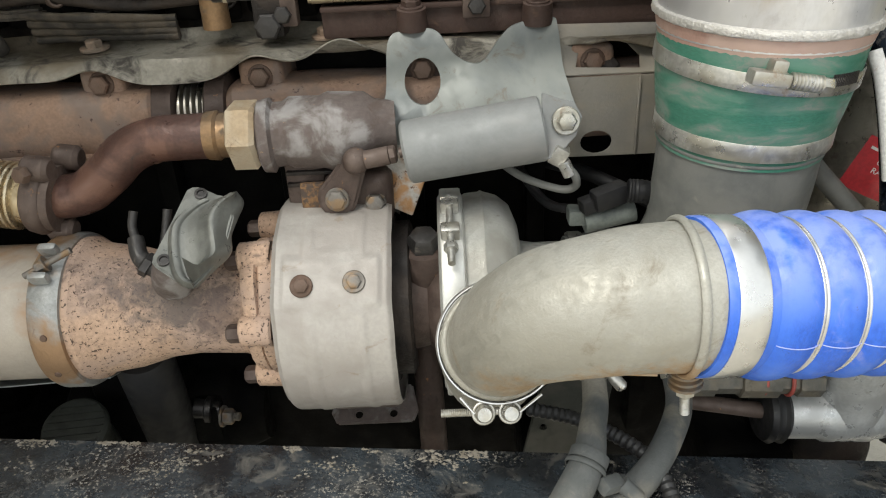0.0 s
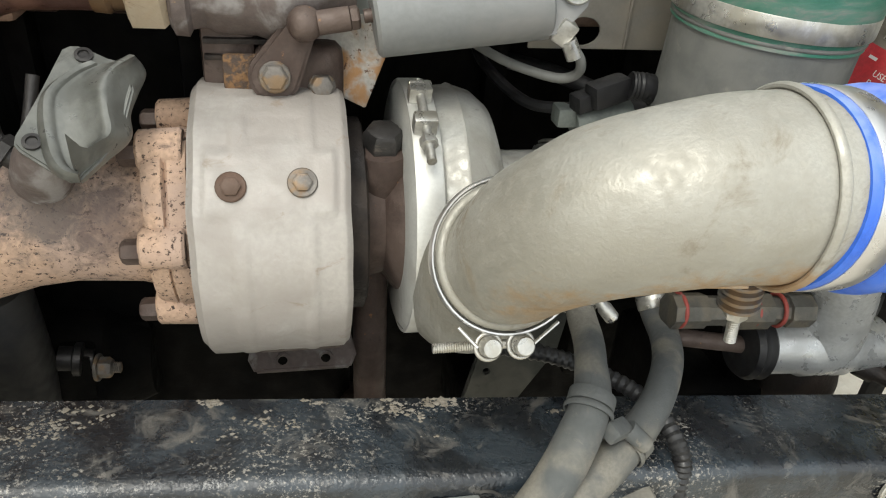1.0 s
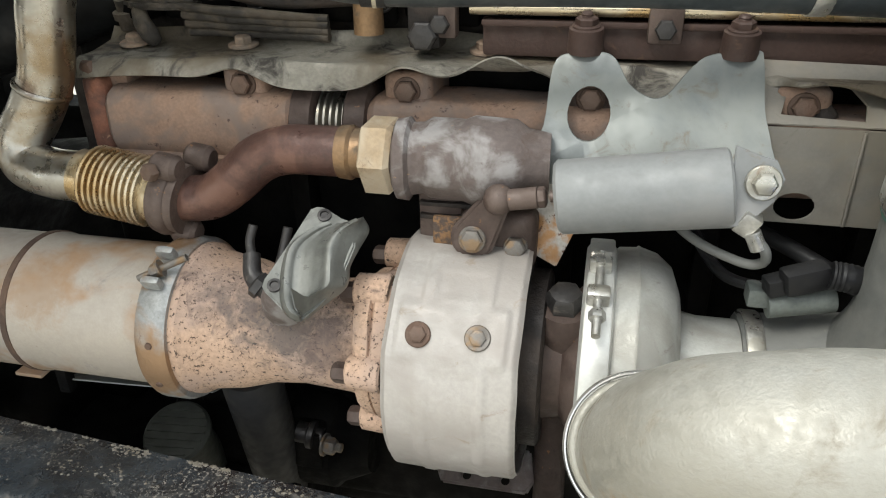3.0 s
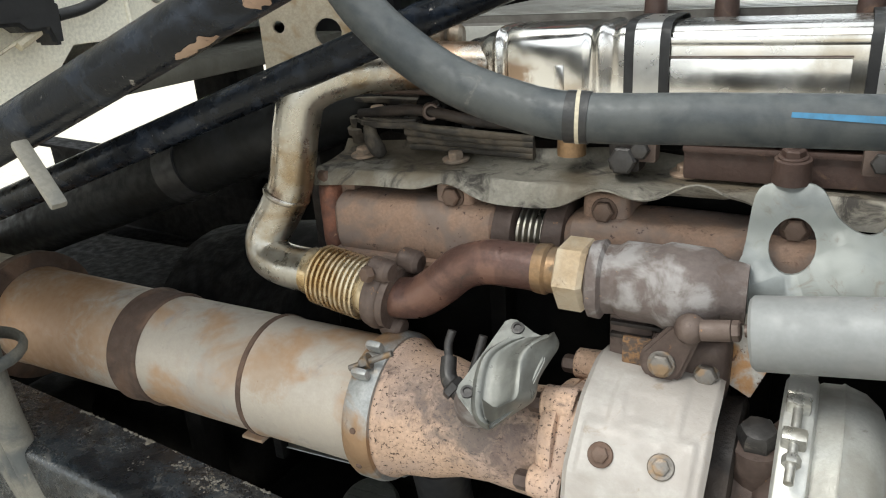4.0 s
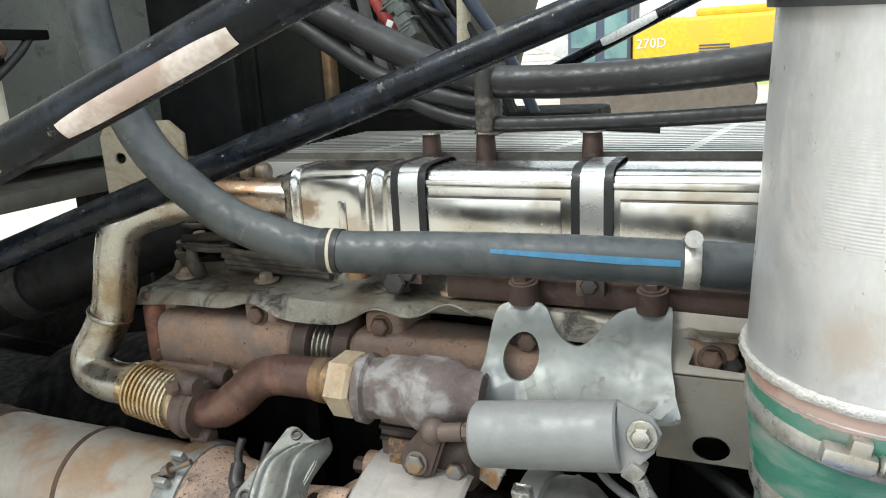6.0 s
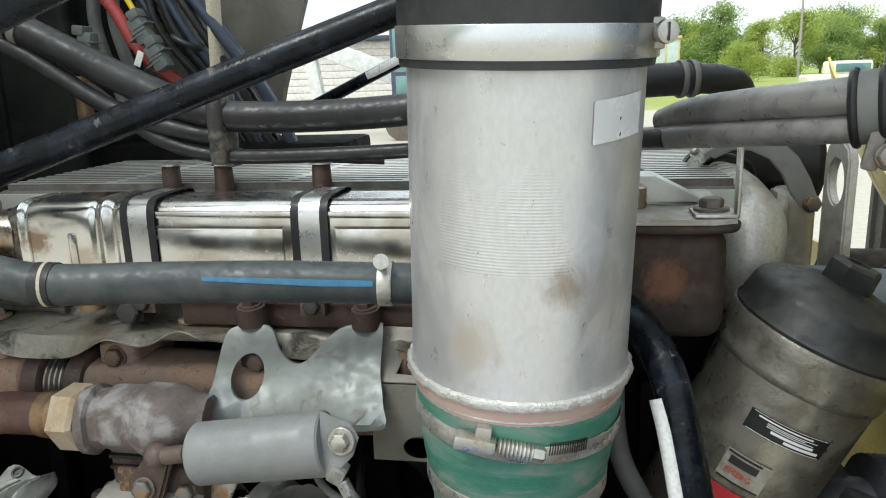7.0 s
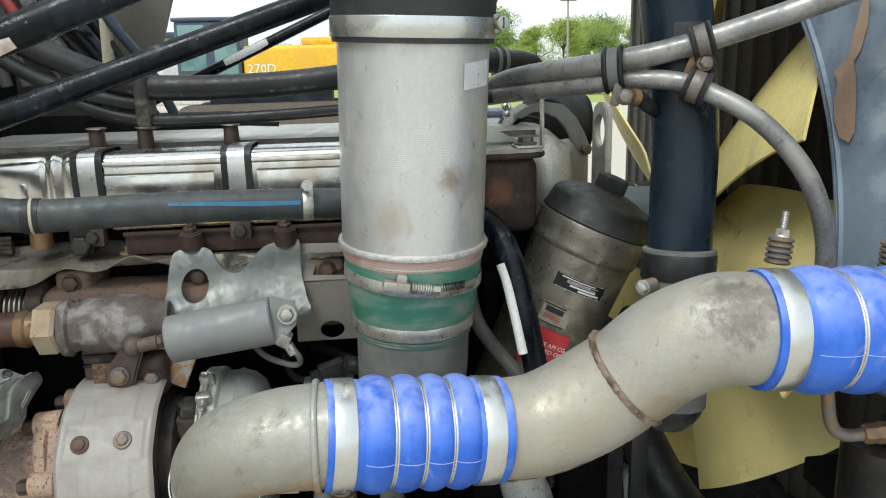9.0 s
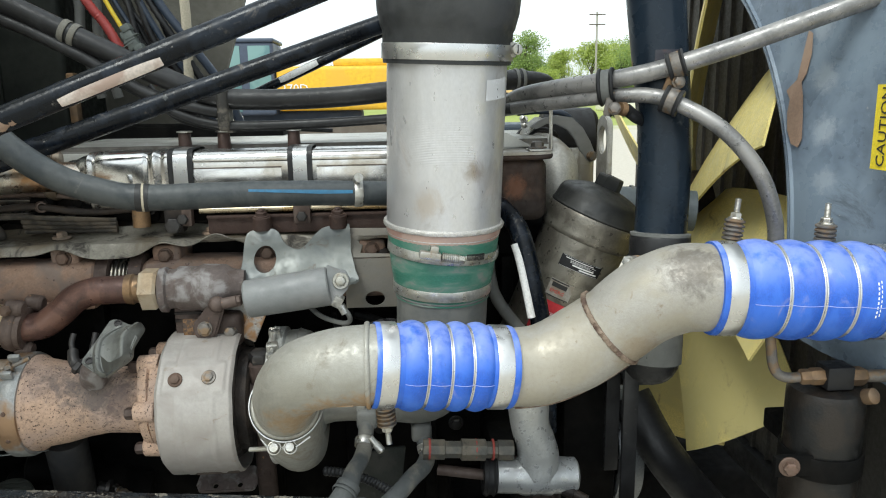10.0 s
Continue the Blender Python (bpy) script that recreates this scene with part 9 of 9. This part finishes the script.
part("frame", box2(LO + V(-3.0, -0.8, 0.7), LO + V(1.2, 0.8, 1.4), 0.15, 3), OCHRE, loader)
lc = part("cab", box2(LO + V(-1.0, -0.85, 1.3), LO + V(1.1, 0.85, 2.0), 0.1, 3), OCHRE, loader)
part("cab_roof", box2(LO + V(-1.1, -0.95, 3.52), LO + V(1.2, 0.95, 3.72), 0.06, 3), OCHRE, lc)
for x in (-0.98, 0.15, 1.0):
    for y in (-0.83, 0.75):
        part("cab_post", box2(LO + V(x, y, 1.95), LO + V(x + 0.10, y + 0.08, 3.55), 0.02), OCHRE, lc)
for x0, x1 in ((-0.88, 0.15), (0.25, 1.0)):
    part("window", box2(LO + V(x0, -0.81, 2.0), LO + V(x1, -0.79, 3.52), 0.005), PALEGLASS, lc)
part("bucket", box2(LO + V(-4.4, -1.2, 0.1), LO + V(-3.2, 1.2, 1.2), 0.1), OCHRE, loader)
for x in (-1.9, 1.9):
    for y in (-1.0, 1.0):
        part("tyre", lathe([(-0.28, 0.3), (-0.3, 0.7), (-0.2, 0.82), (0.2, 0.82), (0.3, 0.7), (0.28, 0.3)], LO + V(x, y, 0.82), (0, 1, 0), 28, closed=True), RUBBER, loader)
VN = V(15.5, 45, 0)
van = thing("pickup_truck", VN, "pale yellow pickup parked in the yard", "truck")
part("body", box2(VN + V(-2.4, -0.9, 0.4), VN + V(2.4, 0.9, 1.05), 0.15, 3), CABWHITE, van)
vc2 = part("cabin", box2(VN + V(-1.2, -0.85, 1.0), VN + V(0.9, 0.85, 1.75), 0.2, 3), CABWHITE, van)
part("window", box2(VN + V(-1.0, -0.88, 1.15), VN + V(0.75, -0.8, 1.6), 0.05), GLASS, vc2)
for x in (-1.5, 1.5):
    for y in (-0.85, 0.85):
        part("tyre", lathe([(-0.12, 0.2), (-0.12, 0.36), (0.12, 0.36), (0.12, 0.2)], VN + V(x, y, 0.36), (0, 1, 0), 24, closed=True), RUBBER, van)
SH = V(-9.5, 26, 0)
shed = thing("sided_building", SH, "pale building with horizontal siding", "building")
part("wall", box2(SH + V(-4, 0, 0), SH + V(4.4, 5, 2.9), 0.02), surface("pale_siding", (0.66, 0.63, 0.58), 0.7, 0.0, bump=0.02, bump_scale=10), shed)
for k in range(12):
    part("board", box2(SH + V(-4, -0.03 - 0.01 * (k % 2), 0.24 * k), SH + V(4.4, 0.0, 0.24 * k + 0.22), 0.01), bpy.data.materials["pale_siding"], shed)
part("roof", box2(SH + V(-4.3, -0.4, 2.9), SH + V(4.7, 5.4, 3.05), 0.03), NAVY, shed)

# black box on the firewall behind the engine
fbox = thing("heater_box", (-0.65, 1.5, 1.5), "large black box on the firewall behind the hoses", "heater box")
part("case", box2((-0.84, 1.40, 1.46), (-0.445, 1.62, 2.1), 0.015, 3), BLACKBOX, fbox)
for x in (-0.70, -0.58):
    part("rib", box2((x, 1.392, 1.47), (x + 0.012, 1.405, 2.08), 0.003), BLACKBOX, fbox)
part("edge_strip", box2((-0.444, 1.395, 1.53), (-0.428, 1.42, 1.63), 0.004), BRASS, fbox, "tan rusted edge strip")
